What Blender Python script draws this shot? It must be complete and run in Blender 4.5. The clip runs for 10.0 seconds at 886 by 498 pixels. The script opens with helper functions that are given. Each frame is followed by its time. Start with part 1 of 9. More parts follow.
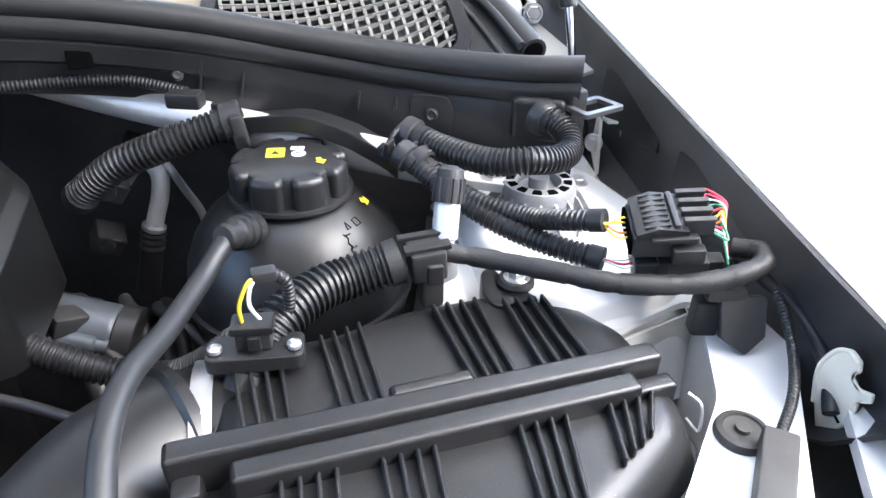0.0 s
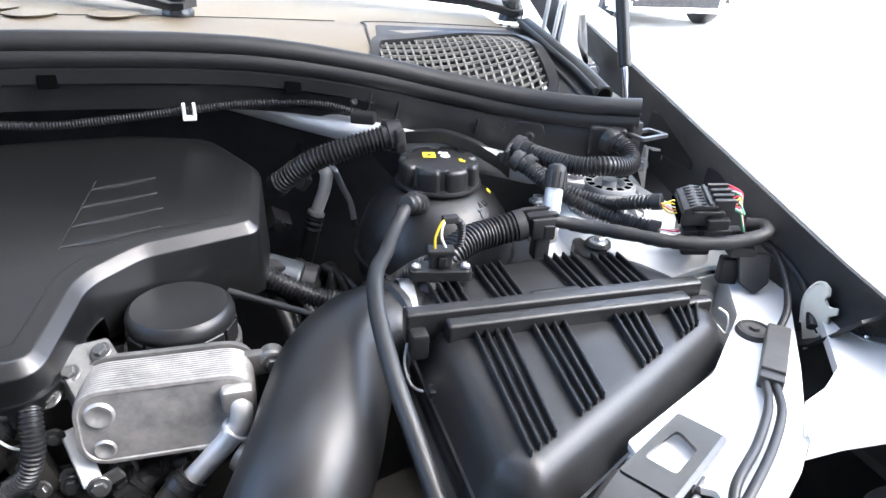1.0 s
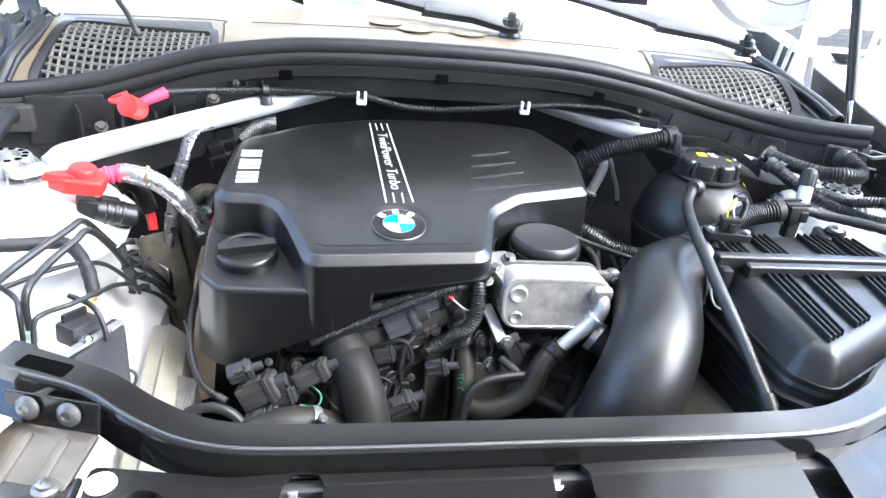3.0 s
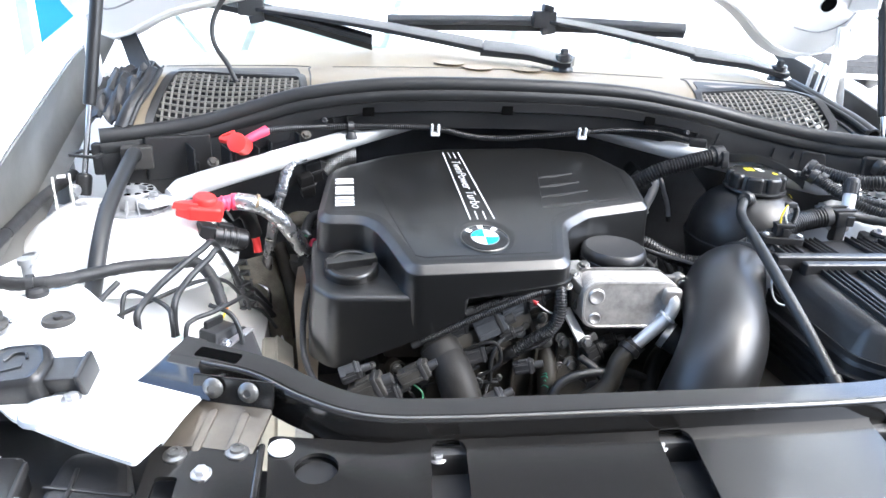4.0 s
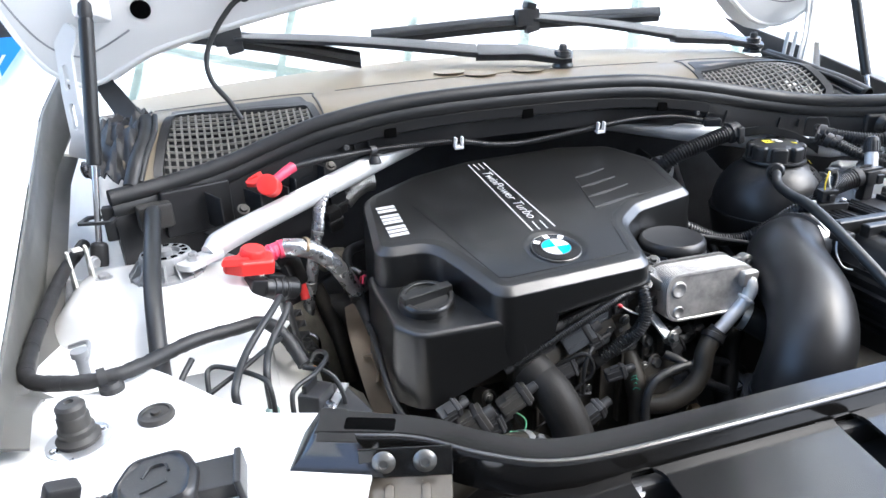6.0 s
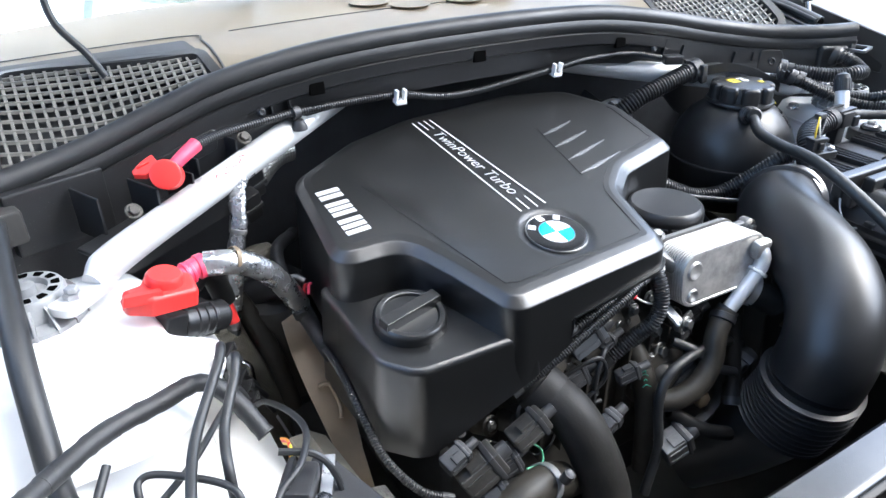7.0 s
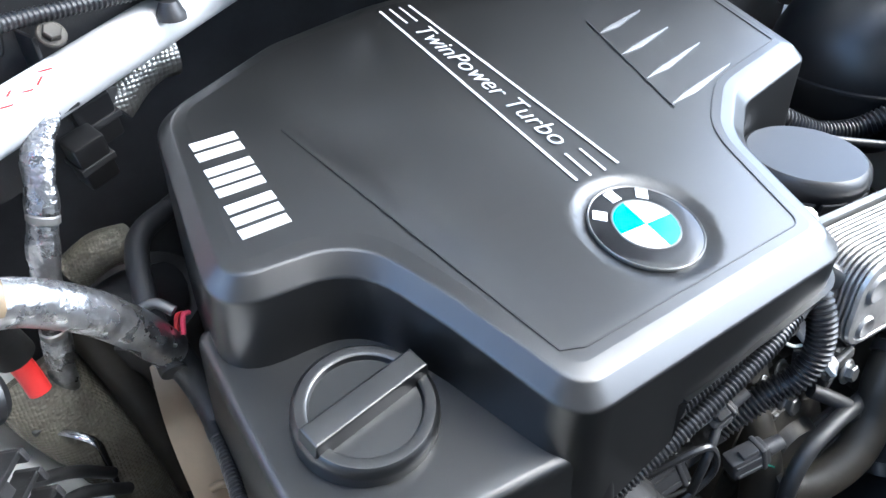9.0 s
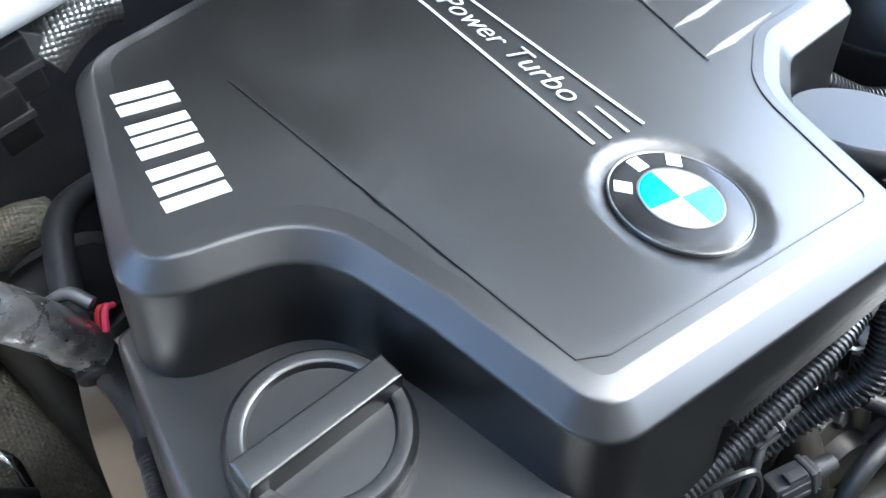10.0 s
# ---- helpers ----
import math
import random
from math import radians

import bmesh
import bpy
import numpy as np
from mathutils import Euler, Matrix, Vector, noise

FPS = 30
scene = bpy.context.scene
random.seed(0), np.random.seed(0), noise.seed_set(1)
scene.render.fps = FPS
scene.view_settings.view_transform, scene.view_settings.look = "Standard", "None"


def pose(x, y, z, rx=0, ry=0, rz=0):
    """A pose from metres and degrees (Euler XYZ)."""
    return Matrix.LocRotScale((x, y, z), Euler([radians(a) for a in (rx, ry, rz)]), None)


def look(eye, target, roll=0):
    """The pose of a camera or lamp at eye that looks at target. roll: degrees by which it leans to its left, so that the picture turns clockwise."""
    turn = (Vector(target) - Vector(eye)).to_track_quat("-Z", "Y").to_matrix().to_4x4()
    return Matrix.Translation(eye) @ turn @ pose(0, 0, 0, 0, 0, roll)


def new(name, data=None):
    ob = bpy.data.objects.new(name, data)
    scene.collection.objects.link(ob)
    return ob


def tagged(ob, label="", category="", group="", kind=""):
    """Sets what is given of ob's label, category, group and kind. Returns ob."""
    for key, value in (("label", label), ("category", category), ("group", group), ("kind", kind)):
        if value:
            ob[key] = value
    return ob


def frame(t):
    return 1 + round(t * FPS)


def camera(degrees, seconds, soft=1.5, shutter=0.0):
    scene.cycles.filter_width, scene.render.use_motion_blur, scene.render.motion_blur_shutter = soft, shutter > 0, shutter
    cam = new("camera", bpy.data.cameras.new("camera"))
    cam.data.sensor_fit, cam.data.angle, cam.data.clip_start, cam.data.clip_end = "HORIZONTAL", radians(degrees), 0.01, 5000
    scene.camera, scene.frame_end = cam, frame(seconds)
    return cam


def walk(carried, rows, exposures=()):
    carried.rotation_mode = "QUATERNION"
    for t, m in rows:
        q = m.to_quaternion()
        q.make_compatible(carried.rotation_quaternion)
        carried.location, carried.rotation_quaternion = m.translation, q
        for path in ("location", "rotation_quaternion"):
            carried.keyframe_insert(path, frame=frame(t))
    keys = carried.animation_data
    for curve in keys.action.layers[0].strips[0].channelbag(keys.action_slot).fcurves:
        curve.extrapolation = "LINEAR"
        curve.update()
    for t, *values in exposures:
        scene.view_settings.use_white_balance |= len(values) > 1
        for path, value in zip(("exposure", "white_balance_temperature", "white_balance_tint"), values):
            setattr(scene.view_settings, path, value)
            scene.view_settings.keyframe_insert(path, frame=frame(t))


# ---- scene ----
cam = camera(66.4, 10.0)
PATH = [
    (0, (0.357, -0.552, 1.237), (0.949, 1.04, 0.181), 1.3),
    (0.5, (0.276, -0.646, 1.243), (0.885, 1.001, 0.285), 4.6),
    (1, (0.167, -0.751, 1.271), (0.775, 0.928, 0.37), 3.3),
    (1.5, (0.055, -0.837, 1.294), (0.645, 0.861, 0.417), 3.0),
    (2, (-0.037, -0.903, 1.307), (0.507, 0.812, 0.434), 3.7),
    (2.5, (-0.117, -0.951, 1.312), (0.342, 0.79, 0.441), 5.5),
    (3, (-0.179, -0.973, 1.309), (0.168, 0.789, 0.429), 5.8),
    (3.2, (-0.19, -0.984, 1.317), (0.104, 0.789, 0.439), 5.7),
    (4.3, (-0.326, -1.102, 1.307), (0.0, 0.722, 0.556), 2.0),
    (4.5, (-0.348, -1.128, 1.311), (0.023, 0.69, 0.564), 1.7),
    (5, (-0.369, -1.161, 1.324), (0.073, 0.654, 0.61), 0.3),
    (5.5, (-0.406, -1.116, 1.313), (0.049, 0.708, 0.631), -1.6),
    (5.7, (-0.435, -1.061, 1.311), (0.027, 0.752, 0.604), -2.2),
    (6.8, (-0.549, -0.727, 1.312), (0.323, 0.809, 0.373), -0.6),
    (7, (-0.53, -0.695, 1.305), (0.367, 0.8, 0.324), -0.6),
    (7.5, (-0.473, -0.604, 1.292), (0.407, 0.867, 0.262), -1.7),
    (8, (-0.428, -0.531, 1.26), (0.427, 0.887, 0.137), -1.3),
    (8.5, (-0.389, -0.46, 1.222), (0.453, 0.902, 0.024), -0.4),
    (9, (-0.357, -0.405, 1.185), (0.49, 0.932, -0.039), 0.5),
    (9.5, (-0.334, -0.378, 1.155), (0.51, 0.949, -0.08), 0.8),
    (10, (-0.319, -0.358, 1.134), (0.519, 0.955, -0.121), 0.9),
]
EXPOSURES = [(0.0, 3.28, 5720, 8), (1.5, 3.05, 5680, 8), (2.5, 3.52, 5600, 6), (3.2, 3.65, 5560, 6), (4.5, 3.04, 5680, 6), (5.5, 2.80, 5690, 6), (7.0, 3.06, 5500, 5), (7.8, 3.47, 5430, 4), (8.5, 3.52, 5390, 4), (10.0, 3.5, 5380, 2)]
walk(cam, [(t, look(eye, target, roll)) for t, eye, target, roll in PATH], EXPOSURES)

# ---- sky and sun ----
world = bpy.data.worlds.new("daylight")
scene.world = world
world.use_nodes = True
wn, wl = world.node_tree.nodes, world.node_tree.links
sky = wn.new("ShaderNodeTexSky")
sky.sky_type = "NISHITA"
sky.sun_disc = False
sky.sun_elevation, sky.sun_rotation = radians(57), radians(119)
sky.air_density, sky.dust_density, sky.ozone_density = 1.0, 6.0, 1.0
wn["Background"].inputs["Strength"].default_value = 0.15
wl.new(sky.outputs[0], wn["Background"].inputs["Color"])
sun = new("sun", bpy.data.lights.new("sun", "SUN"))
sun.data.energy, sun.data.angle, sun.data.color = 0.45, radians(70), (1.0, 0.97, 0.93)
sun.matrix_world = look((2.2, -1.2, 3.86), (0, 0, 0))


# ---- small tools ----
def V(*a):
    return Vector(a)


def finish(name, bm, mat, smooth=38):
    bmesh.ops.recalc_face_normals(bm, faces=bm.faces[:])
    me = bpy.data.meshes.new(name)
    bm.to_mesh(me)
    bm.free()
    if mat:
        me.materials.append(mat)
    if smooth:
        me.shade_smooth()
        me.set_sharp_from_angle(angle=radians(smooth))
    return me


def thing(name, loc, label, category, group="", kind=""):
    ob = new(name)
    ob.location = loc
    ob.empty_display_size = 0.05
    return tagged(ob, label, category, group, kind)


def base_of(ob):
    """Where a thing stands; its parts already carry the world's places."""
    return Matrix() if ob.parent else Matrix.Translation(ob.location)


def flatten(ob):
    """Large faces stay flat between their rounded edges."""
    w = ob.modifiers.new("normals", "WEIGHTED_NORMAL")
    w.keep_sharp = True
    return ob


def part(name, bm, material, parent, label="", smooth=38):
    """One mesh under a thing; its places are the world's."""
    ob = new(name, finish(name, bm, material, smooth))
    if smooth and name not in ("bar", "rib", "cable", "hose", "pocket"):
        flatten(ob)
    ob.parent = parent
    ob.matrix_parent_inverse = base_of(parent).inverted()
    return tagged(ob, label)


def solo(name, bm, material, label, category, group="", kind="", smooth=38):
    """A thing that is one mesh."""
    ob = new(name, finish(name, bm, material, smooth))
    return tagged(ob, label, category, group, kind)


def spline(pts, n=8, closed=False):
    """Catmull-Rom through the points, n steps a piece."""
    p = [Vector(q) for q in pts]
    if closed:
        p = [p[-1]] + p + [p[0], p[1]]
    else:
        p = [2 * p[0] - p[1]] + p + [2 * p[-1] - p[-2]]
    out = []
    for i in range(1, len(p) - 2):
        a, b, c, d = p[i - 1:i + 3]
        for k in range(n):
            t = k / n
            out.append(0.5 * (2 * b + (c - a) * t + (2 * a - 5 * b + 4 * c - d) * t * t + (3 * b - a - 3 * c + d) * t ** 3))
    if not closed:
        out.append(p[-2].copy())
    return out


def even(path, step):
    """The path again at even steps."""
    out, left = [path[0].copy()], step
    for a, b in zip(path, path[1:]):
        seg, done = (b - a).length, 0.0
        while seg - done > left:
            done += left
            out.append(a.lerp(b, done / seg))
            left = step
        left -= seg - done
    if (out[-1] - path[-1]).length > step * 0.3:
        out.append(path[-1].copy())
    return out


def sweep(bm, path, radius, seg=12, flat=1.0, caps=True):
    """A round (or flattened) skin along a path; radius: a number or f(index)."""
    rings, normal = [], None
    for i, p in enumerate(path):
        d = (path[min(i + 1, len(path) - 1)] - path[max(i - 1, 0)]).normalized()
        if normal is None:
            normal = d.cross(V(0, 0, 1))
            if normal.length < 0.1:
                normal = d.cross(V(1, 0, 0))
        normal = (normal - d * normal.dot(d)).normalized()
        other = d.cross(normal)
        r = radius(i) if callable(radius) else radius
        rings.append([bm.verts.new(p + r * (math.cos(a) * normal + flat * math.sin(a) * other))
                      for a in (2 * math.pi * k / seg for k in range(seg))])
    for a, b in zip(rings, rings[1:]):
        for k in range(seg):
            bm.faces.new((a[k], a[(k + 1) % seg], b[(k + 1) % seg], b[k]))
    if caps:
        bm.faces.new(rings[0][::-1])
        bm.faces.new(rings[-1])


def pipe(pts, r, seg=12, n=8, flat=1.0):
    bm = bmesh.new()
    sweep(bm, spline(pts, n), r, seg, flat)
    return bm


def ribbed(pts, r, pitch=0.0042, depth=0.16, seg=14):
    """A corrugated hose: each rib has a crown and a valley."""
    bm = bmesh.new()
    path = even(spline(pts, 10), pitch / 4)
    low = r * (1 - depth)
    sweep(bm, path, lambda i: (low, r, r, low)[i % 4] if 2 < i < len(path) - 3 else low, seg)
    return bm


def lathe(profile, seg=32, m=None, bm=None):
    """A turned body: (radius, height) pairs round local z."""
    bm = bm or bmesh.new()
    m = m or Matrix()
    rings = []
    for r, z in profile:
        if r < 1e-6:
            rings.append([bm.verts.new(m @ V(0, 0, z))])
        else:
            rings.append([bm.verts.new(m @ V(r * math.cos(2 * math.pi * k / seg), r * math.sin(2 * math.pi * k / seg), z)) for k in range(seg)])
    for a, b in zip(rings, rings[1:]):
        for k in range(seg):
            q = [a[k % len(a)], a[(k + 1) % len(a)], b[(k + 1) % len(b)], b[k % len(b)]]
            q = [v for i, v in enumerate(q) if v not in q[:i]]
            if len(q) > 2:
                bm.faces.new(q)
    a, b = rings[0], rings[-1]
    if len(a) > 2 and len(b) > 2:
        if min(profile[0][0], profile[-1][0]) > 0.5 * max(profile[0][0], profile[-1][0]):
            for k in range(seg):
                bm.faces.new((b[k], b[(k + 1) % seg], a[(k + 1) % seg], a[k]))
    else:
        for ring in (a, b):
            if len(ring) > 2:
                bm.faces.new(ring)
    return bm


def box(sx, sy, sz, m=None, bevel=0.0, bm=None, seg=2):
    bm = bm or bmesh.new()
    made = bmesh.ops.create_cube(bm, size=1.0, matrix=Matrix.Diagonal((sx, sy, sz, 1)))["verts"]
    if bevel:
        edges = list({e for v in made for e in v.link_edges})
        made = list({v for f in bmesh.ops.bevel(bm, geom=edges, offset=bevel, segments=seg, affect="EDGES", profile=0.5)["faces"] for v in f.verts} | {v for v in made if v.is_valid})
    if m:
        bmesh.ops.transform(bm, matrix=m, verts=made)
    return bm


def rounded(pts, radius, n=6):
    """A flat outline with rounded corners; radius: one number, or one for each corner."""
    out = []
    p = [Vector(q[:2]) for q in pts]
    rs = radius if isinstance(radius, (list, tuple)) else [radius] * len(p)
    for i, b in enumerate(p):
        a, c, r = p[i - 1], p[(i + 1) % len(p)], rs[i]
        u, v = (a - b), (c - b)
        half = u.angle(v) / 2
        if r <= 0 or half > math.pi / 2 - 0.02:
            out.append(b)
            continue
        cut = min(r / math.tan(half), 0.49 * u.length, 0.49 * v.length)
        s, e = b + u.normalized() * cut, b + v.normalized() * cut
        for k in range(n + 1):
            t = k / n
            out.append((1 - t) ** 2 * s + 2 * t * (1 - t) * b + t * t * e)
    return out


def inset(poly, d):
    """The outline moved inwards by d (outwards: minus)."""
    area = sum(a.x * b.y - b.x * a.y for a, b in zip(poly, poly[1:] + poly[:1]))
    s, out = (1 if area > 0 else -1), []
    for i, b in enumerate(poly):
        u, v = b - poly[i - 1], poly[(i + 1) % len(poly)] - b
        nu, nv = V(-u.y, u.x).normalized(), V(-v.y, v.x).normalized()
        k = nu + nv
        k = k / max(k.length_squared / 2, 0.35)
        out.append(b + s * d * k)
    return out


def stack(layers, bm=None, m=None, floor=True, top=True):
    """A body from outlines with as many points each: (outline, z or f(point))."""
    bm, m, rings = bm or bmesh.new(), m or Matrix(), []
    for poly, z in layers:
        rings.append([bm.verts.new(m @ V(q.x, q.y, z(q) if callable(z) else z)) for q in poly])
    n = len(rings[0])
    for a, b in zip(rings, rings[1:]):
        for k in range(n):
            bm.faces.new((a[k], a[(k + 1) % n], b[(k + 1) % n], b[k]))
    if floor:
        bmesh.ops.triangulate(bm, faces=[bm.faces.new(rings[0][::-1])])
    if top:
        bmesh.ops.triangulate(bm, faces=[bm.faces.new(rings[-1])])
    return bm


def slab(pts, z0, z1, radius=0.0, edge=0.002, m=None, bm=None):
    """A plate with rounded corners and softened upper edge."""
    p = rounded(pts, radius) if radius else [Vector(q[:2]) for q in pts]
    add = (lambda d: (lambda q: z1(q) - d)) if callable(z1) else (lambda d: z1 - d)
    return stack([(p, z0), (p, add(edge)), (inset(p, edge * 0.3), add(edge * 0.3)), (inset(p, edge), add(0))], bm, m)


def grid(us, vs, f, thick=0.0):
    """A sheet over two lists of numbers; f(u, v) gives the place; thick: metres, downwards."""
    bm = bmesh.new()
    rows = [[bm.verts.new(f(u, v)) for v in vs] for u in us]
    for a, b in zip(rows, rows[1:]):
        for k in range(len(vs) - 1):
            bm.faces.new((a[k], a[k + 1], b[k + 1], b[k]))
    if thick:
        bmesh.ops.recalc_face_normals(bm, faces=bm.faces[:])
        bmesh.ops.solidify(bm, geom=bm.faces[:], thickness=thick)
    return bm


def span(a, b, n):
    return [a + (b - a) * i / (n - 1) for i in range(n)]


def at(x, y, z, rx=0, ry=0, rz=0):
    return pose(x, y, z, rx, ry, rz)


def along(a, b):
    """A frame at a whose z runs to b."""
    a, b = Vector(a), Vector(b)
    return Matrix.Translation(a) @ (b - a).to_track_quat("Z", "Y").to_matrix().to_4x4()


def bolt(name, p, r, parent, material, normal=(0, 0, 1), washer=True):
    """A hexagon head on its washer."""
    m = along(p, Vector(p) + Vector(normal))
    bm = bmesh.new()
    if washer:
        lathe([(0, 0), (r * 1.5, 0), (r * 1.5, r * 0.2), (r * 1.35, r * 0.32), (0, r * 0.32)], 20, m, bm)
    lathe([(0, r * 0.3), (r, r * 0.3), (r, r * 0.9), (r * 0.86, r * 1.05), (0, r * 1.05)], 6, m, bm)
    if parent is None:
        return solo(name, bm, material, "small metal bolt with hexagon head", "bolt", "bolts", smooth=25)
    return part(name, bm, material, parent, smooth=25)


# ---- materials ----
def surface(name, color, rough=0.5, metal=0.0, grain=300.0, bump=0.1, vary=0.15, stain=6.0, spread=0.12, coat=0.0, spec=0.5, tint=None, dust=0.0):
    """Colour with stains and grain, uneven gloss and fine relief."""
    m = bpy.data.materials.new(name)
    m.use_nodes = True
    n, l = m.node_tree.nodes, m.node_tree.links
    b = n["Principled BSDF"]
    b.inputs["Metallic"].default_value = metal
    b.inputs["Specular IOR Level"].default_value = spec
    b.inputs["Coat Weight"].default_value = coat
    b.inputs["Coat Roughness"].default_value = 0.06
    co = n.new("ShaderNodeTexCoord")
    big, fine = n.new("ShaderNodeTexNoise"), n.new("ShaderNodeTexNoise")
    big.inputs["Scale"].default_value, big.inputs["Detail"].default_value, big.inputs["Roughness"].default_value = stain, 6, 0.6
    fine.inputs["Scale"].default_value, fine.inputs["Detail"].default_value = grain, 3
    l.new(co.outputs["Object"], big.inputs["Vector"])
    l.new(co.outputs["Object"], fine.inputs["Vector"])
    mix = n.new("ShaderNodeMix")
    mix.data_type = "RGBA"
    c = Vector(color)
    t = Vector(tint) if tint else c * (1 - vary)
    mix.inputs[6].default_value = (*(c * (1 + vary * 0.5)), 1)
    mix.inputs[7].default_value = (*t, 1)
    ramp = n.new("ShaderNodeMapRange")
    ramp.inputs[1].default_value, ramp.inputs[2].default_value = 0.35, 0.68
    l.new(big.outputs["Fac"], ramp.inputs[0])
    l.new(ramp.outputs[0], mix.inputs[0])
    last = mix.outputs[2]
    if dust:
        specks = n.new("ShaderNodeTexNoise")
        specks.inputs["Scale"].default_value, specks.inputs["Detail"].default_value = 900, 1
        cut = n.new("ShaderNodeMapRange")
        cut.inputs[1].default_value, cut.inputs[2].default_value, cut.inputs[4].default_value = 0.72, 0.78, dust
        l.new(co.outputs["Object"], specks.inputs["Vector"])
        l.new(specks.outputs["Fac"], cut.inputs[0])
        mix2 = n.new("ShaderNodeMix")
        mix2.data_type = "RGBA"
        mix2.inputs[7].default_value = (0.4, 0.38, 0.34, 1)
        l.new(cut.outputs[0], mix2.inputs[0])
        l.new(last, mix2.inputs[6])
        last = mix2.outputs[2]
    l.new(last, b.inputs["Base Color"])
    rr = n.new("ShaderNodeMapRange")
    rr.inputs[3].default_value, rr.inputs[4].default_value = max(0.02, rough - spread), min(1, rough + spread)
    l.new(big.outputs["Fac"], rr.inputs[0])
    l.new(rr.outputs[0], b.inputs["Roughness"])
    if bump:
        bp = n.new("ShaderNodeBump")
        bp.inputs["Strength"].default_value, bp.inputs["Distance"].default_value = bump, 0.0006
        l.new(fine.outputs["Fac"], bp.inputs["Height"])
        l.new(bp.outputs[0], b.inputs["Normal"])
    return m


COVER = surface("cover_plastic", (0.0042, 0.0042, 0.0041), 0.35, grain=1400, bump=0.04, vary=0.2, stain=5, spread=0.03, spec=0.85)
PLASTIC = surface("black_plastic", (0.0155, 0.0155, 0.016), 0.36, grain=900, bump=0.2, vary=0.25, stain=9, dust=0.2)
DEEP = surface("dark_plastic", (0.027, 0.027, 0.028), 0.5, grain=500, bump=0.2, vary=0.3, stain=12)
GLOSSY = surface("satin_black_plastic", (0.013, 0.013, 0.0135), 0.38, grain=700, bump=0.05, vary=0.2, stain=7, spread=0.05, spec=0.5)
RUBBER = surface("black_rubber", (0.017, 0.0175, 0.018), 0.46, grain=600, bump=0.12, vary=0.25, stain=14)
SHEET = surface("black_painted_steel", (0.009, 0.0085, 0.008), 0.17, grain=250, bump=0.05, vary=0.2, stain=5, spread=0.04, spec=0.65)
WHITE = surface("white_car_paint", (0.80, 0.80, 0.79), 0.3, grain=120, bump=0.02, vary=0.03, stain=4, coat=0.6, spread=0.05)
PRIMER = surface("off_white_body_paint", (0.72, 0.71, 0.66), 0.45, grain=200, bump=0.05, vary=0.08, stain=9)
STEEL = surface("brushed_aluminium", (0.66, 0.66, 0.66), 0.38, metal=0.4, grain=260, bump=0.08, vary=0.12, stain=20)
BOLTED = surface("dull_bolt_steel", (0.19, 0.187, 0.18), 0.34, metal=0.8, grain=500, bump=0.1, vary=0.25, stain=40)
ZINC = surface("zinc_plated_steel", (0.56, 0.56, 0.57), 0.32, metal=0.8, grain=500, bump=0.08, vary=0.15, stain=40)
CAST = surface("cast_aluminium", (0.25, 0.245, 0.235), 0.5, metal=0.8, grain=350, bump=0.35, vary=0.3, stain=30)
GREY = surface("grey_painted_metal", (0.30, 0.31, 0.32), 0.45, metal=0.3, grain=400, bump=0.1, vary=0.15, stain=25)
MOUNT = surface("dull_grey_casting", (0.33, 0.335, 0.34), 0.5, metal=0.3, grain=350, bump=0.25, vary=0.25, stain=30)
RED = surface("red_plastic", (0.72, 0.035, 0.03), 0.38, grain=500, bump=0.06, vary=0.12, stain=15)
PINK = surface("pinkish_red_sleeve", (0.75, 0.06, 0.13), 0.4, grain=600, bump=0.06, vary=0.12, stain=15)
COWL = surface("dusty_grey_cowl_plastic", (0.180, 0.153, 0.112), 0.40, grain=800, bump=0.15, vary=0.12, stain=3, tint=(0.21, 0.168, 0.112), spec=0.35)
MESHG = surface("grey_grille_plastic", (0.15, 0.145, 0.13), 0.5, grain=700, bump=0.08, vary=0.2, stain=20)
PRINT = surface("silver_print", (0.56, 0.56, 0.55), 0.45, grain=500, bump=0.03, vary=0.06)
SIGN = surface("white_print", (0.80, 0.80, 0.80), 0.4, grain=300, bump=0.02, vary=0.04)
YELLOW = surface("yellow_print", (0.80, 0.66, 0.03), 0.4, grain=300, bump=0.02, vary=0.05)
CYAN = surface("light_blue_enamel", (0.02, 0.42, 0.66), 0.2, grain=300, bump=0.0, vary=0.04, coat=0.8)
CHROME = surface("chrome_ring", (0.60, 0.60, 0.62), 0.16, metal=1.0, grain=300, bump=0.0, vary=0.04, spread=0.03)
# Flat black without gloss: paints in the shade of holes, and fine marks.
SHADE_AND_MARKS = surface("black_shade_and_marks", (0.003, 0.003, 0.003), 1.0, bump=0.0, spec=0.0)
BLACKGLOSS = surface("black_enamel", (0.010, 0.010, 0.011), 0.16, grain=300, bump=0.0, vary=0.05, spread=0.03, spec=0.35)


def woven(name, color, metal, rough, scale, depth):
    """A braided or embossed sleeve: small raised squares."""
    m = surface(name, color, rough, metal, grain=200, bump=0.0, vary=0.35, stain=40)
    n, l = m.node_tree.nodes, m.node_tree.links
    co, ch = n.new("ShaderNodeTexCoord"), n.new("ShaderNodeTexVoronoi")
    ch.inputs["Scale"].default_value = scale
    ch.inputs["Randomness"].default_value = 0.25
    l.new(co.outputs["Object"], ch.inputs["Vector"])
    bp = n.new("ShaderNodeBump")
    bp.inputs["Strength"].default_value, bp.inputs["Distance"].default_value, bp.invert = depth, 0.0015, True
    l.new(ch.outputs["Distance"], bp.inputs["Height"])
    l.new(bp.outputs[0], n["Principled BSDF"].inputs["Normal"])
    return m


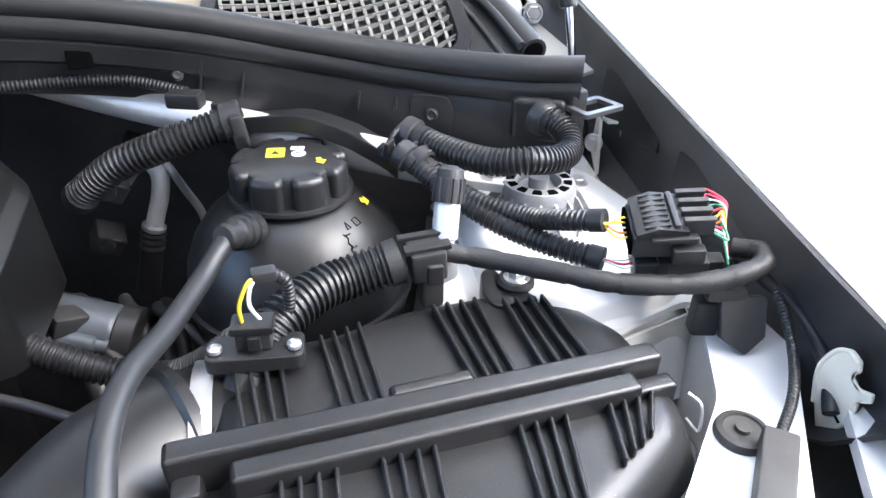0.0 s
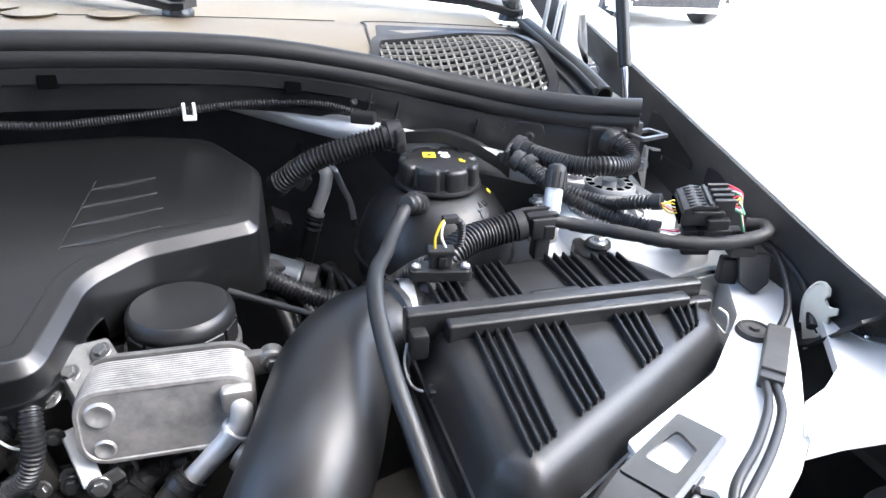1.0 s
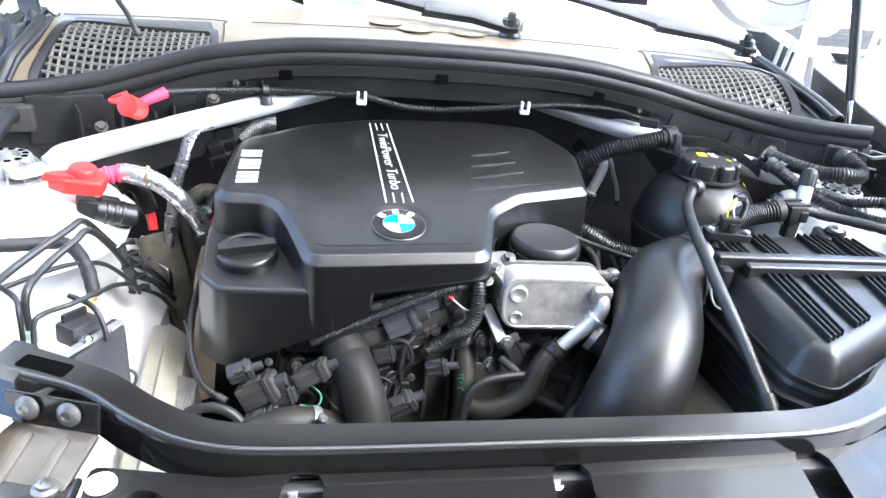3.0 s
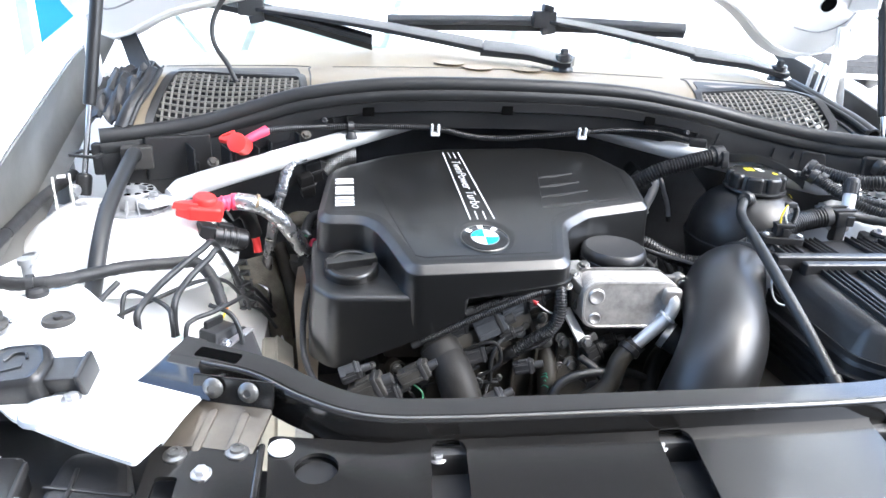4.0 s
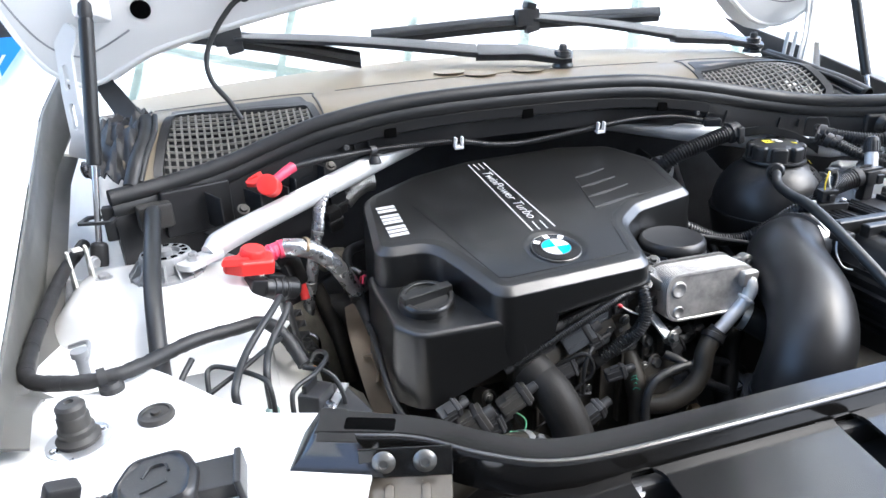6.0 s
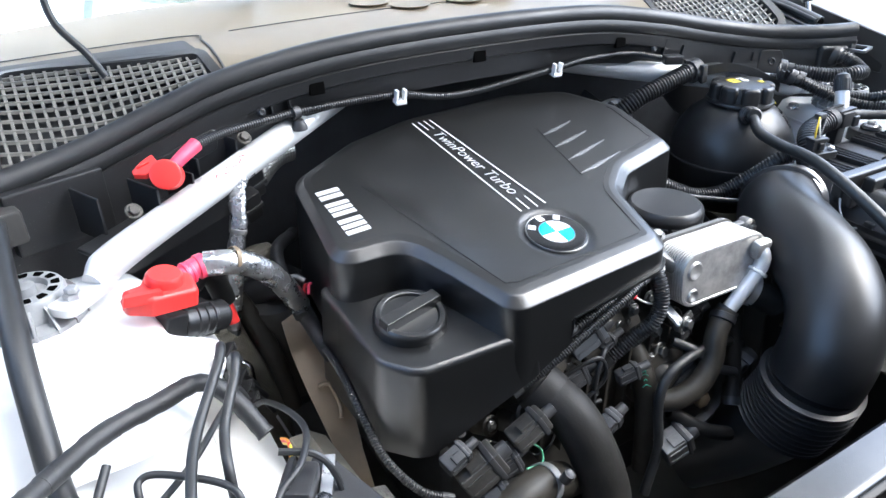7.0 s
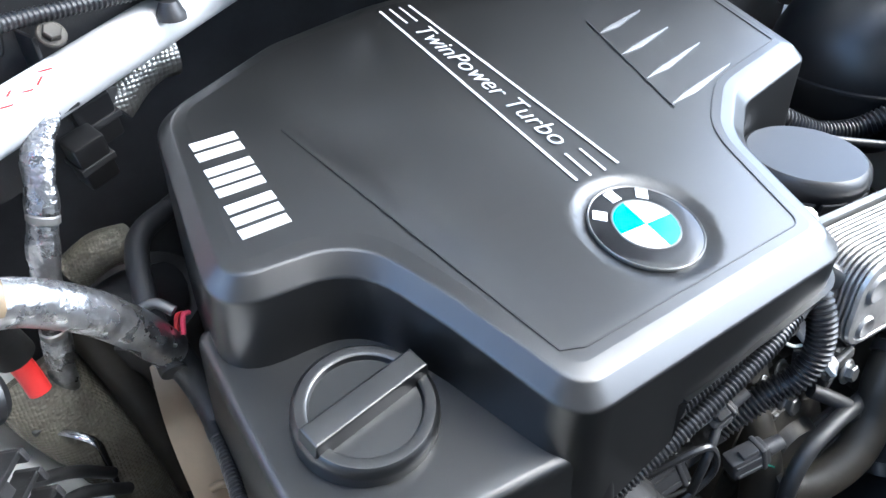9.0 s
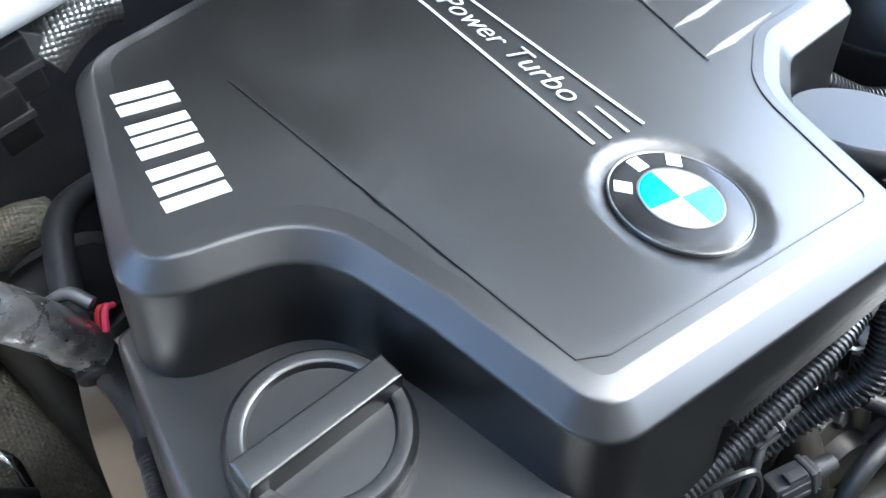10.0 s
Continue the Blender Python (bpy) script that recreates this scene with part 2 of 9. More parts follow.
def crinkled(name, color, metal, rough, scale, depth):
    m = surface(name, color, rough, metal, grain=scale, bump=depth, vary=0.25, stain=60, spread=0.15)
    m.node_tree.nodes["Bump"].inputs["Distance"].default_value = 0.004
    return m


FOIL = crinkled("crinkled_foil", (0.60, 0.60, 0.61), 0.95, 0.28, 70, 0.7)
SLEEVE = woven("embossed_heat_shield", (0.42, 0.41, 0.38), 0.9, 0.38, 260, 0.8)
DARKSLEEVE = woven("sooty_embossed_sleeve", (0.125, 0.113, 0.086), 0.15, 0.42, 420, 0.8)
TAPE = surface("cloth_tape", (0.018, 0.018, 0.0185), 0.55, grain=450, bump=0.5, vary=0.3, stain=35)
TAN = surface("tan_oxidised_bracket", (0.23, 0.175, 0.11), 0.5, metal=0.1, grain=200, bump=0.15, vary=0.2, stain=15)
RADHOSE = surface("dusty_grey_rubber_hose", (0.017, 0.016, 0.0145), 0.55, grain=350, bump=0.25, vary=0.35, stain=18, spec=0.2)
DUSTY = surface("dusty_brown_duct", (0.17, 0.15, 0.115), 0.5, grain=200, bump=0.2, vary=0.35, stain=12)
OLIVE = surface("dusty_brown_hose", (0.026, 0.023, 0.018), 0.5, grain=300, bump=0.25, vary=0.45, stain=18, spec=0.3)
ENGINEGREY = surface("grey_engine_casting", (0.055, 0.050, 0.042), 0.5, metal=0.3, grain=300, bump=0.4, vary=0.35, stain=30)
WIREY = surface("yellow_wire", (0.75, 0.55, 0.03), 0.4, bump=0.0)
WIREW = surface("white_wire", (0.75, 0.74, 0.70), 0.4, bump=0.0)
WIRER = surface("red_wire", (0.62, 0.03, 0.04), 0.4, bump=0.0)
WIREG = surface("green_wire", (0.05, 0.22, 0.11), 0.4, bump=0.0)
WIREO = surface("orange_wire", (0.75, 0.25, 0.03), 0.4, bump=0.0)
TANSTEEL = surface("bare_tinted_steel", (0.085, 0.074, 0.060), 0.24, metal=0.3, grain=200, bump=0.1, vary=0.25, stain=25)
GREYRUB = surface("grey_black_rubber", (0.036, 0.034, 0.031), 0.55, grain=400, bump=0.15, vary=0.25, stain=30)
GREENMARK = surface("green_paint_mark", (0.03, 0.24, 0.16), 0.5, bump=0.1)
BRAID = crinkled("silver_foil_strip", (0.26, 0.26, 0.265), 0.9, 0.28, 110, 1.0)

# ---- ground and surroundings ----
GROUND = surface("pale_paving", (0.70, 0.69, 0.66), 0.7, grain=40, bump=0.2, vary=0.12, stain=0.6)
bm = grid(span(-80, 80, 9), span(-80, 80, 9), lambda u, v: V(u, v, 0.0))
solo("ground", bm, GROUND, "pale smooth paved floor round the car", "ground", kind="structure", smooth=0)
# Walls added out of view to darken what the cover's front faces reflect.
WALLED = surface("dull_grey_brown_wall", (0.22, 0.205, 0.185), 0.6, grain=30, bump=0.15, vary=0.2, stain=1.2)
solo("unseen_wall_south", box(12.2, 0.25, 6.6, at(-2.9, -4.8, 3.3)), WALLED, "added unseen grey-brown wall that shades the engine's front", "wall", kind="structure", smooth=0)
# Unseen overhang, added to keep bright sky off the cover's bevels.
solo("unseen_roof_overhang", box(12.2, 3.1, 0.22, at(-2.9, -3.2, 6.5)), WALLED, "added unseen grey-brown overhang that hides the high front sky", "roof", kind="structure", smooth=0)
solo("unseen_wall_low", box(5.8, 0.22, 2.5, at(6.1, -4.8, 1.25)), WALLED, "added unseen low grey-brown wall that hides the low sky", "wall", kind="structure", smooth=0)


def ribbon(path, profile, closed=True, ends=True, up=V(0, 0, 1)):
    """A section (sideways, up) carried along a path; sideways is to the right of the way."""
    bm, rings = bmesh.new(), []
    for i, p in enumerate(path):
        d = (path[min(i + 1, len(path) - 1)] - path[max(i - 1, 0)])
        side = V(d.x, d.y, 0).cross(up).normalized()
        prof = profile(i / (len(path) - 1)) if callable(profile) else profile
        rings.append([bm.verts.new(p + s * side + h * up) for s, h in prof])
    n = len(rings[0])
    for a, b in zip(rings, rings[1:]):
        for k in range(n if closed else n - 1):
            bm.faces.new((a[k], a[(k + 1) % n], b[(k + 1) % n], b[k]))
    if ends and closed:
        bm.faces.new(rings[0][::-1])
        bm.faces.new(rings[-1])
    return bm


def holed(outer, holes, z, thick, m=None):
    """A flat plate with openings."""
    bm = bmesh.new()
    edges = []
    for loop in (outer, *holes):
        vs = [bm.verts.new(V(q[0], q[1], z(q) if callable(z) else z)) for q in loop]
        edges += [bm.edges.new((vs[i], vs[(i + 1) % len(vs)])) for i in range(len(vs))]
    bmesh.ops.triangle_fill(bm, use_beauty=True, use_dissolve=False, edges=edges)
    for f in bm.faces:
        if f.normal.z < 0:
            f.normal_flip()
    made = bmesh.ops.extrude_face_region(bm, geom=bm.faces[:])["geom"]
    bmesh.ops.translate(bm, vec=V(0, 0, -thick), verts=[v for v in made if isinstance(v, bmesh.types.BMVert)])
    if m:
        bmesh.ops.transform(bm, matrix=m, verts=bm.verts[:])
    return bm


def pill(a, b, w, n=8):
    """A long rounded opening from a to b."""
    a, b = Vector(a), Vector(b)
    d = (b - a).normalized()
    s = V(-d.y, d.x)
    out = []
    for k in range(n + 1):
        t = math.pi * k / n
        out.append(a + w * (math.cos(t) * s - math.sin(t) * d))
    for k in range(n + 1):
        t = math.pi * k / n
        out.append(b + w * (-math.cos(t) * s + math.sin(t) * d))
    return out


def ring2(x, y, r, n=20):
    return [V(x + r * math.cos(2 * math.pi * k / n), y + r * math.sin(2 * math.pi * k / n)) for k in range(n)]


# ---- fenders: white outer skin, black inner side ----
def fender_edge(y):
    x = 0.735 + 0.10 * (y + 0.1) if y < 0.3 else 0.775
    return x, 1.067 + 0.185 * y - (0.12 * (y + 0.3) ** 2 if y < -0.3 else 0)


for side in (1, -1):
    fender = thing("fender", (side * 0.8, -0.1, 0.5), "white painted car fender with black inner side", "fender", "fenders")
    ys = span(-0.62, 1.1, 30)

    def outer(y, k):
        x, z = fender_edge(y)
        out, down = ((0, -0.006), (0.006, 0.0), (0.03, -0.003), (0.09, -0.022), (0.15, -0.065), (0.19, -0.14), (0.205, -0.26), (0.20, -0.42), (0.17, -0.56))[k]
        return V(side * (x + out), y, z + down)

    part("outer_skin", grid(ys, range(9), outer, 0.004), WHITE, fender)

    def inner(y, k):
        x, z = fender_edge(y)
        out, down = ((-0.002, -0.006), (0.004, -0.03), (0.012, -0.07), (0.004, -0.115), (-0.018, -0.13))[k]
        return V(side * (x + out), y, z + down * (1 - (0.80 if side > 0 else 0.62) * max(0, min(1, ((-0.345 if side > 0 else -0.24) - y) / (0.03 if side > 0 else 0.1)))))

    part("inner_liner", grid(span(-0.40, 0.6, 24), range(5), inner, 0.003), DEEP if side > 0 else surface("dusty_grey_liner", (0.11, 0.108, 0.10), 0.4, grain=200, bump=0.1, vary=0.3, stain=5), fender, "dull inner side of the fender")
    for py in ((-0.02, -0.17) if side > 0 else ()):
        x, z = fender_edge(py)
        part("liner_panel", box(0.004, 0.11, 0.05, at(side * (x + 0.004), py, z - 0.055, 0, side * 8, 0), 0.002), PLASTIC, fender)


# ---- inner aprons and strut towers: white body sheet ----
right_apron = thing("inner_apron", (0.6, -0.3, 0.6), "white painted inner wing panel beside the air filter box", "body panel", "inner wings")
outline = rounded([(0.70, 0.10), (0.735, -0.12), (0.735, -0.27), (0.704, -0.312), (0.632, -0.400), (0.594, -0.443), (0.566, -0.476), (0.537, -0.499), (0.477, -0.535), (0.453, -0.548), (0.466, -0.497), (0.430, -0.475), (0.433, -0.439),
                   (0.552, -0.385), (0.638, -0.312), (0.698, -0.212), (0.60, -0.235), (0.53, -0.20), (0.492, -0.165), (0.545, -0.09), (0.585, 0.10)],
                  [0.0, 0.03, 0.02, 0.02, 0.02, 0.0, 0.01, 0.01, 0.01, 0.004, 0.004, 0.004, 0.004, 0.05, 0.05, 0.012, 0.02, 0.02, 0.015, 0.03, 0.0], 5)
part("panel", holed(outline, [], 0.928, 0.006), WHITE, right_apron)
bm = ribbon([V(0.43, -0.443, 0.92), V(0.520, -0.403, 0.92), V(0.575, -0.372, 0.92), V(0.622, -0.330, 0.92), V(0.650, -0.295, 0.92), V(0.694, -0.222, 0.92), V(0.60, -0.24, 0.92), V(0.53, -0.205, 0.92), V(0.495, -0.163, 0.92), V(0.545, -0.088, 0.92), V(0.585, 0.10, 0.92)],
            [(0.002, -0.0005), (0.005, -0.0005), (-0.030, -0.30), (-0.034, -0.30)])
part("side_wall", bm, PRIMER, right_apron)

left_apron = thing("inner_apron", (-0.6, -0.3, 0.6), "white painted inner wing panel with brake lines over it", "body panel", "inner wings")
outline = rounded([(-0.735, -0.295), (-0.645, -0.305), (-0.602, -0.275), (-0.581, -0.298), (-0.53, -0.364), (-0.49, -0.403), (-0.44, -0.422), (-0.405, -0.50), (-0.418, -0.53), (-0.434, -0.575), (-0.449, -0.608),
                   (-0.500, -0.582), (-0.566, -0.542), (-0.60, -0.508), (-0.645, -0.490), (-0.70, -0.462), (-0.735, -0.40)], [0.02, 0.02, 0.003, 0.01, 0.06, 0.05, 0.02, 0.005, 0.005, 0.005, 0.004, 0.05, 0.03, 0.02, 0.02, 0.02, 0.02], 5)
part("front_panel", holed(outline, [], 0.932, 0.004), WHITE, left_apron)


def left_sheet(x, y):
    rise = 1 / (1 + math.exp((abs(x) - 0.56) * -60))
    return V(x, y, 0.80 + 0.085 * rise + 0.035 * max(0, min(1, (abs(x) - 0.56) / 0.18)) - 0.02 * max(0, (y + 0.2)))


part("lower_panel", grid(span(-0.75, -0.47, 16), span(-0.46, 0.06, 10), left_sheet, 0.003), WHITE, left_apron)
part("side_wall", ribbon([V(-0.47, 0.08, 0.80), V(-0.47, -0.2, 0.80), V(-0.455, -0.36, 0.80), V(-0.43, -0.50, 0.80)], [(0, 0), (0.004, -0.004), (-0.058, -0.055), (-0.066, -0.30), (-0.070, -0.30), (-0.062, -0.050)]), WHITE, left_apron)
# Unseen dark floor and walls, added to block ground light below the engine.
UNDER = surface("added_dark_underbody", (0.065, 0.060, 0.050), 0.7, grain=60, bump=0.3, vary=0.4, stain=8)
tray = thing("undertray", (0, -0.2, 0.42), "dark tray added to keep light out of the engine bay", "undertray", kind="structure")
part("floor", box(1.30, 1.10, 0.01, at(0, -0.20, 0.44)), UNDER, tray, smooth=0)
for side in (1, -1):
    part("arch_wall", grid(span(-0.74, 0.32, 8), span(0.44, 0.72, 6), lambda y, z: V(side * (0.50 + 0.10 * max(0, z - 0.6) + 0.02 * math.sin(y * 9)), y, z), 0.006), UNDER, tray)
part("front_wall", grid(span(-0.62, 0.62, 8), span(0.44, 0.86, 5), lambda x, z: V(x, -0.66, z), 0.006), UNDER, tray)

for side in (1, -1):
    cx, cy, top = (0.612, -0.095, 0.952) if side > 0 else (-0.598, -0.09, 0.952)
    tower = thing("strut_tower", (cx, cy, 0.7), "white strut tower with grey cast top mount", "strut tower", "strut towers")
    near = 0.0 if side > 0 else 0.035
    inward = 0.06 if side > 0 else 0.0
    poly = rounded([(cx - 0.105 + inward, cy + 0.10), (cx - 0.115 + 0.7 * inward, cy - 0.06 + near), (cx - 0.05, cy - 0.125 + near), (cx + 0.07, cy - 0.12 + near), (cx + 0.11, cy - 0.03), (cx + 0.10, cy + 0.10)], 0.045, 6)
    if side > 0:
        part("dome", stack([(inset(poly, -0.035), 0.86), (inset(poly, -0.012), 0.905), (poly, top - 0.02), (inset(poly, 0.006), top - 0.006), (inset(poly, 0.016), top)]), WHITE, tower)
    else:
        part("dome", stack([(inset(poly, -0.050), 0.885), (inset(poly, -0.030), 0.908), (inset(poly, -0.012), 0.926), (inset(poly, -0.002), 0.938), (inset(poly, 0.008), 0.945), (inset(poly, 0.020), 0.9495), (inset(poly, 0.034), top)]), WHITE, tower, smooth=60)
    m = at(cx, cy, top)
    ms = 0.72 if side > 0 else 0.95
    m = m @ Matrix.Diagonal((ms, ms, 1, 1))
    if side < 0:
        m = at(-0.588, -0.064, top) @ Matrix.Diagonal((0.74, 0.74, 0.85, 1))
    mount = part("top_mount", lathe([(0.064, 0), (0.064, 0.005), (0.046, 0.009), (0.0445, 0.030), (0.042, 0.034), (0.026, 0.0345), (0.024, 0.028), (0.012, 0.028), (0.012, 0.038), (0, 0.040)], 40, m), MOUNT, tower, "grey cast mount with ribs")
    fin = [V(0.043, 0.0), V(0.066, 0.0), V(0.066, 0.006), V(0.060, 0.012), V(0.050, 0.024), V(0.043, 0.028)]
    pocket = [V(0.0285, -0.0042), V(0.0385, -0.0062), V(0.0385, 0.0062), V(0.0285, 0.0042)]
    for k in range(16):
        part("rib", stack([(fin, -0.0016), (fin, 0.0016)], m=m @ at(0, 0, 0, 0, 0, 22.5 * k) @ at(0, 0, 0, 90, 0, 0)), MOUNT, mount)
    # black trapezoids on the closed ring paint the shade of its pockets
    for k in range(12):
        part("pocket", stack([(rounded(pocket, 0.002, 3), 0.0338), (rounded(pocket, 0.002, 3), 0.0349)], m=m @ at(0, 0, 0, 0, 0, 30 * k)), SHADE_AND_MARKS, mount)
    for a in (35, 150, 270):
        bolt("bolt", (cx + 0.082 * math.cos(radians(a)), cy + 0.082 * math.sin(radians(a)), top - 0.002), 0.0075, tower, ZINC)


# ---- bulkhead, cowl and its rubber seal ----
SEAL = [(-0.655, 0.030, 1.037), (-0.58, 0.055, 1.042), (-0.50, 0.075, 1.055), (-0.42, 0.088, 1.078), (-0.34, 0.092, 1.10), (-0.2, 0.094, 1.118), (0, 0.094, 1.122),
        (0.2, 0.094, 1.116), (0.34, 0.088, 1.097), (0.45, 0.07, 1.075), (0.55, 0.03, 1.06), (0.62, -0.02, 1.06), (0.672, -0.052, 1.064)]
way = even(spline(SEAL, 10), 0.012)
seal = thing("cowl_seal", (0, 0.09, 1.08), "long black rubber seal along the cowl edge", "seal")
part("bulb", ribbon(way, [(0.0135 * math.cos(2 * math.pi * k / 14), -0.002 + 0.0125 * math.sin(2 * math.pi * k / 14)) for k in range(14)]), RUBBER, seal)
part("lip", ribbon(way, [(0.004, -0.010), (0.011, -0.010), (0.0138, -0.015), (0.0138, -0.021), (0.010, -0.027), (0.004, -0.027)]), RUBBER, seal)

trim = thing("cowl_trim", (0, 0.1, 1.0), "black moulded plastic trim panel under the cowl seal", "trim panel")


def trim_low(t):
    e = abs(2 * t - 1)
    f = min(1, max(0, (e - 0.44) / 0.12))
    deep, low = 0.053 + 0.074 * f, -0.006 + 0.024 * f
    return [(0.006, -0.026), (0.010, -0.030), (0.008 + 0.004 * f, -0.046), (0.012 * f, -0.050), (low, -0.026 - deep), (low - 0.004, -0.026 - deep), (-0.012, -0.026)]


part("panel", ribbon(way, trim_low), PLASTIC, trim)
for x in (-0.24, 0.005, 0.262):
    q = min(way, key=lambda p: abs(p.x - x))
    # black box on the panel, its colour stands for the notch's shade
    part("notch", box(0.020, 0.005, 0.016, at(q.x, q.y - 0.0078, q.z - 0.043, -8, 0, 0), 0.001), SHADE_AND_MARKS, trim, "black box for the shade in a notch")
for x, y, z in ((-0.313, 0.080, 1.056), (0.338, 0.082, 1.047)):
    part("screw", lathe([(0, 0.003), (0.003, 0.004), (0.0045, 0.003), (0.0058, 0)], 14, along((x, y, z), (x, y - 1, z + 0.2))), DEEP, trim)


def on_trim(x, drop, out=0.0):
    """A frame on the trim's front face: x along it, y outwards, z up."""
    i = min(range(1, len(way) - 1), key=lambda k: abs(way[k].x - x))
    d = way[i + 1] - way[i - 1]
    flat = V(d.x, d.y, 0).normalized()
    f = min(1, max(0, (abs(2 * i / (len(way) - 1) - 1) - 0.44) / 0.12))
    q = way[i] + V(flat.y, -flat.x, 0) * (0.003 + 0.010 * f + out) + V(0, 0, -drop)
    return Matrix.Translation(q) @ Matrix.Rotation(math.atan2(d.y, d.x), 4, "Z") @ Matrix.Rotation(-math.atan2(d.z, flat.length * math.hypot(d.x, d.y)), 4, "Y")


for x, drop, high in ((0.398, 0.050, 0.024), (0.4985, 0.046, 0.018), (0.528, 0.042, 0.014), (0.356, 0.048, 0.030), (-0.30, 0.048, 0.030), (-0.275, 0.050, 0.020)):
    part("seam_rib", box(0.0022, 0.006, high, on_trim(x, drop), 0.0008), PLASTIC, trim)
pocket = rounded([(-0.038, -0.012), (0.030, -0.012), (0.040, 0.006), (0.036, 0.012), (-0.038, 0.012)], 0.005, 4)
part("raised_panel", stack([(pocket, -0.004), (pocket, 0.0008), (inset(pocket, 0.0012), 0.0018)], m=on_trim(-0.405, 0.058) @ at(0, 0, 0, 90, 0, 0)), PLASTIC, trim)
lug = rounded([(-0.022, 0.018), (0.014, 0.020), (0.020, 0.004), (0.018, -0.020), (0.006, -0.026), (-0.022, -0.018)], 0.008, 4)
part("screw_lug", stack([(lug, -0.004), (lug, 0.0006), (inset(lug, 0.0010), 0.0014)], m=on_trim(0.560, 0.048) @ at(0, 0, 0, 90, 0, 0)), PLASTIC, trim)
part("lug_screw", lathe([(0.0065, 0), (0.0065, 0.002), (0.0045, 0.0035), (0.003, 0.002), (0, 0.002)], 16, on_trim(0.563, 0.047, 0.0014) @ at(0, 0, 0, 90, 0, 0)), DEEP, trim)
for x in (-0.16, 0.10, 0.18):
    part("snap_tab", box(0.010, 0.004, 0.008, on_trim(x, 0.034), 0.001), PLASTIC, trim)
for x in (-0.36, -0.40, -0.46, -0.52):
    q = min(way, key=lambda p: abs(p.x - x))
    part("rib", box(0.003, 0.03, 0.05, at(q.x, q.y - 0.018, q.z - 0.085, 0, 0, 20), 0.001), PLASTIC, trim)

bm = grid(span(-0.66, 0.66, 12), span(0.40, 1.10, 8), lambda x, z: V(x, 0.30 - 0.10 * abs(x), z), 0.02)
solo("bulkhead", bm, surface("dark_insulation_felt", (0.040, 0.042, 0.047), 0.8, grain=120, bump=0.5, vary=0.4, stain=9), "dark bulkhead behind the engine", "bulkhead", kind="structure")


def seal_at(x):
    """Place of the seal across the car."""
    for p, q in zip(way, way[1:]):
        if p.x <= x <= q.x:
            return p.lerp(q, (x - p.x) / max(1e-6, q.x - p.x))
    return way[0] if x < 0 else way[-1]


def cowl_z(x, y):
    p = seal_at(x)
    t = max(0.0, min(1.0, (y - p.y) / 0.12))
    back = 1.128 - 0.05 * x * x + 0.05 * max(0, y - 0.22)
    return p.z - 0.016 + (back - p.z + 0.016) * (1 - (1 - t) ** 1.6)


def grille_hole(side):
    if side > 0:
        return rounded([(0.372, 0.091), (0.388, 0.150), (0.592, 0.172), (0.588, 0.032), (0.52, 0.058), (0.46, 0.078)], 0.010, 4)
    return rounded([(-0.350, 0.102), (-0.358, 0.165), (-0.560, 0.186), (-0.588, 0.064), (-0.50, 0.086), (-0.42, 0.098)], 0.010, 4)


def moulded(outer, holes, zf, thick, step):
    """A sheet with openings that follows a height."""
    bm = bmesh.new()
    edges = []
    for loop in (outer, *holes):
        vs = [bm.verts.new(V(q[0], q[1], 0)) for q in loop]
        edges += [bm.edges.new((vs[i], vs[(i + 1) % len(vs)])) for i in range(len(vs))]
    bmesh.ops.triangle_fill(bm, use_beauty=True, edges=edges)
    for axis in (0, 1):
        lo, hi = min(v.co[axis] for v in bm.verts), max(v.co[axis] for v in bm.verts)
        for c in span(lo, hi, int((hi - lo) / step[axis]) + 2)[1:-1]:
            co, no = [0, 0, 0], [0, 0, 0]
            co[axis], no[axis] = c, 1
            bmesh.ops.bisect_plane(bm, geom=bm.verts[:] + bm.edges[:] + bm.faces[:], plane_co=co, plane_no=no)
    for f in bm.faces:
        if f.normal.z < 0:
            f.normal_flip()
    for v in bm.verts:
        v.co.z = zf(v.co.x, v.co.y)
    made = bmesh.ops.extrude_face_region(bm, geom=bm.faces[:])["geom"]
    bmesh.ops.translate(bm, vec=V(0, 0, -thick), verts=[v for v in made if isinstance(v, bmesh.types.BMVert)])
    return bm


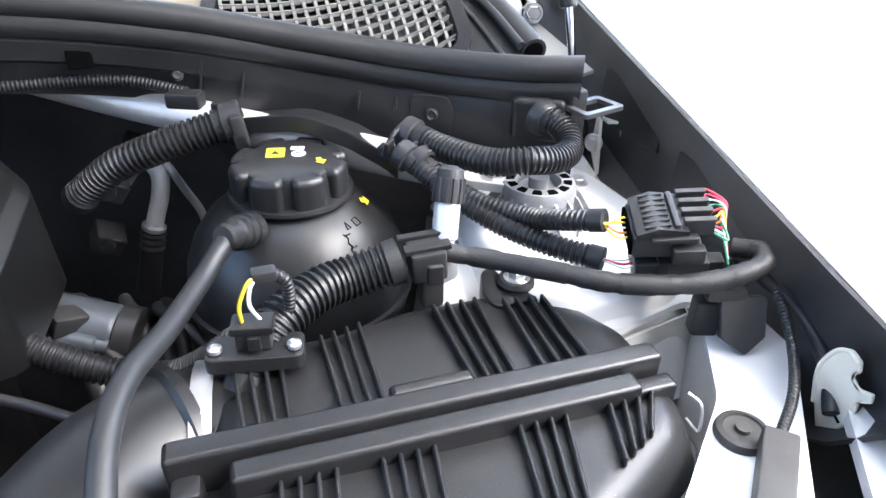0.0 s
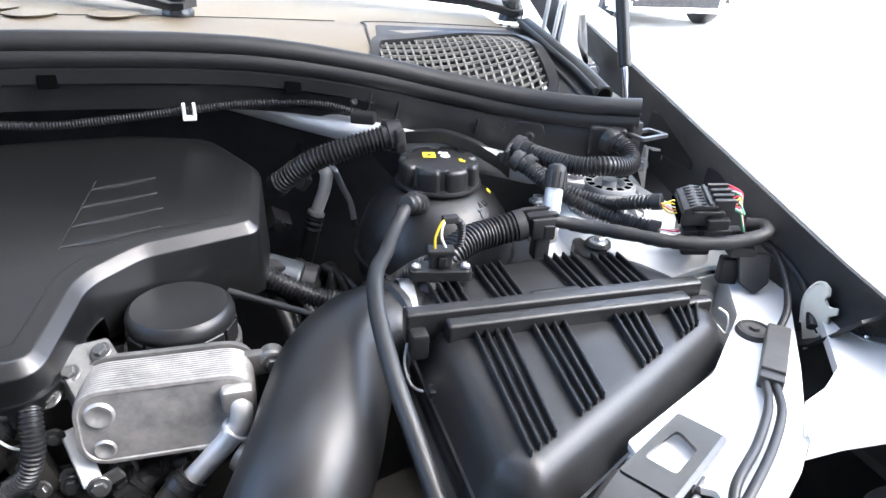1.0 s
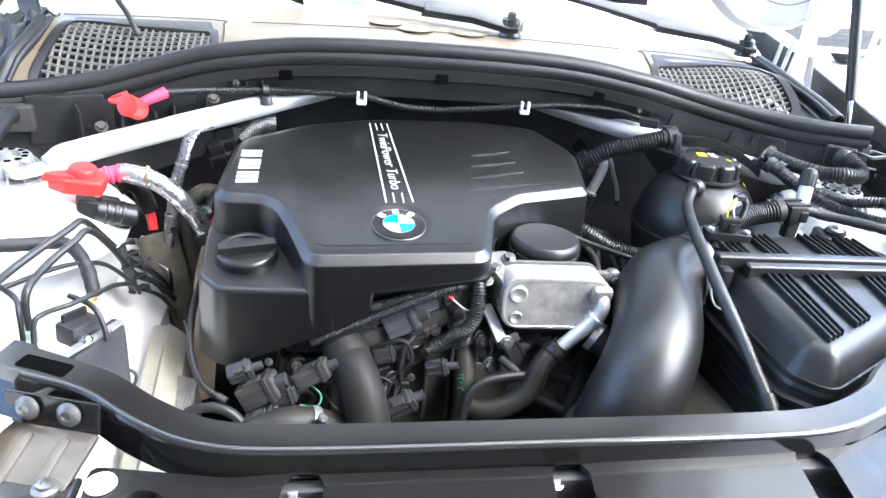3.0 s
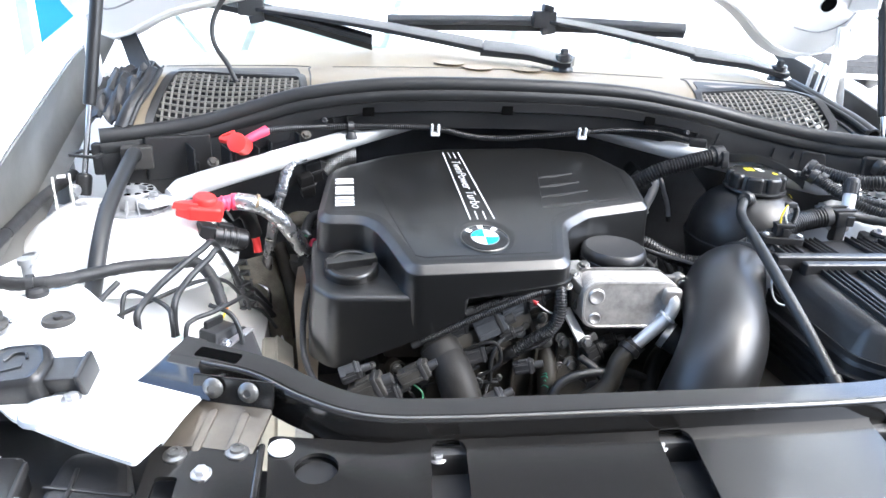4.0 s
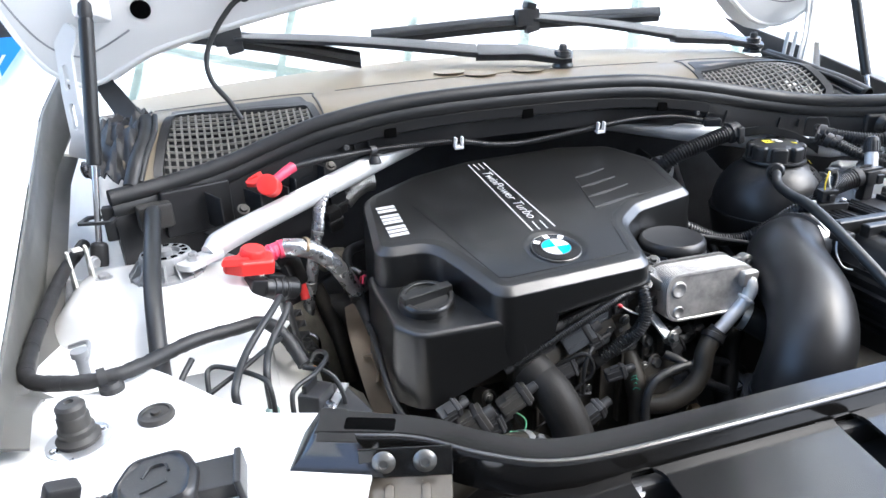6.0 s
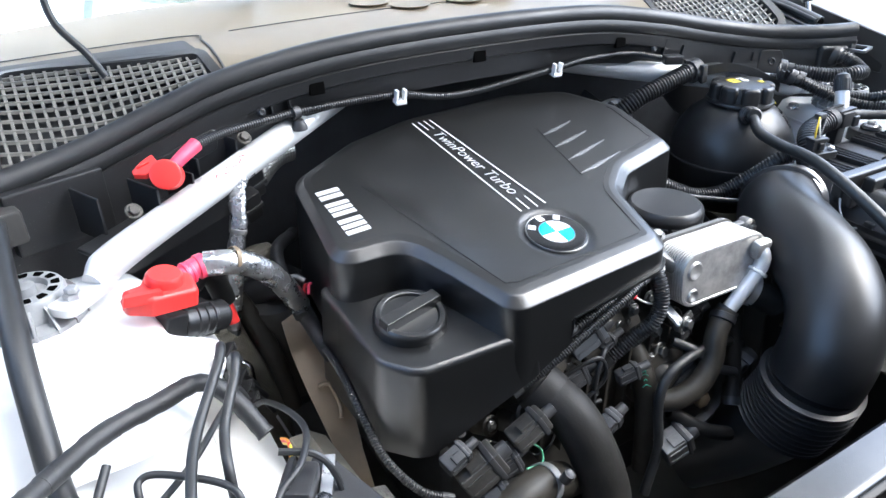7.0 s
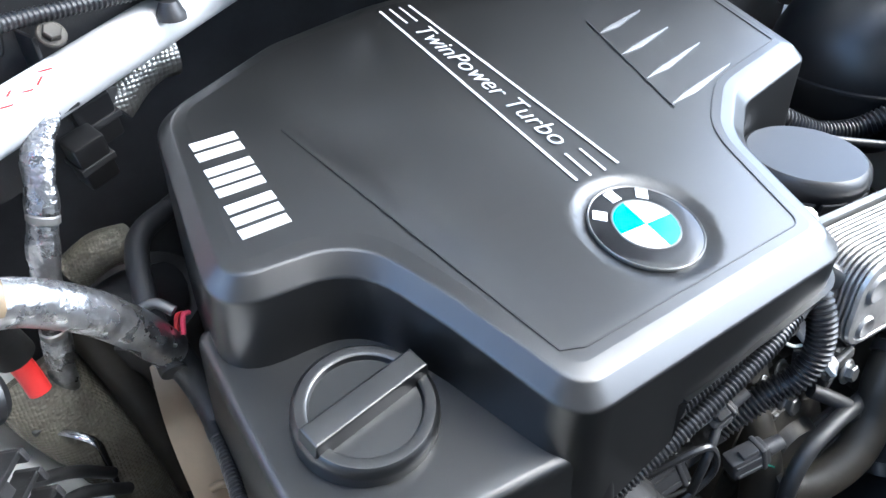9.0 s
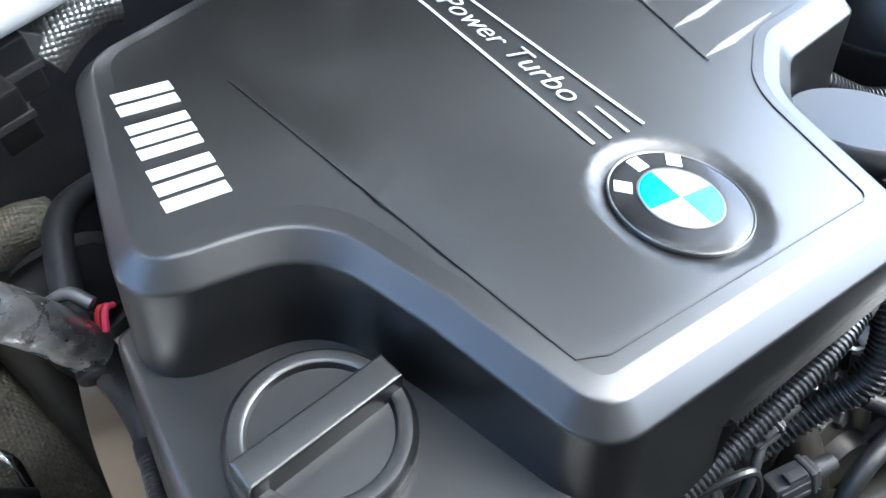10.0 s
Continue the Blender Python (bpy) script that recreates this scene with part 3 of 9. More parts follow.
cowl = thing("windscreen_cowl", (0, 0.25, 1.1), "dusty grey-brown plastic cowl panel below the windscreen", "cowl panel")
edge_front = [(p.x, p.y + 0.004) for p in way[2:-2:3] if p.x < 0.60]
edge_back = [(x, 0.43 - 0.14 * x * x) for x in span(0.612, -0.66, 16)]
bm = moulded(edge_front + edge_back, [inset(grille_hole(1), -0.008), inset(grille_hole(-1), -0.008)], cowl_z, 0.005, (0.04, 0.02))
part("panel", bm, COWL, cowl)
for side in (1, -1):
    hole = grille_hole(side)
    vent = thing("air_grille", (side * 0.5, 0.13, 1.07), "grey square-mesh air intake grille in the cowl", "grille", "cowl grilles")
    rim = hole
    outer_rim = inset(rim, -0.012)
    bm = moulded(outer_rim, [rim], lambda x, y: cowl_z(x, y) + 0.002, 0.012, (0.02, 0.02))
    part("rim", bm, PLASTIC, vent, "black rim")
    xs = [q.x for q in rim]
    ys = [q.y for q in rim]

    def inside(x, y):
        c = False
        for a, b in zip(rim, rim[1:] + rim[:1]):
            if (a.y > y) != (b.y > y) and x < (b.x - a.x) * (y - a.y) / (b.y - a.y) + a.x:
                c = not c
        return c

    def runs(points):
        run, out = [], []
        for p in points:
            if inside(p.x, p.y):
                run.append(p)
            elif len(run) > 1:
                out.append(run)
                run = []
            else:
                run = []
        if len(run) > 1:
            out.append(run)
        return out

    pitch, flat = 0.0108, [(-0.0017, -0.0045), (0.0017, -0.0045), (0.0016, -0.001), (-0.0016, -0.001)]
    lines = [[V(min(xs) + k * pitch, y, 0) for y in span(min(ys), max(ys), 60)] for k in range(int((max(xs) - min(xs)) / pitch) + 1)]
    lines += [[V(x, min(ys) + k * pitch * 0.92, 0) for x in span(min(xs), max(xs), 100)] for k in range(int((max(ys) - min(ys)) / pitch / 0.92) + 1)]
    for points in lines:
        for run in runs(points):
            thin = run[::5] + ([run[-1]] if (len(run) - 1) % 5 else [])
            if len(thin) > 1:
                part("bar", ribbon([V(p.x, p.y, cowl_z(p.x, p.y)) for p in thin], flat), MESHG, vent, smooth=0)
    bm = moulded(outer_rim, [], lambda x, y: cowl_z(x, y) - 0.045, 0.004, (0.03, 0.03))
    part("tray", bm, DEEP, vent, "dark tray under the mesh")

# ---- windscreen, cabin and roof ----
GLASS = bpy.data.materials.new("windscreen_glass")
GLASS.use_nodes = True
g = GLASS.node_tree.nodes["Principled BSDF"]
g.inputs["Base Color"].default_value = (0.80, 0.88, 0.84, 1)
g.inputs["Roughness"].default_value = 0.01
g.inputs["Transmission Weight"].default_value = 1.0
g.inputs["IOR"].default_value = 6.0


def screen(x, v):
    y = 0.44 - 0.16 * x * x + 0.88 * v
    return V(x * (1 - 0.12 * v), y, 1.118 - 0.05 * x * x + 0.52 * v + 0.03 * v * (1 - v))


windscreen = solo("windscreen", grid(span(-0.70, 0.70, 16), span(0, 1, 8), screen, 0.005), GLASS, "sloping glass windscreen above the cowl", "windscreen", kind="structure")
windscreen.visible_shadow = False
cabin = thing("car_cabin", (0, 1.4, 0.5), "white car body behind the windscreen", "car body")
part("dashboard", grid(span(-0.68, 0.68, 8), span(0, 1, 5), lambda x, v: V(x, 0.50 - 0.16 * x * x + 0.55 * v, 1.09 + 0.03 * math.sin(v * 3)), 0.02), PLASTIC, cabin, "dark dashboard top")
part("roof", grid(span(-0.62, 0.62, 9), span(1.31, 3.2, 9), lambda x, y: V(x, y, 1.64 + 0.03 - 0.09 * x * x + 0.02 * math.sin((y - 1.3) * 1.6)), 0.03), WHITE, cabin)
for side in (1, -1):
    part("pillar", ribbon([V(side * 0.72, 0.36, 1.06), V(side * 0.66, 0.9, 1.37), V(side * 0.62, 1.33, 1.63), V(side * 0.62, 2.2, 1.66)], [(-0.03, -0.01), (0.03, -0.01), (0.03, 0.02), (-0.03, 0.02)]), WHITE, cabin)
    part("side_door", grid(span(0.55, 2.6, 6), span(0.35, 1.05, 5), lambda y, z: V(side * (0.92 - 0.10 * max(0, z - 0.8)), y, z), 0.02), WHITE, cabin)

# ---- open hood ----
HOODED = [(-0.790, 1.36), (-0.770, 1.26), (-0.735, 1.185), (-0.690, 1.158), (-0.640, 1.178), (-0.574, 1.210), (-0.387, 1.256), (-0.258, 1.279), (-0.045, 1.297), (0.207, 1.300), (0.401, 1.285), (0.480, 1.258), (0.568, 1.200), (0.630, 1.176), (0.690, 1.176), (0.738, 1.218), (0.762, 1.287), (0.780, 1.38)]
hood_low = even(spline([V(x, 0.26, z) for x, z in HOODED], 6), 0.03)


def hood_at(i, v, lift=0.0):
    p = hood_low[i]
    z = p.z + (2.05 - p.z) * v
    return V(p.x * (1 - 0.05 * v), 0.26 - 0.42 * (z - 1.2) + 0.907 * lift, z + 0.42 * lift)


hood = thing("hood", (0, 0.3, 1.1), "white open car hood standing over the engine bay", "hood")
count = len(hood_low)
part("inner_frame", grid(range(count), span(0, 1, 10), lambda i, v: hood_at(i, v), 0.004), WHITE, hood, "white painted inner panel")
part("outer_skin", grid(range(count), span(-0.03, 1.02, 10), lambda i, v: hood_at(i, v, 0.035), 0.004), WHITE, hood)
mid = [i for i in range(count) if abs(hood_low[i].x) < 0.60]
part("sound_mat", grid(mid, span(0.38, 0.90, 10), lambda i, v: hood_at(i, v, -0.012), 0.008), DEEP, hood, "dark sound absorbing mat")

part("hem", pipe([hood_at(i, 0.0, -0.002) for i in range(0, count, 2)], 0.005, 10, 2), WHITE, hood, "folded lower edge")
for lo, hi in ((-0.80, -0.60), (0.60, 0.80)):
    part("seam", pipe([hood_at(i, 0.055, -0.004) for i in range(count) if lo < hood_low[i].x < hi], 0.0016, 8, 2), GREY, hood, "fine dark seam")
for side in (1, -1):
    foot = V(0.720, 0.150, 1.284) if side > 0 else V(-0.641, 0.085, 1.282)
    part("strut_mount", box(0.030, 0.230 - foot.y, 0.040, at(foot.x, (0.230 + foot.y) / 2, foot.z, -6, 0, 0), 0.006), WHITE, hood, "white gas strut mount")

# ---- radiator support and front plate ----
support = thing("radiator_support", (0, -0.54, 0.8), "black painted pressed steel radiator support rail", "support rail")
RAIL = [(-0.446, -0.456, 0.948), (-0.41, -0.472, 0.948), (-0.36, -0.492, 0.944), (-0.315, -0.523, 0.938), (-0.265, -0.545, 0.933), (-0.19, -0.550, 0.930), (0.0, -0.552, 0.930), (0.20, -0.552, 0.930), (0.29, -0.545, 0.930),
        (0.36, -0.518, 0.932), (0.390, -0.498, 0.935), (0.416, -0.482, 0.937)]
railway = even(spline(RAIL, 8), 0.012)
def rail_section(t):
    """The rail is wider towards its right end."""
    k = 1 + 0.2 * max(0, min(1, (t - 0.90) / 0.1)) + 0.25 * max(0, min(1, (0.08 - t) / 0.08))
    return [(s * k, h) for s, h in ((-0.018, -0.045), (-0.018, -0.005), (-0.014, 0.0), (0.010, 0.0), (0.0132, -0.0007), (0.0156, -0.0024), (0.0168, -0.0055), (0.018, -0.035), (0.014, -0.036), (0.010, -0.008), (-0.010, -0.008), (-0.013, -0.045))]


part("rail", ribbon(railway, rail_section), SHEET, support)
end_slot = [V(0.468, -0.447), V(0.469, -0.469), V(0.440, -0.485), V(0.428, -0.464)]
end_line = rounded([(0.404, -0.470), (0.480, -0.431), (0.497, -0.461), (0.424, -0.503)], 0.003, 3)
part("end_plate", holed(end_line, [rounded(end_slot, 0.004, 3)], 0.9382, 0.003), SHEET, support, "pressed end plate with an opening")
part("end_flange", ribbon([V(0.424, -0.5035, 0.9378), V(0.460, -0.4835, 0.9378), V(0.498, -0.4615, 0.9378)], [(-0.002, 0.0), (0.0, 0.0), (0.003, -0.002), (0.007, -0.024), (0.004, -0.024)]), SHEET, support)
plate = thing("front_cover_plate", (0, -0.63, 0.85), "glossy black front cover plate with long slots", "cover plate")
slots = [pill((-0.192, -0.583), (-0.199, -0.655), 0.016), pill((0.024, -0.583), (0.014, -0.655), 0.016), pill((0.250, -0.580), (0.236, -0.652), 0.016), ring2(-0.308, -0.598, 0.019)]
outer = rounded([(-0.352, -0.552), (-0.25, -0.570), (0.0, -0.572), (0.30, -0.562), (0.40, -0.525), (0.44, -0.60), (0.33, -0.690), (0.0, -0.684), (-0.19, -0.688), (-0.34, -0.72)], 0.008, 3)
part("plate", holed(outer, slots, lambda q: 0.909 - 0.05 * max(0, -0.60 - q[1]), 0.004), SHEET, plate)
part("underside", box(0.80, 0.16, 0.01, at(0.03, -0.64, 0.872), 0.002), DEEP, plate)
for x, y in ((-0.2, -0.576), (0.014, -0.576), (0.243, -0.572)):
    bolt("bolt", (x, y, 0.893), 0.0055, plate, ZINC)


def cornered(pts, radii, d, n=8):
    """The outline d further in, with its corner rounds kept even."""
    p = [Vector(q) for q in pts]
    area = sum(a.x * b.y - b.x * a.y for a, b in zip(p, p[1:] + p[:1]))
    s = 1 if area > 0 else -1
    rs = []
    for i, b in enumerate(p):
        u, v = b - p[i - 1], p[(i + 1) % len(p)] - b
        convex = s * (u.x * v.y - u.y * v.x) > 0
        rs.append(max(0.009 if radii[i] > 0.025 else 0.0025, radii[i] - d) if convex else radii[i] + d)
    return rounded(inset(p, d), rs, n)


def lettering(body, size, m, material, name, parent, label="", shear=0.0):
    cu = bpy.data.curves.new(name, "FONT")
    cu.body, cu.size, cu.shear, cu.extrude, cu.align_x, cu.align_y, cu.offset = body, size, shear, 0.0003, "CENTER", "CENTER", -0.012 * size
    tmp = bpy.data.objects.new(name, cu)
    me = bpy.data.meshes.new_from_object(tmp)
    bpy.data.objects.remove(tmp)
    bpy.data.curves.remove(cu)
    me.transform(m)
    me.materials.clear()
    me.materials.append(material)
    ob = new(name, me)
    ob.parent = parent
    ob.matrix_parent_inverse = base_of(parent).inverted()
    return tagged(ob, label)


# ---- engine cover ----
TILT = Matrix(((1, 0, 0, 0), (0, 1, 0, 0), (0, 0.165, 1, 0.99), (0, 0, 0, 1)))
cover = thing("engine_cover", (-0.06, -0.08, 0.8), "black moulded plastic engine cover with silver print", "engine cover")
COVER_LINE = [(-0.322, -0.142), (-0.245, -0.142), (-0.222, -0.20), (-0.198, -0.274), (-0.1240, -0.26995), (-0.1195, -0.2697), (-0.060, -0.26644), (0.021, -0.262), (0.046, -0.160), (0.092, -0.124), (0.200, -0.098), (0.214, 0.02), (0.165, 0.100), (0.07, 0.120), (-0.11, 0.108), (-0.21, 0.078), (-0.305, 0.022)]
COVER_ROUND = [0.026, 0.045, 0.06, 0.026, 0.0, 0.0, 0.0, 0.026, 0.05, 0.05, 0.016, 0.05, 0.05, 0.10, 0.2, 0.08, 0.045]


def cover_ring(d):
    return cornered(COVER_LINE, COVER_ROUND, d)


def skirt(q):
    """Lower edge of the cover, in its own heights."""
    if q.y < -0.16:
        z = 0.797 + max(0, q.x + 0.28) * 0.47 if q.x < -0.121 else 0.900 + (q.x + 0.12) * 0.115
    else:
        z = 0.895 if q.x > 0 else 0.86
    return z - 0.99 - 0.165 * q.y


part("body", stack([(cover_ring(-0.006), skirt), (cover_ring(-0.0030), -0.045), (cover_ring(-0.0014), -0.0118), (cover_ring(-0.0011), -0.0104), (cover_ring(-0.0002), -0.0094), (cover_ring(0.0078), -0.0026), (cover_ring(0.0090), -0.0019),
                    (cover_ring(0.0106), -0.0015), (cover_ring(0.0150), -0.0008), (cover_ring(0.018), -0.0004)], m=TILT, top=False), COVER, cover)


def field(x, y):
    """The top panel: a scallop between its left fold and the printed band, and a bowl under the emblem."""
    fold = -0.236 + 0.20 * (-0.03 - y) if y < -0.03 else -0.236
    k = (x - fold) / 0.115
    z = 0.0
    if 0 < k < 1:
        z -= 0.0068 * math.sin(math.pi * k ** 0.62) ** 2 * max(0, min(1, (0.05 - y) / 0.10)) * max(0, min(1, (y + 0.245) / 0.10))
    r = math.hypot(x + 0.0865, y + 0.1965)
    c = max(0.0, min(1.0, (0.0445 - r) / 0.0095))
    return z * (1 - c) - 0.0032 * c * c * (3 - 2 * c)


bm = bmesh.new()
vs = [bm.verts.new((q.x, q.y, -0.0004)) for q in cover_ring(0.018)]
bmesh.ops.triangle_fill(bm, use_beauty=True, edges=[bm.edges.new((vs[i], vs[(i + 1) % len(vs)])) for i in range(len(vs))])
for axis, cuts in ((0, span(-0.30, 0.20, 51) + span(-0.1325, -0.0405, 24)), (1, span(-0.26, 0.11, 38) + span(-0.2425, -0.1505, 24))):
    for c in cuts:
        co, no = [0, 0, 0], [0, 0, 0]
        co[axis], no[axis] = c, 1
        bmesh.ops.bisect_plane(bm, geom=bm.verts[:] + bm.edges[:] + bm.faces[:], plane_co=co, plane_no=no)
rim = {v for e in bm.edges if e.is_boundary for v in e.verts}
bmesh.ops.remove_doubles(bm, verts=[v for v in bm.verts if v not in rim], dist=0.0014)
bmesh.ops.triangulate(bm, faces=bm.faces[:])
rim = {v for e in bm.edges if e.is_boundary for v in e.verts}
for v in bm.verts:
    if v not in rim:
        v.co.z = -0.0004 + field(v.co.x, v.co.y)
bmesh.ops.transform(bm, matrix=TILT, verts=bm.verts[:])
part("top_panel", bm, COVER, cover, smooth=50)


def strip(name, pts, w, z, material, parent, closed=False, h=0.0006, label=""):
    """A thin raised line on the cover's top."""
    path = [V(p[0], p[1], z + field(p[0], p[1])) for p in pts]
    bm = ribbon(path, [(-w / 2, 0), (w / 2, 0), (w / 2, h), (-w / 2, h)])
    bmesh.ops.transform(bm, matrix=TILT, verts=bm.verts[:])
    return part(name, bm, material, parent, label, smooth=0)


inner = cover_ring(0.0245)
first = min(range(len(inner)), key=lambda i: (inner[i] - V(-0.186, -0.2505)).length)
last = min(range(len(inner)), key=lambda i: (inner[i] - V(0.175, 0.03)).length)
groove = [V(-0.240 + 0.0515 * k / 14, -0.031 - 0.213 * k / 14) for k in range(15)] + inner[first + 1:last]
strip("panel_groove", groove, 0.0009, -0.0003, PLASTIC, cover, label="fine dark groove round the top panel")
for k, (a, b) in enumerate((((0.039, -0.014), (0.102, 0.004)), ((0.033, -0.047), (0.104, -0.028)), ((0.027, -0.081), (0.110, -0.058)), ((0.020, -0.114), (0.108, -0.092)))):
    a, b = V(*a), V(*b)
    d = (b - a).normalized()
    s = V(-d.y, d.x)
    poly = [a, a.lerp(b, 0.35) - 0.0036 * s, b, a.lerp(b, 0.3) + 0.0034 * s]
    bm = stack([(poly, -0.002), (poly, 0.0004), ([a.lerp(b, 0.03), a.lerp(b, 0.35) + 0.0006 * s, b, a.lerp(b, 0.3) + 0.0024 * s], 0.0013)], m=TILT)
    part("vent_fin", bm, COVER, cover)
    step = [a, a + V(0.020, 0.0065), a + V(0.020, 0.0065) + 0.0015 * s, a + 0.0015 * s]
    part("fin_step", stack([(step, -0.002), (step, 0.0009)], m=TILT), COVER, cover)
strip("fin_edge", [(0.043, 0.006), (0.020, -0.117)], 0.0012, 0.0001, DEEP, cover)

# printed band: two long lines, short lines at both ends, and the words between
for a, b in (((-0.110, 0.082), (-0.099, -0.150)), ((-0.083, 0.083), (-0.063, -0.148))):
    strip("printed_line", [a, b], 0.0022, 0.0002, PRINT, cover, h=0.0003, label="silver-white printed line")
for k in (1, 2):
    x = -0.110 + 0.009 * k
    strip("printed_dash", [(x, 0.082), (x + 0.002, 0.058)], 0.0018, 0.0002, PRINT, cover, h=0.0003)
    x = -0.100 + 0.0122 * k
    strip("printed_dash", [(x, -0.150), (x - 0.0008, -0.126)], 0.0018, 0.0002, PRINT, cover, h=0.0003)
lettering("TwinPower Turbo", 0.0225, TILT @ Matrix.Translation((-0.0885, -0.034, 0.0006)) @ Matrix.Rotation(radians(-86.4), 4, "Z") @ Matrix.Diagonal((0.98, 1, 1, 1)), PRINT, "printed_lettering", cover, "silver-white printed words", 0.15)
# maker's mark: plain silver bars, two or three for each letter's room
for y0, wide, count in ((-0.0225, 0.0215, 2), (-0.0490, 0.0285, 3), (-0.0825, 0.0310, 3)):
    for k in range(count):
        a = y0 - wide * k / count
        b = a - wide / count * 0.66
        poly = [V(-0.295, a - 0.001), V(-0.2945, b - 0.001), V(-0.2665, b + 0.001), V(-0.267, a + 0.001)]
        part("silver_bar", stack([(poly, 0.0), (poly, 0.0008)], m=TILT), PRINT, cover, "plain silver bar", smooth=0)
mark = thing("round_emblem", (-0.087, -0.199, 0.955), "round black emblem with blue and white quarters", "emblem")
em = TILT @ Matrix.Translation((-0.0860, -0.1975, -0.0032))
part("outer_ring", lathe([(0.0335, 0), (0.0346, 0), (0.0346, 0.0018), (0.0341, 0.0022), (0.0335, 0.0018)], 56, em), BOLTED, mark, "chrome rim")
part("disc", lathe([(0, 0), (0.0335, 0), (0.0335, 0.0016), (0.030, 0.0026), (0.0205, 0.0026), (0, 0.0026)], 56, em), BLACKGLOSS, mark)
part("inner_ring", lathe([(0.0195, 0.0026), (0.0208, 0.0026), (0.0206, 0.0032), (0.0197, 0.0032)], 48, em), BOLTED, mark, "thin chrome ring")
for k in range(4):
    arc = [V(0, 0)] + [V(0.0195 * math.cos(radians(90 * k + a)), 0.0195 * math.sin(radians(90 * k + a))) for a in range(0, 91, 6)]
    part("quarter", stack([(arc, 0.0026), (arc, 0.003)], m=em), CYAN if k % 2 else SIGN, mark, smooth=0)
for a in (140, 95, 52):
    part("ring_mark", box(0.0075, 0.0085, 0.0005, em @ at(0.027 * math.cos(radians(a)), 0.027 * math.sin(radians(a)), 0.0028, 0, 0, a - 90)), SIGN, mark, smooth=0)

DECK = [(-0.330, -0.10), (-0.330, -0.150), (-0.326, -0.235), (-0.300, -0.2665), (-0.168, -0.2738), (-0.164, -0.20), (-0.20, -0.10)]
DECK_ROUND = [0.01, 0.02, 0.028, 0.028, 0.002, 0.01, 0.01]


def deck_ring(d):
    return cornered(DECK, DECK_ROUND, d)


def deck_top(q):
    return 0.911 + 0.09 * (q.y + 0.15) + 0.03 * max(0, q.x + 0.25)


def deck_low(q):
    return 0.797 + max(0, q.x + 0.28) * 0.47


part("filler_deck", stack([(deck_ring(-0.006), deck_low), (deck_ring(0), lambda q: deck_top(q) - 0.007), (deck_ring(0.001), lambda q: deck_top(q) - 0.003), (deck_ring(0.003), lambda q: deck_top(q) - 0.0008), (deck_ring(0.006), deck_top), (deck_ring(0.012), deck_top)]), COVER, cover)
filler = thing("oil_filler_cap", (-0.271, -0.195, 0.895), "round black oil filler cap with raised grip bar", "oil cap")
fm = at(-0.2725, -0.1985, 0.8990, 9, 0, 0) @ Matrix.Diagonal((1.03, 1.03, 1.28, 1))
# The shadow round the knob is put into this ring's flat black.
part("collar", lathe([(0.030, -0.008), (0.0410, -0.008), (0.0412, 0.0003), (0.0405, 0.0009), (0.0372, 0.0009), (0.0366, -0.004), (0.030, -0.004)], 56, fm), SHADE_AND_MARKS, filler, "black ring painting the shadow round the cap")
part("knob", lathe([(0.0, -0.006), (0.0365, -0.006), (0.0365, 0.013), (0.0358, 0.016), (0.0335, 0.0178), (0.0295, 0.0180), (0.0280, 0.0172), (0.0272, 0.0150), (0, 0.0150)], 64, fm), COVER, filler)
bar = rounded([(-0.0352, -0.0078), (0.0352, -0.0078), (0.0352, 0.0078), (-0.0352, 0.0078)], 0.002, 3)
part("grip_bar", stack([(bar, 0.012), (inset(bar, 0.0010), 0.0222), (inset(bar, 0.0016), 0.0234), (inset(bar, 0.0026), 0.0238)], m=fm @ at(0, 0, 0, 0, 0, 13)), COVER, filler)
part("oil_can_sign", box(0.014, 0.004, 0.0003, fm @ at(-0.002, -0.001, 0.0236, 0, 0, 13)), DEEP, filler, smooth=0)
part("oil_can_spout", box(0.006, 0.0014, 0.0003, fm @ at(0.008, 0.004, 0.0236, 0, 0, 60)), DEEP, filler, smooth=0)

# ---- oil cooler, filter cap and their pipe ----
COOLER = surface("dull_brazed_aluminium", (0.43, 0.415, 0.395), 0.40, metal=0.6, grain=260, bump=0.1, vary=0.35, stain=45)
cooler = thing("oil_cooler", (0.11, -0.25, 0.82), "silver aluminium plate oil cooler with bent pipe", "oil cooler")
cm = at(0.109, -0.279, 0.887, 84, 0, -2)
COOL = [(-0.070, -0.035), (0.070, -0.035), (0.070, 0.035), (-0.070, 0.035)]
COOL_ROUND = [0.026] * 4
part("front_plate", stack([(cornered(COOL, COOL_ROUND, 0.001), -0.004), (cornered(COOL, COOL_ROUND, 0.0003), -0.003), (cornered(COOL, COOL_ROUND, 0.001), -0.0005), (cornered(COOL, COOL_ROUND, 0.004), 0.0), (cornered(COOL, COOL_ROUND, 0.005), -0.001)], m=cm), COOLER, cooler)
for k in range(12):
    z = -0.0042 - 0.0036 * k
    part("plate", stack([(cornered(COOL, COOL_ROUND, 0.0042), z - 0.0034), (cornered(COOL, COOL_ROUND, 0.0005), z - 0.0026), (cornered(COOL, COOL_ROUND, 0.0), z - 0.0016), (cornered(COOL, COOL_ROUND, 0.0005), z - 0.0006), (cornered(COOL, COOL_ROUND, 0.0042), z)], m=cm), COOLER, cooler, smooth=30)
part("back_plate", stack([(cornered(COOL, COOL_ROUND, -0.002), -0.055), (cornered(COOL, COOL_ROUND, -0.002), -0.049)], m=cm), CAST, cooler)
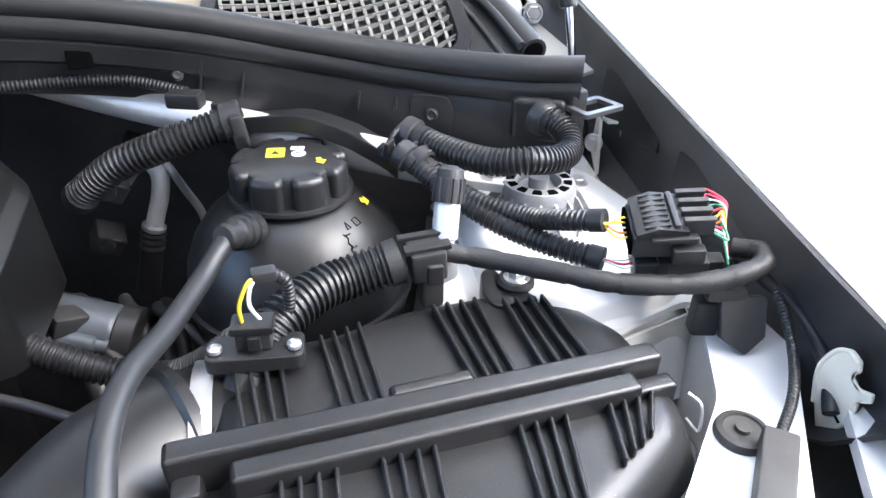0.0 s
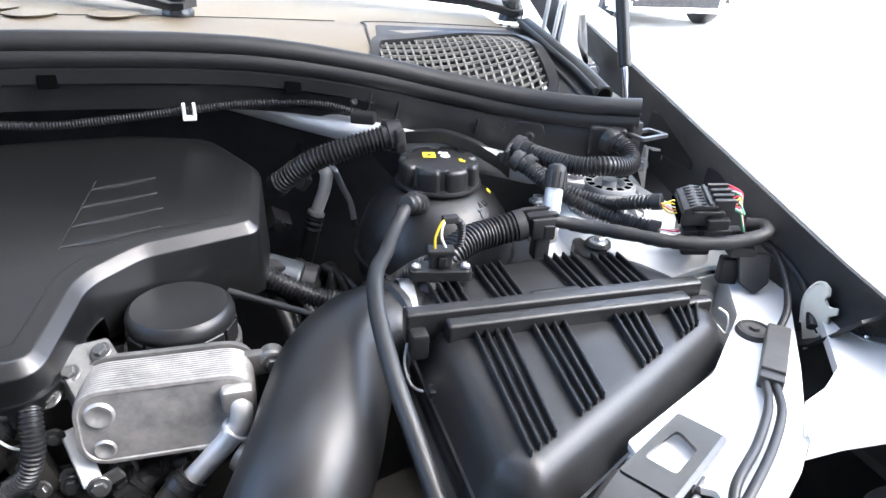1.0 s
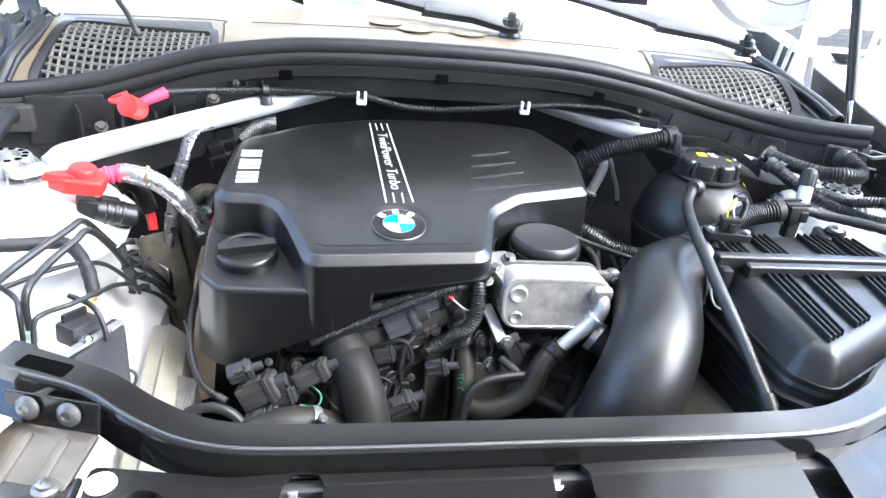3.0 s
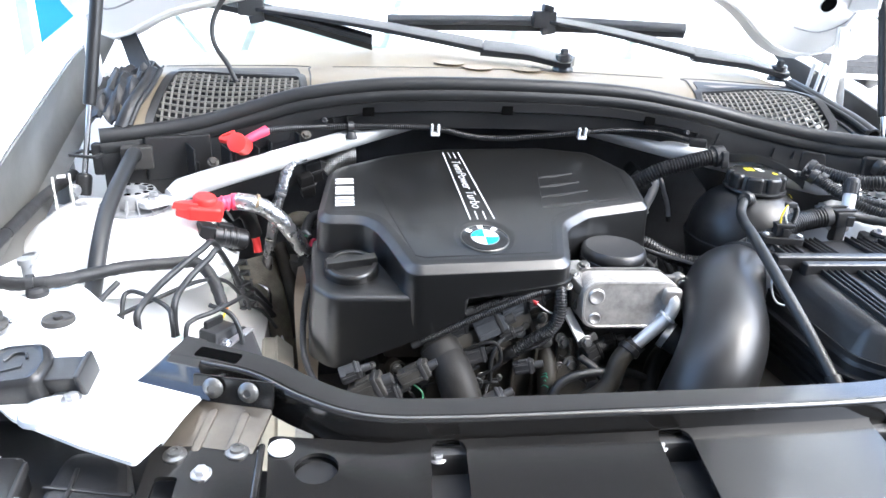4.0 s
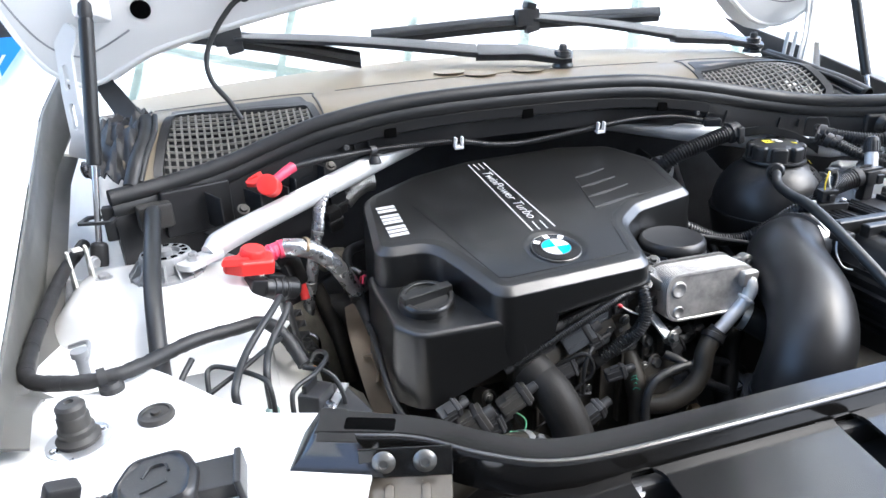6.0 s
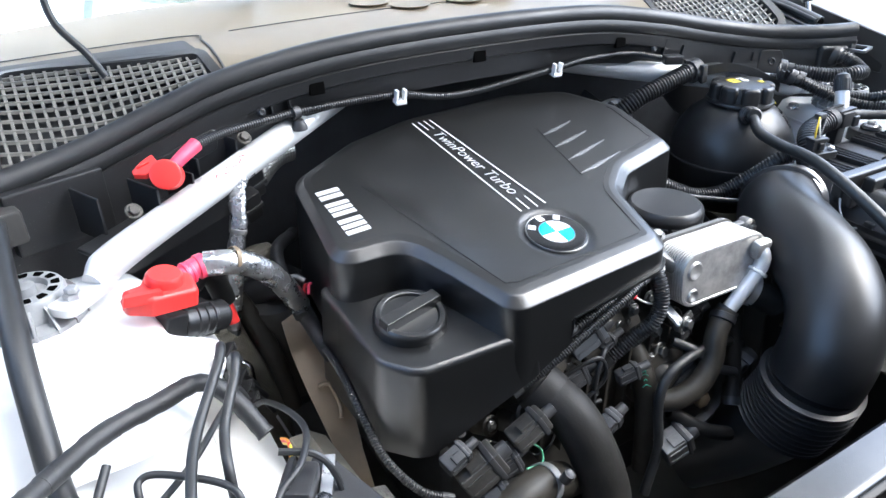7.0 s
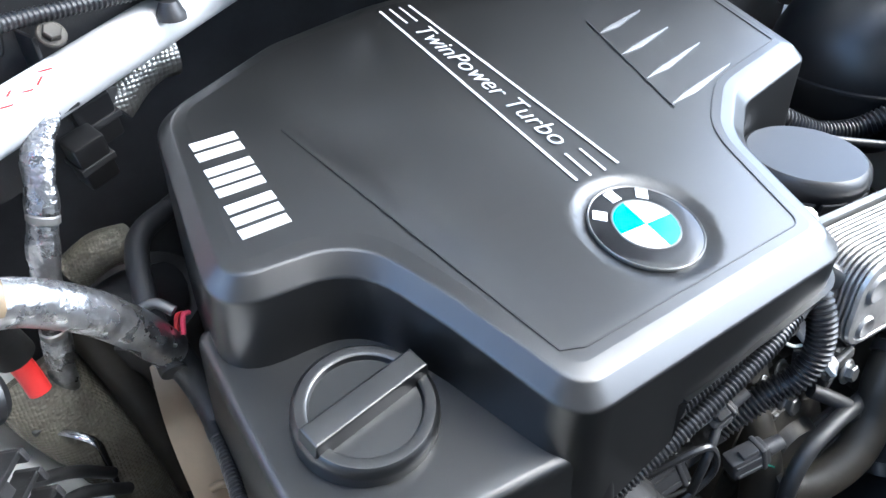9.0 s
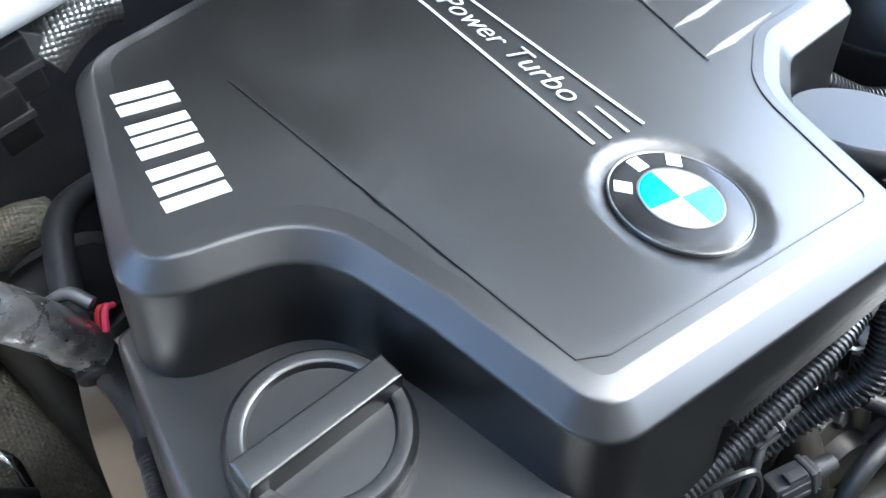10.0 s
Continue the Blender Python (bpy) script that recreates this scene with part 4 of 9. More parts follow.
for x, y, r in ((-0.050, 0.012, 0.010), (-0.050, -0.020, 0.0075), (0.050, -0.020, 0.010)):
    part("dimple", lathe([(r * 1.2, -0.001), (r, 0.0012), (r * 0.8, 0.001), (r * 0.5, -0.0005), (0, -0.001)], 24, cm @ at(x, y, 0)), COOLER, cooler)
part("pipe_block", box(0.026, 0.014, 0.024, at(0.164, -0.283, 0.902, 6, 0, 0), 0.005), COOLER, cooler)
part("outlet_pipe", pipe([V(0.164, -0.276, 0.903), V(0.1655, -0.284, 0.899), V(0.166, -0.2885, 0.888), V(0.160, -0.2885, 0.872), V(0.141, -0.2875, 0.849), V(0.121, -0.2855, 0.826)], 0.0092, 20, 8), STEEL, cooler, "shiny bent pipe")
part("pipe_collar", lathe([(0.0105, 0), (0.0125, 0.001), (0.0125, 0.004), (0.0105, 0.005)], 24, along((0.162, -0.2885, 0.875), (0.155, -0.288, 0.866))), STEEL, cooler)
part("pipe_clamp", lathe([(0.0125, 0), (0.0135, 0), (0.0135, 0.008), (0.0125, 0.008)], 24, along((0.125, -0.2857, 0.831), (0.119, -0.285, 0.823))), DEEP, cooler, "spring clamp")
for x in (-0.088, 0.086):
    part("ear", lathe([(0, -0.050), (0.012, -0.050), (0.012, -0.038), (0.010, -0.036), (0, -0.036)], 20, cm @ at(x, 0.020, 0)), CAST, cooler)
    bolt("bolt", cm @ V(x, 0.020, -0.036), 0.006, cooler, BOLTED, cm.to_3x3() @ V(0, 0, 1))
    part("ear_arm", box(0.026, 0.022, 0.012, cm @ at(x * 0.86, 0.018, -0.044), 0.003), CAST, cooler)
part("filter_housing", lathe([(0, -0.09), (0.046, -0.09), (0.053, -0.05), (0.053, -0.040), (0, -0.040)], 36, at(0.121, -0.168, 0.93)), CAST, cooler, "cast filter housing")
part("mount_arm", box(0.05, 0.06, 0.016, at(0.050, -0.225, 0.905, 20, 10, 30), 0.004), CAST, cooler)
for p in ((0.036, -0.235, 0.914), (0.058, -0.215, 0.919), (0.022, -0.252, 0.905)):
    bolt("bolt", p, 0.006, cooler, BOLTED, (-0.2, -0.4, 1))
filter_cap = thing("oil_filter_cap", (0.121, -0.165, 0.89), "black ribbed oil filter housing cap", "filter cap")
fc = at(0.121, -0.168, 0.929)
part("cap", lathe([(0.0, -0.040), (0.0470, -0.040), (0.0470, -0.020), (0.0488, -0.014), (0.0490, -0.009), (0.0470, -0.003), (0.043, 0.0), (0.030, -0.0008), (0.0, -0.0016)], 56, fc), GLOSSY, filter_cap)
for k in range(12):
    a = 2 * math.pi * k / 12 + 0.1
    pad = rounded([(-0.0108, -0.011), (0.0108, -0.011), (0.0108, 0.011), (-0.0108, 0.011)], 0.0015, 3)
    part("grip_facet", stack([(pad, -0.003), (pad, 0.0012), (inset(pad, 0.001), 0.002)], m=fc @ at(0.0470 * math.cos(a), 0.0470 * math.sin(a), -0.027) @ Matrix.Rotation(a, 4, "Z") @ at(0, 0, 0, 90, 0, 90)), PLASTIC, filter_cap)

# ---- engine block and the parts in front of it ----
block = thing("engine_block", (-0.05, -0.05, 0.5), "grey cast engine block under the cover", "engine block")
part("crankcase", box(0.34, 0.40, 0.26, at(-0.07, -0.02, 0.64), 0.02), DEEP, block)
part("cylinder_head", box(0.30, 0.36, 0.11, at(-0.08, -0.045, 0.83), 0.012), ENGINEGREY, block, "grey cast cylinder head")
part("timing_case", box(0.24, 0.05, 0.20, at(-0.05, -0.225, 0.72), 0.012), ENGINEGREY, block)
for k in range(7):
    part("case_rib", box(0.004, 0.016, 0.12, at(-0.14 + 0.032 * k, -0.254, 0.755, 0, 0, 0), 0.001), ENGINEGREY, block)
for k in range(9):
    bolt("bolt", (-0.15 + 0.024 * k, -0.250, 0.795 + 0.010 * k), 0.0055, block, BOLTED, (0, -1, 0.1))


def hose(name, pts, r, material, label, category, kind="smooth", group="", pitch=0.0042, seg=16):
    """A hose with its end cuffs; a taped one also has its tape turns."""
    h = thing(name, pts[0], label, category, group)
    part("tube", ribbed(pts, r, pitch) if kind == "ribbed" else pipe(pts, (lambda i: r * (1 + 0.05 * math.sin(2.3 * i) + 0.04 * math.sin(0.9 * i + 1))) if material is TAPE else r, seg, 8), material, h)
    path = even(spline(pts, 10), 0.004)
    if material is TAPE:
        for i in range(6, len(path) - 8, 13):
            bm = bmesh.new()
            sweep(bm, path[i:i + 5], lambda k: r * 1.035, 14, caps=True)
            part("tape_turn", bm, TAPE, h)
    elif r > 0.0035 and material not in (STEEL, BOLTED):
        for ends in (path[:4], path[-4:]):
            bm = bmesh.new()
            sweep(bm, ends, r * 1.05, 14)
            part("end_cuff", bm, RUBBER if kind != "ribbed" else TAPE, h)
    return h


charge = thing("charge_hose", (-0.15, -0.30, 0.7), "dusty dark grey charge air hose with clamp ring", "hose")
part("hose", pipe([(-0.156, -0.256, 0.820), (-0.147, -0.272, 0.810), (-0.136, -0.300, 0.796), (-0.124, -0.325, 0.760), (-0.118, -0.348, 0.71), (-0.120, -0.36, 0.64)], 0.0265, 28, 8), RADHOSE, charge)
part("sleeve", lathe([(0.027, 0), (0.0285, 0.001), (0.0285, 0.020), (0.027, 0.022)], 28, along((-0.154, -0.260, 0.818), (-0.146, -0.274, 0.808))), RADHOSE, charge)
bottom = thing("coolant_elbow", (-0.22, -0.33, 0.7), "dusty brown coolant elbow with bright hose clamp", "hose")
part("hose", pipe([(-0.30, -0.335, 0.715), (-0.262, -0.338, 0.742), (-0.222, -0.334, 0.756), (-0.188, -0.326, 0.748), (-0.160, -0.320, 0.730)], 0.020, 24, 8), OLIVE, bottom)
part("clamp", lathe([(0.0205, 0), (0.0215, 0), (0.0215, 0.011), (0.0205, 0.011)], 28, along((-0.196, -0.328, 0.752), (-0.180, -0.324, 0.744))), ZINC, bottom, "bright band clamp")
part("clamp_screw", lathe([(0, 0), (0.006, 0), (0.006, 0.012), (0.004, 0.013), (0, 0.012)], 14, along((-0.180, -0.345, 0.766), (-0.176, -0.35, 0.78))), DEEP, bottom)
part("print", box(0.010, 0.0008, 0.008, at(-0.232, -0.354, 0.764, -35, 0, 0)), YELLOW, bottom, "small yellow mark", smooth=0)

hose("ribbed_hose", [(-0.192, -0.270, 0.828), (-0.155, -0.273, 0.847), (-0.118, -0.274, 0.865), (-0.046, -0.271, 0.895), (-0.005, -0.262, 0.907)], 0.0056, PLASTIC, "thin black ribbed hose along the cover's lower edge", "hose", "ribbed", "ribbed hoses", 0.0030)
hose("ribbed_hose", [(-0.120, -0.264, 0.873), (-0.072, -0.264, 0.889), (-0.03, -0.260, 0.901)], 0.0062, PLASTIC, "thin black ribbed hose under the cover's edge", "hose", "ribbed", "ribbed hoses", 0.0030)
hose("ribbed_hose", [(0.009, -0.244, 0.918), (0.010, -0.264, 0.903), (0.009, -0.276, 0.876), (0.000, -0.277, 0.853), (-0.016, -0.269, 0.835), (-0.034, -0.263, 0.818), (-0.050, -0.257, 0.802)], 0.0092, PLASTIC, "black ribbed wiring hose beside the oil cooler", "hose", "ribbed", "ribbed hoses", 0.0036)
hose("taped_loom", [(-0.048, -0.258, 0.804), (-0.060, -0.252, 0.792), (-0.072, -0.246, 0.776), (-0.078, -0.240, 0.760)], 0.0092, TAPE, "taped black wiring loom on the engine front", "harness")
hose("ribbed_hose", [(0.008, -0.268, 0.862), (0.002, -0.274, 0.842), (-0.012, -0.268, 0.822), (-0.034, -0.258, 0.806)], 0.0042, PLASTIC, "thin black ribbed hose under the wiring", "hose", "ribbed", "ribbed hoses", 0.0030)
thermo = thing("coolant_pipe", (-0.02, -0.3, 0.7), "dusty brown coolant pipe with green paint mark", "coolant pipe")
stem = [(0.004, -0.232, 0.806), (0.006, -0.246, 0.794), (0.006, -0.262, 0.776), (0.006, -0.278, 0.748), (0.004, -0.290, 0.710), (0.0, -0.30, 0.64)]
part("pipe", pipe(stem, 0.0152, 24, 8), OLIVE, thermo)
facing = V(-0.45, -0.55, 0.55).normalized()
across = facing.cross(V(0.06, 0.35, 0.94)).normalized()
for k in range(4):
    base = V(*stem[2]).lerp(V(*stem[3]), 0.30 + 0.17 * k + 0.04 * math.sin(5 * k)) + facing * 0.0150
    part("mark", pipe([base + across * (0.005 if k % 2 else -0.003), base + across * (-0.002 + 0.001 * k) + V(0, 0, 0.003), base + across * (-0.005 if k % 2 else 0.003)], 0.0007, 6, 4), GREENMARK, thermo, "green paint mark")
part("flange", lathe([(0, 0), (0.019, 0), (0.019, 0.012), (0.016, 0.015)], 24, along((0.004, -0.228, 0.812), (0.006, -0.246, 0.794))), CAST, thermo)
pump = thing("pump_housing", (0.03, -0.27, 0.7), "dusty cast coolant pump housing", "pump")
part("housing", lathe([(0, 0), (0.045, 0), (0.048, 0.012), (0.040, 0.026), (0.026, 0.030), (0.022, 0.040), (0, 0.042)], 32, along((0.045, -0.245, 0.745), (0.040, -0.30, 0.75))), ENGINEGREY, pump)
part("branch_clamp", lathe([(0.0137, 0), (0.0158, 0.001), (0.0158, 0.009), (0.0137, 0.010)], 22, along((0.110, -0.289, 0.818), (0.119, -0.285, 0.827))), PLASTIC, pump, "black clamp")
part("branch", pipe([(0.004, -0.292, 0.742), (0.030, -0.306, 0.745), (0.062, -0.310, 0.758), (0.086, -0.304, 0.778), (0.098, -0.294, 0.806), (0.119, -0.285, 0.827)], 0.0135, 20, 8), OLIVE, pump, "dusty brown branch hose")
for a in range(0, 360, 60):
    bolt("bolt", (0.043 + 0.040 * math.cos(radians(a)), -0.262, 0.747 + 0.040 * math.sin(radians(a))), 0.0045, pump, BOLTED, (0, -1, 0))
pulley = thing("belt_pulley", (0.085, -0.33, 0.7), "black grooved belt pulley", "pulley")
part("rim", lathe([(0.0, 0), (0.050, 0), (0.052, 0.003), (0.049, 0.006), (0.052, 0.009), (0.049, 0.012), (0.052, 0.015), (0.049, 0.018), (0.052, 0.021), (0.044, 0.023), (0.040, 0.012), (0.015, 0.010), (0.012, 0.020), (0, 0.020)], 44, along((0.085, -0.28, 0.715), (0.082, -0.34, 0.72))), DEEP, pulley)
part("hub", lathe([(0, 0), (0.011, 0), (0.011, 0.012), (0.008, 0.014), (0, 0.014)], 6, along((0.084, -0.296, 0.716), (0.082, -0.34, 0.72))), TAN, pulley)
hose("vacuum_pipe", [(0.185, -0.275, 0.745), (0.150, -0.282, 0.768), (0.113, -0.288, 0.785), (0.080, -0.292, 0.789), (0.048, -0.294, 0.788), (0.022, -0.296, 0.780), (0.006, -0.300, 0.762), (0.000, -0.306, 0.735), (-0.004, -0.318, 0.690), (-0.03, -0.33, 0.64)], 0.0060, RUBBER, "thin bent black pipe across the engine front", "pipe")
hose("coolant_hose", [(0.19, -0.25, 0.80), (0.165, -0.270, 0.785), (0.150, -0.290, 0.745), (0.125, -0.32, 0.70)], 0.012, RADHOSE, "black rubber hose below the oil cooler", "hose")
part("bracket_arm", box(0.016, 0.005, 0.052, along((0.030, -0.248, 0.862), (0.046, -0.281, 0.832)) @ at(0, 0, 0.020), 0.002), STEEL, cooler, "bright bracket arm")
part("bracket_foot", box(0.012, 0.005, 0.030, at(0.054, -0.276, 0.832, 0, 60, 0), 0.002), CAST, cooler)
for x, z, r in ((0.050, 0.834, 0.0062), (0.025, 0.821, 0.0060), (0.040, 0.784, 0.0078)):
    bolt("flange_bolt", (x, -0.284 if z > 0.83 else -0.262, z), r, cooler, BOLTED, (0.1, -1, 0.3))
band = thing("hose_clamp", (0.168, -0.27, 0.84), "bright band clamp round a black hose", "clamp")
part("hose_stub", pipe([(0.150, -0.262, 0.846), (0.172, -0.282, 0.838), (0.200, -0.300, 0.820)], 0.019, 24, 5), RADHOSE, band)
part("band", lathe([(0.0195, 0), (0.0207, 0), (0.0207, 0.009), (0.0195, 0.009)], 28, along((0.166, -0.277, 0.841), (0.176, -0.286, 0.836))), ZINC, band, "bright band")

random.seed(4)
BLUEGREY = surface("pale_blue_grey_plastic", (0.075, 0.080, 0.088), 0.42, grain=400, bump=0.1, vary=0.2, stain=25)
WORN = surface("worn_pale_grey_plastic", (0.040, 0.038, 0.034), 0.5, grain=400, bump=0.2, vary=0.5, stain=60)
SENSORS = [(-0.252, -0.300, 0.780, 0.048, 0.030, 0.030, WORN), (-0.190, -0.296, 0.800, 0.044, 0.025, 0.022, WORN), (-0.275, -0.290, 0.800, 0.030, 0.02, 0.018, DEEP), (-0.222, -0.300, 0.775, 0.03, 0.03, 0.02, DEEP),
           (-0.080, -0.270, 0.846, 0.046, 0.020, 0.032, BLUEGREY), (-0.048, -0.268, 0.873, 0.044, 0.018, 0.024, BLUEGREY), (-0.058, -0.282, 0.838, 0.022, 0.014, 0.014, DEEP), (-0.020, -0.272, 0.884, 0.026, 0.014, 0.020, DEEP),
           (-0.080, -0.318, 0.752, 0.040, 0.020, 0.022, DEEP), (-0.245, -0.318, 0.750, 0.04, 0.03, 0.03, DEEP), (0.070, -0.280, 0.805, 0.024, 0.020, 0.030, DEEP), (0.095, -0.275, 0.815, 0.026, 0.016, 0.022, PLASTIC),
           (-0.125, -0.266, 0.838, 0.028, 0.014, 0.02, DEEP), (0.16, -0.305, 0.72, 0.05, 0.03, 0.04, DEEP), (0.02, -0.34, 0.69, 0.04, 0.03, 0.03, CAST), (-0.035, -0.300, 0.795, 0.030, 0.014, 0.018, DEEP), (-0.100, -0.282, 0.806, 0.030, 0.018, 0.022, DEEP)]
for x, y, z, a, b, c, mt in SENSORS:
    y += 0.018 if x > -0.13 else 0.0
    plug = thing("wiring_plug", (x, y, z), "pale wiring plug on the engine front" if mt in (BLUEGREY, WORN) else "small dark wiring plug on the engine front", "plug", "engine plugs")
    tm = at(x, y, z, random.uniform(-20, 20), random.uniform(-30, -14), random.uniform(-14, 14))
    part("shell", box(a, b, c, tm, 0.003), mt, plug)
    part("latch", box(a * 0.4, b * 0.5, 0.004, tm @ at(0, -b * 0.2, c * 0.55), 0.001), mt, plug)
    part("collar", box(a * 0.14, b * 1.10, c * 1.12, tm @ at(a * 0.30, 0, 0), 0.0015), DEEP, plug)
    for side in (-1, 1):
        part("guide_rib", box(a * 0.62, 0.002, 0.003, tm @ at(-a * 0.10, -b * 0.5, side * c * 0.24), 0.0006), mt, plug)
    part("boot", lathe([(0, 0), (c * 0.32, 0), (c * 0.28, 0.012), (0, 0.013)], 12, tm @ at(a * 0.5, 0, 0, 0, 90, 0)), DEEP, plug)
WIRES = [([(-0.062, -0.268, 0.838), (-0.076, -0.276, 0.824), (-0.082, -0.278, 0.800), (-0.080, -0.276, 0.770)], 0.0030, RUBBER), ([(-0.020, -0.262, 0.884), (-0.008, -0.268, 0.876), (0.004, -0.268, 0.870)], 0.0012, WIREW), ([(-0.030, -0.258, 0.890), (-0.020, -0.262, 0.884)], 0.0034, WIRER),
         ([(-0.20, -0.295, 0.79), (-0.18, -0.305, 0.775), (-0.185, -0.315, 0.765), (-0.205, -0.315, 0.768)], 0.0013, WIREG)]
MORE_WIRES = [([(-0.345, -0.295, 0.735), (-0.332, -0.312, 0.760), (-0.305, -0.320, 0.772), (-0.280, -0.326, 0.765), (-0.262, -0.332, 0.740)], 0.0062, RUBBER), ([(-0.25, -0.34, 0.74), (-0.22, -0.345, 0.735), (-0.20, -0.34, 0.72)], 0.006, DEEP),
         ([(0.05, -0.27, 0.80), (0.07, -0.29, 0.79), (0.09, -0.30, 0.765), (0.13, -0.31, 0.745)], 0.006, DEEP), ([(0.03, -0.30, 0.72), (0.06, -0.33, 0.70), (0.1, -0.34, 0.68)], 0.009, RADHOSE)]
for pts, r, mt in WIRES + MORE_WIRES:
    solo("engine_wire", pipe(pts, r, 10, 8), mt, "loose wire or small hose on the engine front", "wire", "engine wires")

# small hardware and looms on the engine front
random.seed(21)
for k in range(16):
    x = random.uniform(-0.27, 0.09)
    z = random.uniform(0.735, 0.80 + 0.18 * (x + 0.25))
    bolt("casting_bolt", (x, -0.250 - random.uniform(0, 0.014), z), random.choice((0.0035, 0.0045, 0.0055)), block, random.choice((BOLTED, BOLTED, CAST)), (random.uniform(-0.3, 0.3), -1, random.uniform(0, 0.5)))
for k in range(10):
    x = random.uniform(-0.26, 0.07)
    z = random.uniform(0.73, 0.79 + 0.17 * (x + 0.25))
    part("boss", lathe([(0, 0), (0.013, 0), (0.012, 0.022), (0.009, 0.024), (0.008, 0.018), (0, 0.018)], 16, along((x, -0.236, z), (x + random.uniform(-0.3, 0.3), -1.2, z + 0.4))), random.choice((CAST, ENGINEGREY)), block)
for k in range(6):
    x = random.uniform(-0.29, -0.02)
    z = random.uniform(0.745, 0.80 + 0.18 * (x + 0.27))
    pts = [(x, -0.262, z)]
    for step in range(4):
        a = pts[-1]
        pts.append((a[0] + random.uniform(-0.03, 0.035), -0.264 - random.uniform(0, 0.018), a[2] + random.uniform(-0.028, 0.022)))
    solo("engine_wire", pipe(pts, random.choice((0.0014, 0.0020, 0.0026, 0.0032)), 8, 6), random.choice((DEEP, RUBBER, TAPE, PLASTIC)), "thin dark wire on the engine front", "wire", "engine wires")
for x, z, w, h in ((-0.045, 0.845, 0.05, 0.028), (-0.105, 0.820, 0.045, 0.030), (-0.005, 0.83, 0.03, 0.05), (0.03, 0.80, 0.035, 0.03)):
    part("casting_lug", box(w, 0.02, h, at(x, -0.244, z, -15, -20, 8), 0.005), ENGINEGREY, block)

# ---- coolant expansion tank ----
TX, TY = 0.413, -0.040
tank = thing("coolant_tank", (TX, TY, 0.82), "round black coolant expansion tank with screw cap", "coolant tank")
tm = at(TX, TY, 0)
part("lower_half", lathe([(0.0, 0.800), (0.045, 0.803), (0.072, 0.820), (0.088, 0.846), (0.095, 0.878), (0.095, 0.890)], 56, tm), GLOSSY, tank)
part("weld_flange", lathe([(0.094, 0.889), (0.0985, 0.890), (0.0990, 0.8925), (0.0985, 0.895), (0.094, 0.896)], 56, tm), GLOSSY, tank, "raised weld seam")
part("upper_half", lathe([(0.095, 0.895), (0.095, 0.905), (0.092, 0.924), (0.084, 0.944), (0.071, 0.962), (0.055, 0.974), (0.045, 0.978), (0.0435, 0.986), (0.03, 0.986)], 56, tm), GLOSSY, tank)
tc = tm @ Matrix.Diagonal((1.10, 1.10, 1, 1))
cap = part("screw_cap", lathe([(0.030, 0.980), (0.0455, 0.980), (0.0466, 0.982), (0.0460, 0.9845), (0.0385, 0.986), (0.0375, 1.000), (0.0355, 1.0075), (0.032, 1.0095), (0, 1.0100)], 48, tc), PLASTIC, tank, "black cap with grip lobes")
for k in range(8):
    a = 2 * math.pi * k / 8 + 0.2
    lobe = rounded([(-0.014, -0.011), (0.006, -0.0125), (0.0078, 0.0), (0.006, 0.0125), (-0.014, 0.011)], [0.002, 0.006, 0.02, 0.006, 0.002], 5)
    part("grip_lobe", stack([(lobe, 0.985), (lobe, 1.004), (inset(lobe, 0.0010), 1.0070), (inset(lobe, 0.0026), 1.0088), (inset(lobe, 0.0045), 1.0094)], m=tc @ Matrix.Rotation(a, 4, "Z") @ Matrix.Translation((0.0362, 0, 0))), PLASTIC, cap)
top = at(TX, TY, 1.0102, 0, 0, -20)
part("yellow_label", box(0.015, 0.018, 0.0004, top @ at(-0.012, 0.008, 0, 0, 0, 8)), YELLOW, cap, "yellow warning label", smooth=0)
part("label_sign", stack([([V(-0.004, -0.003), V(0.004, -0.003), V(0, 0.004)], 0.0003), ([V(-0.004, -0.003), V(0.004, -0.003), V(0, 0.004)], 0.0005)], m=top @ at(-0.012, 0.007, 0, 0, 0, 8)), DEEP, cap, smooth=0)
part("book_sign", box(0.011, 0.006, 0.0004, top @ at(0.004, 0.018, 0, 0, 0, 4)), SIGN, cap, "white book symbol", smooth=0)
part("book_fold", box(0.0008, 0.006, 0.0004, top @ at(0.004, 0.018, 0.0002, 0, 0, 4)), DEEP, cap, smooth=0)
part("round_sign", lathe([(0.0042, 0), (0.0058, 0), (0.0058, 0.0004), (0.0042, 0.0004)], 24, top @ at(0.007, 0.007, 0)), SIGN, cap, "white round symbol")
part("round_sign_bars", box(0.006, 0.002, 0.0004, top @ at(0.007, 0.007, 0, 0, 0, 20)), SIGN, cap, smooth=0)


def arrow(m, parent):
    poly = [V(-0.006, -0.002), V(0.0, -0.002), V(0.0, -0.0045), (V(0.006, 0)), V(0.0, 0.0045), V(0.0, 0.002), V(-0.006, 0.002)]
    part("yellow_arrow", stack([(poly, 0), (poly, 0.0004)], m=m), YELLOW, parent, "yellow arrow", smooth=0)


arrow(top @ at(0.027, -0.006, 0, 0, 0, -60), cap)
lean = V(0.912, -0.410, 0.9).normalized()
arrow(Matrix.Translation(V(TX + 0.0545, TY - 0.0245, 0.9738) + lean * 0.0008) @ lean.to_track_quat("Z", "Y").to_matrix().to_4x4() @ at(0, 0, 0, 0, 0, -40), tank)


def on_tank(deg, z):
    """A point on the tank's shoulder."""
    zs, rs = (0.905, 0.924, 0.944, 0.962, 0.974), (0.095, 0.092, 0.084, 0.071, 0.055)
    r = float(np.interp(z, zs, rs)) + 0.0004
    return V(TX + r * math.cos(radians(deg)), TY + r * math.sin(radians(deg)), z)


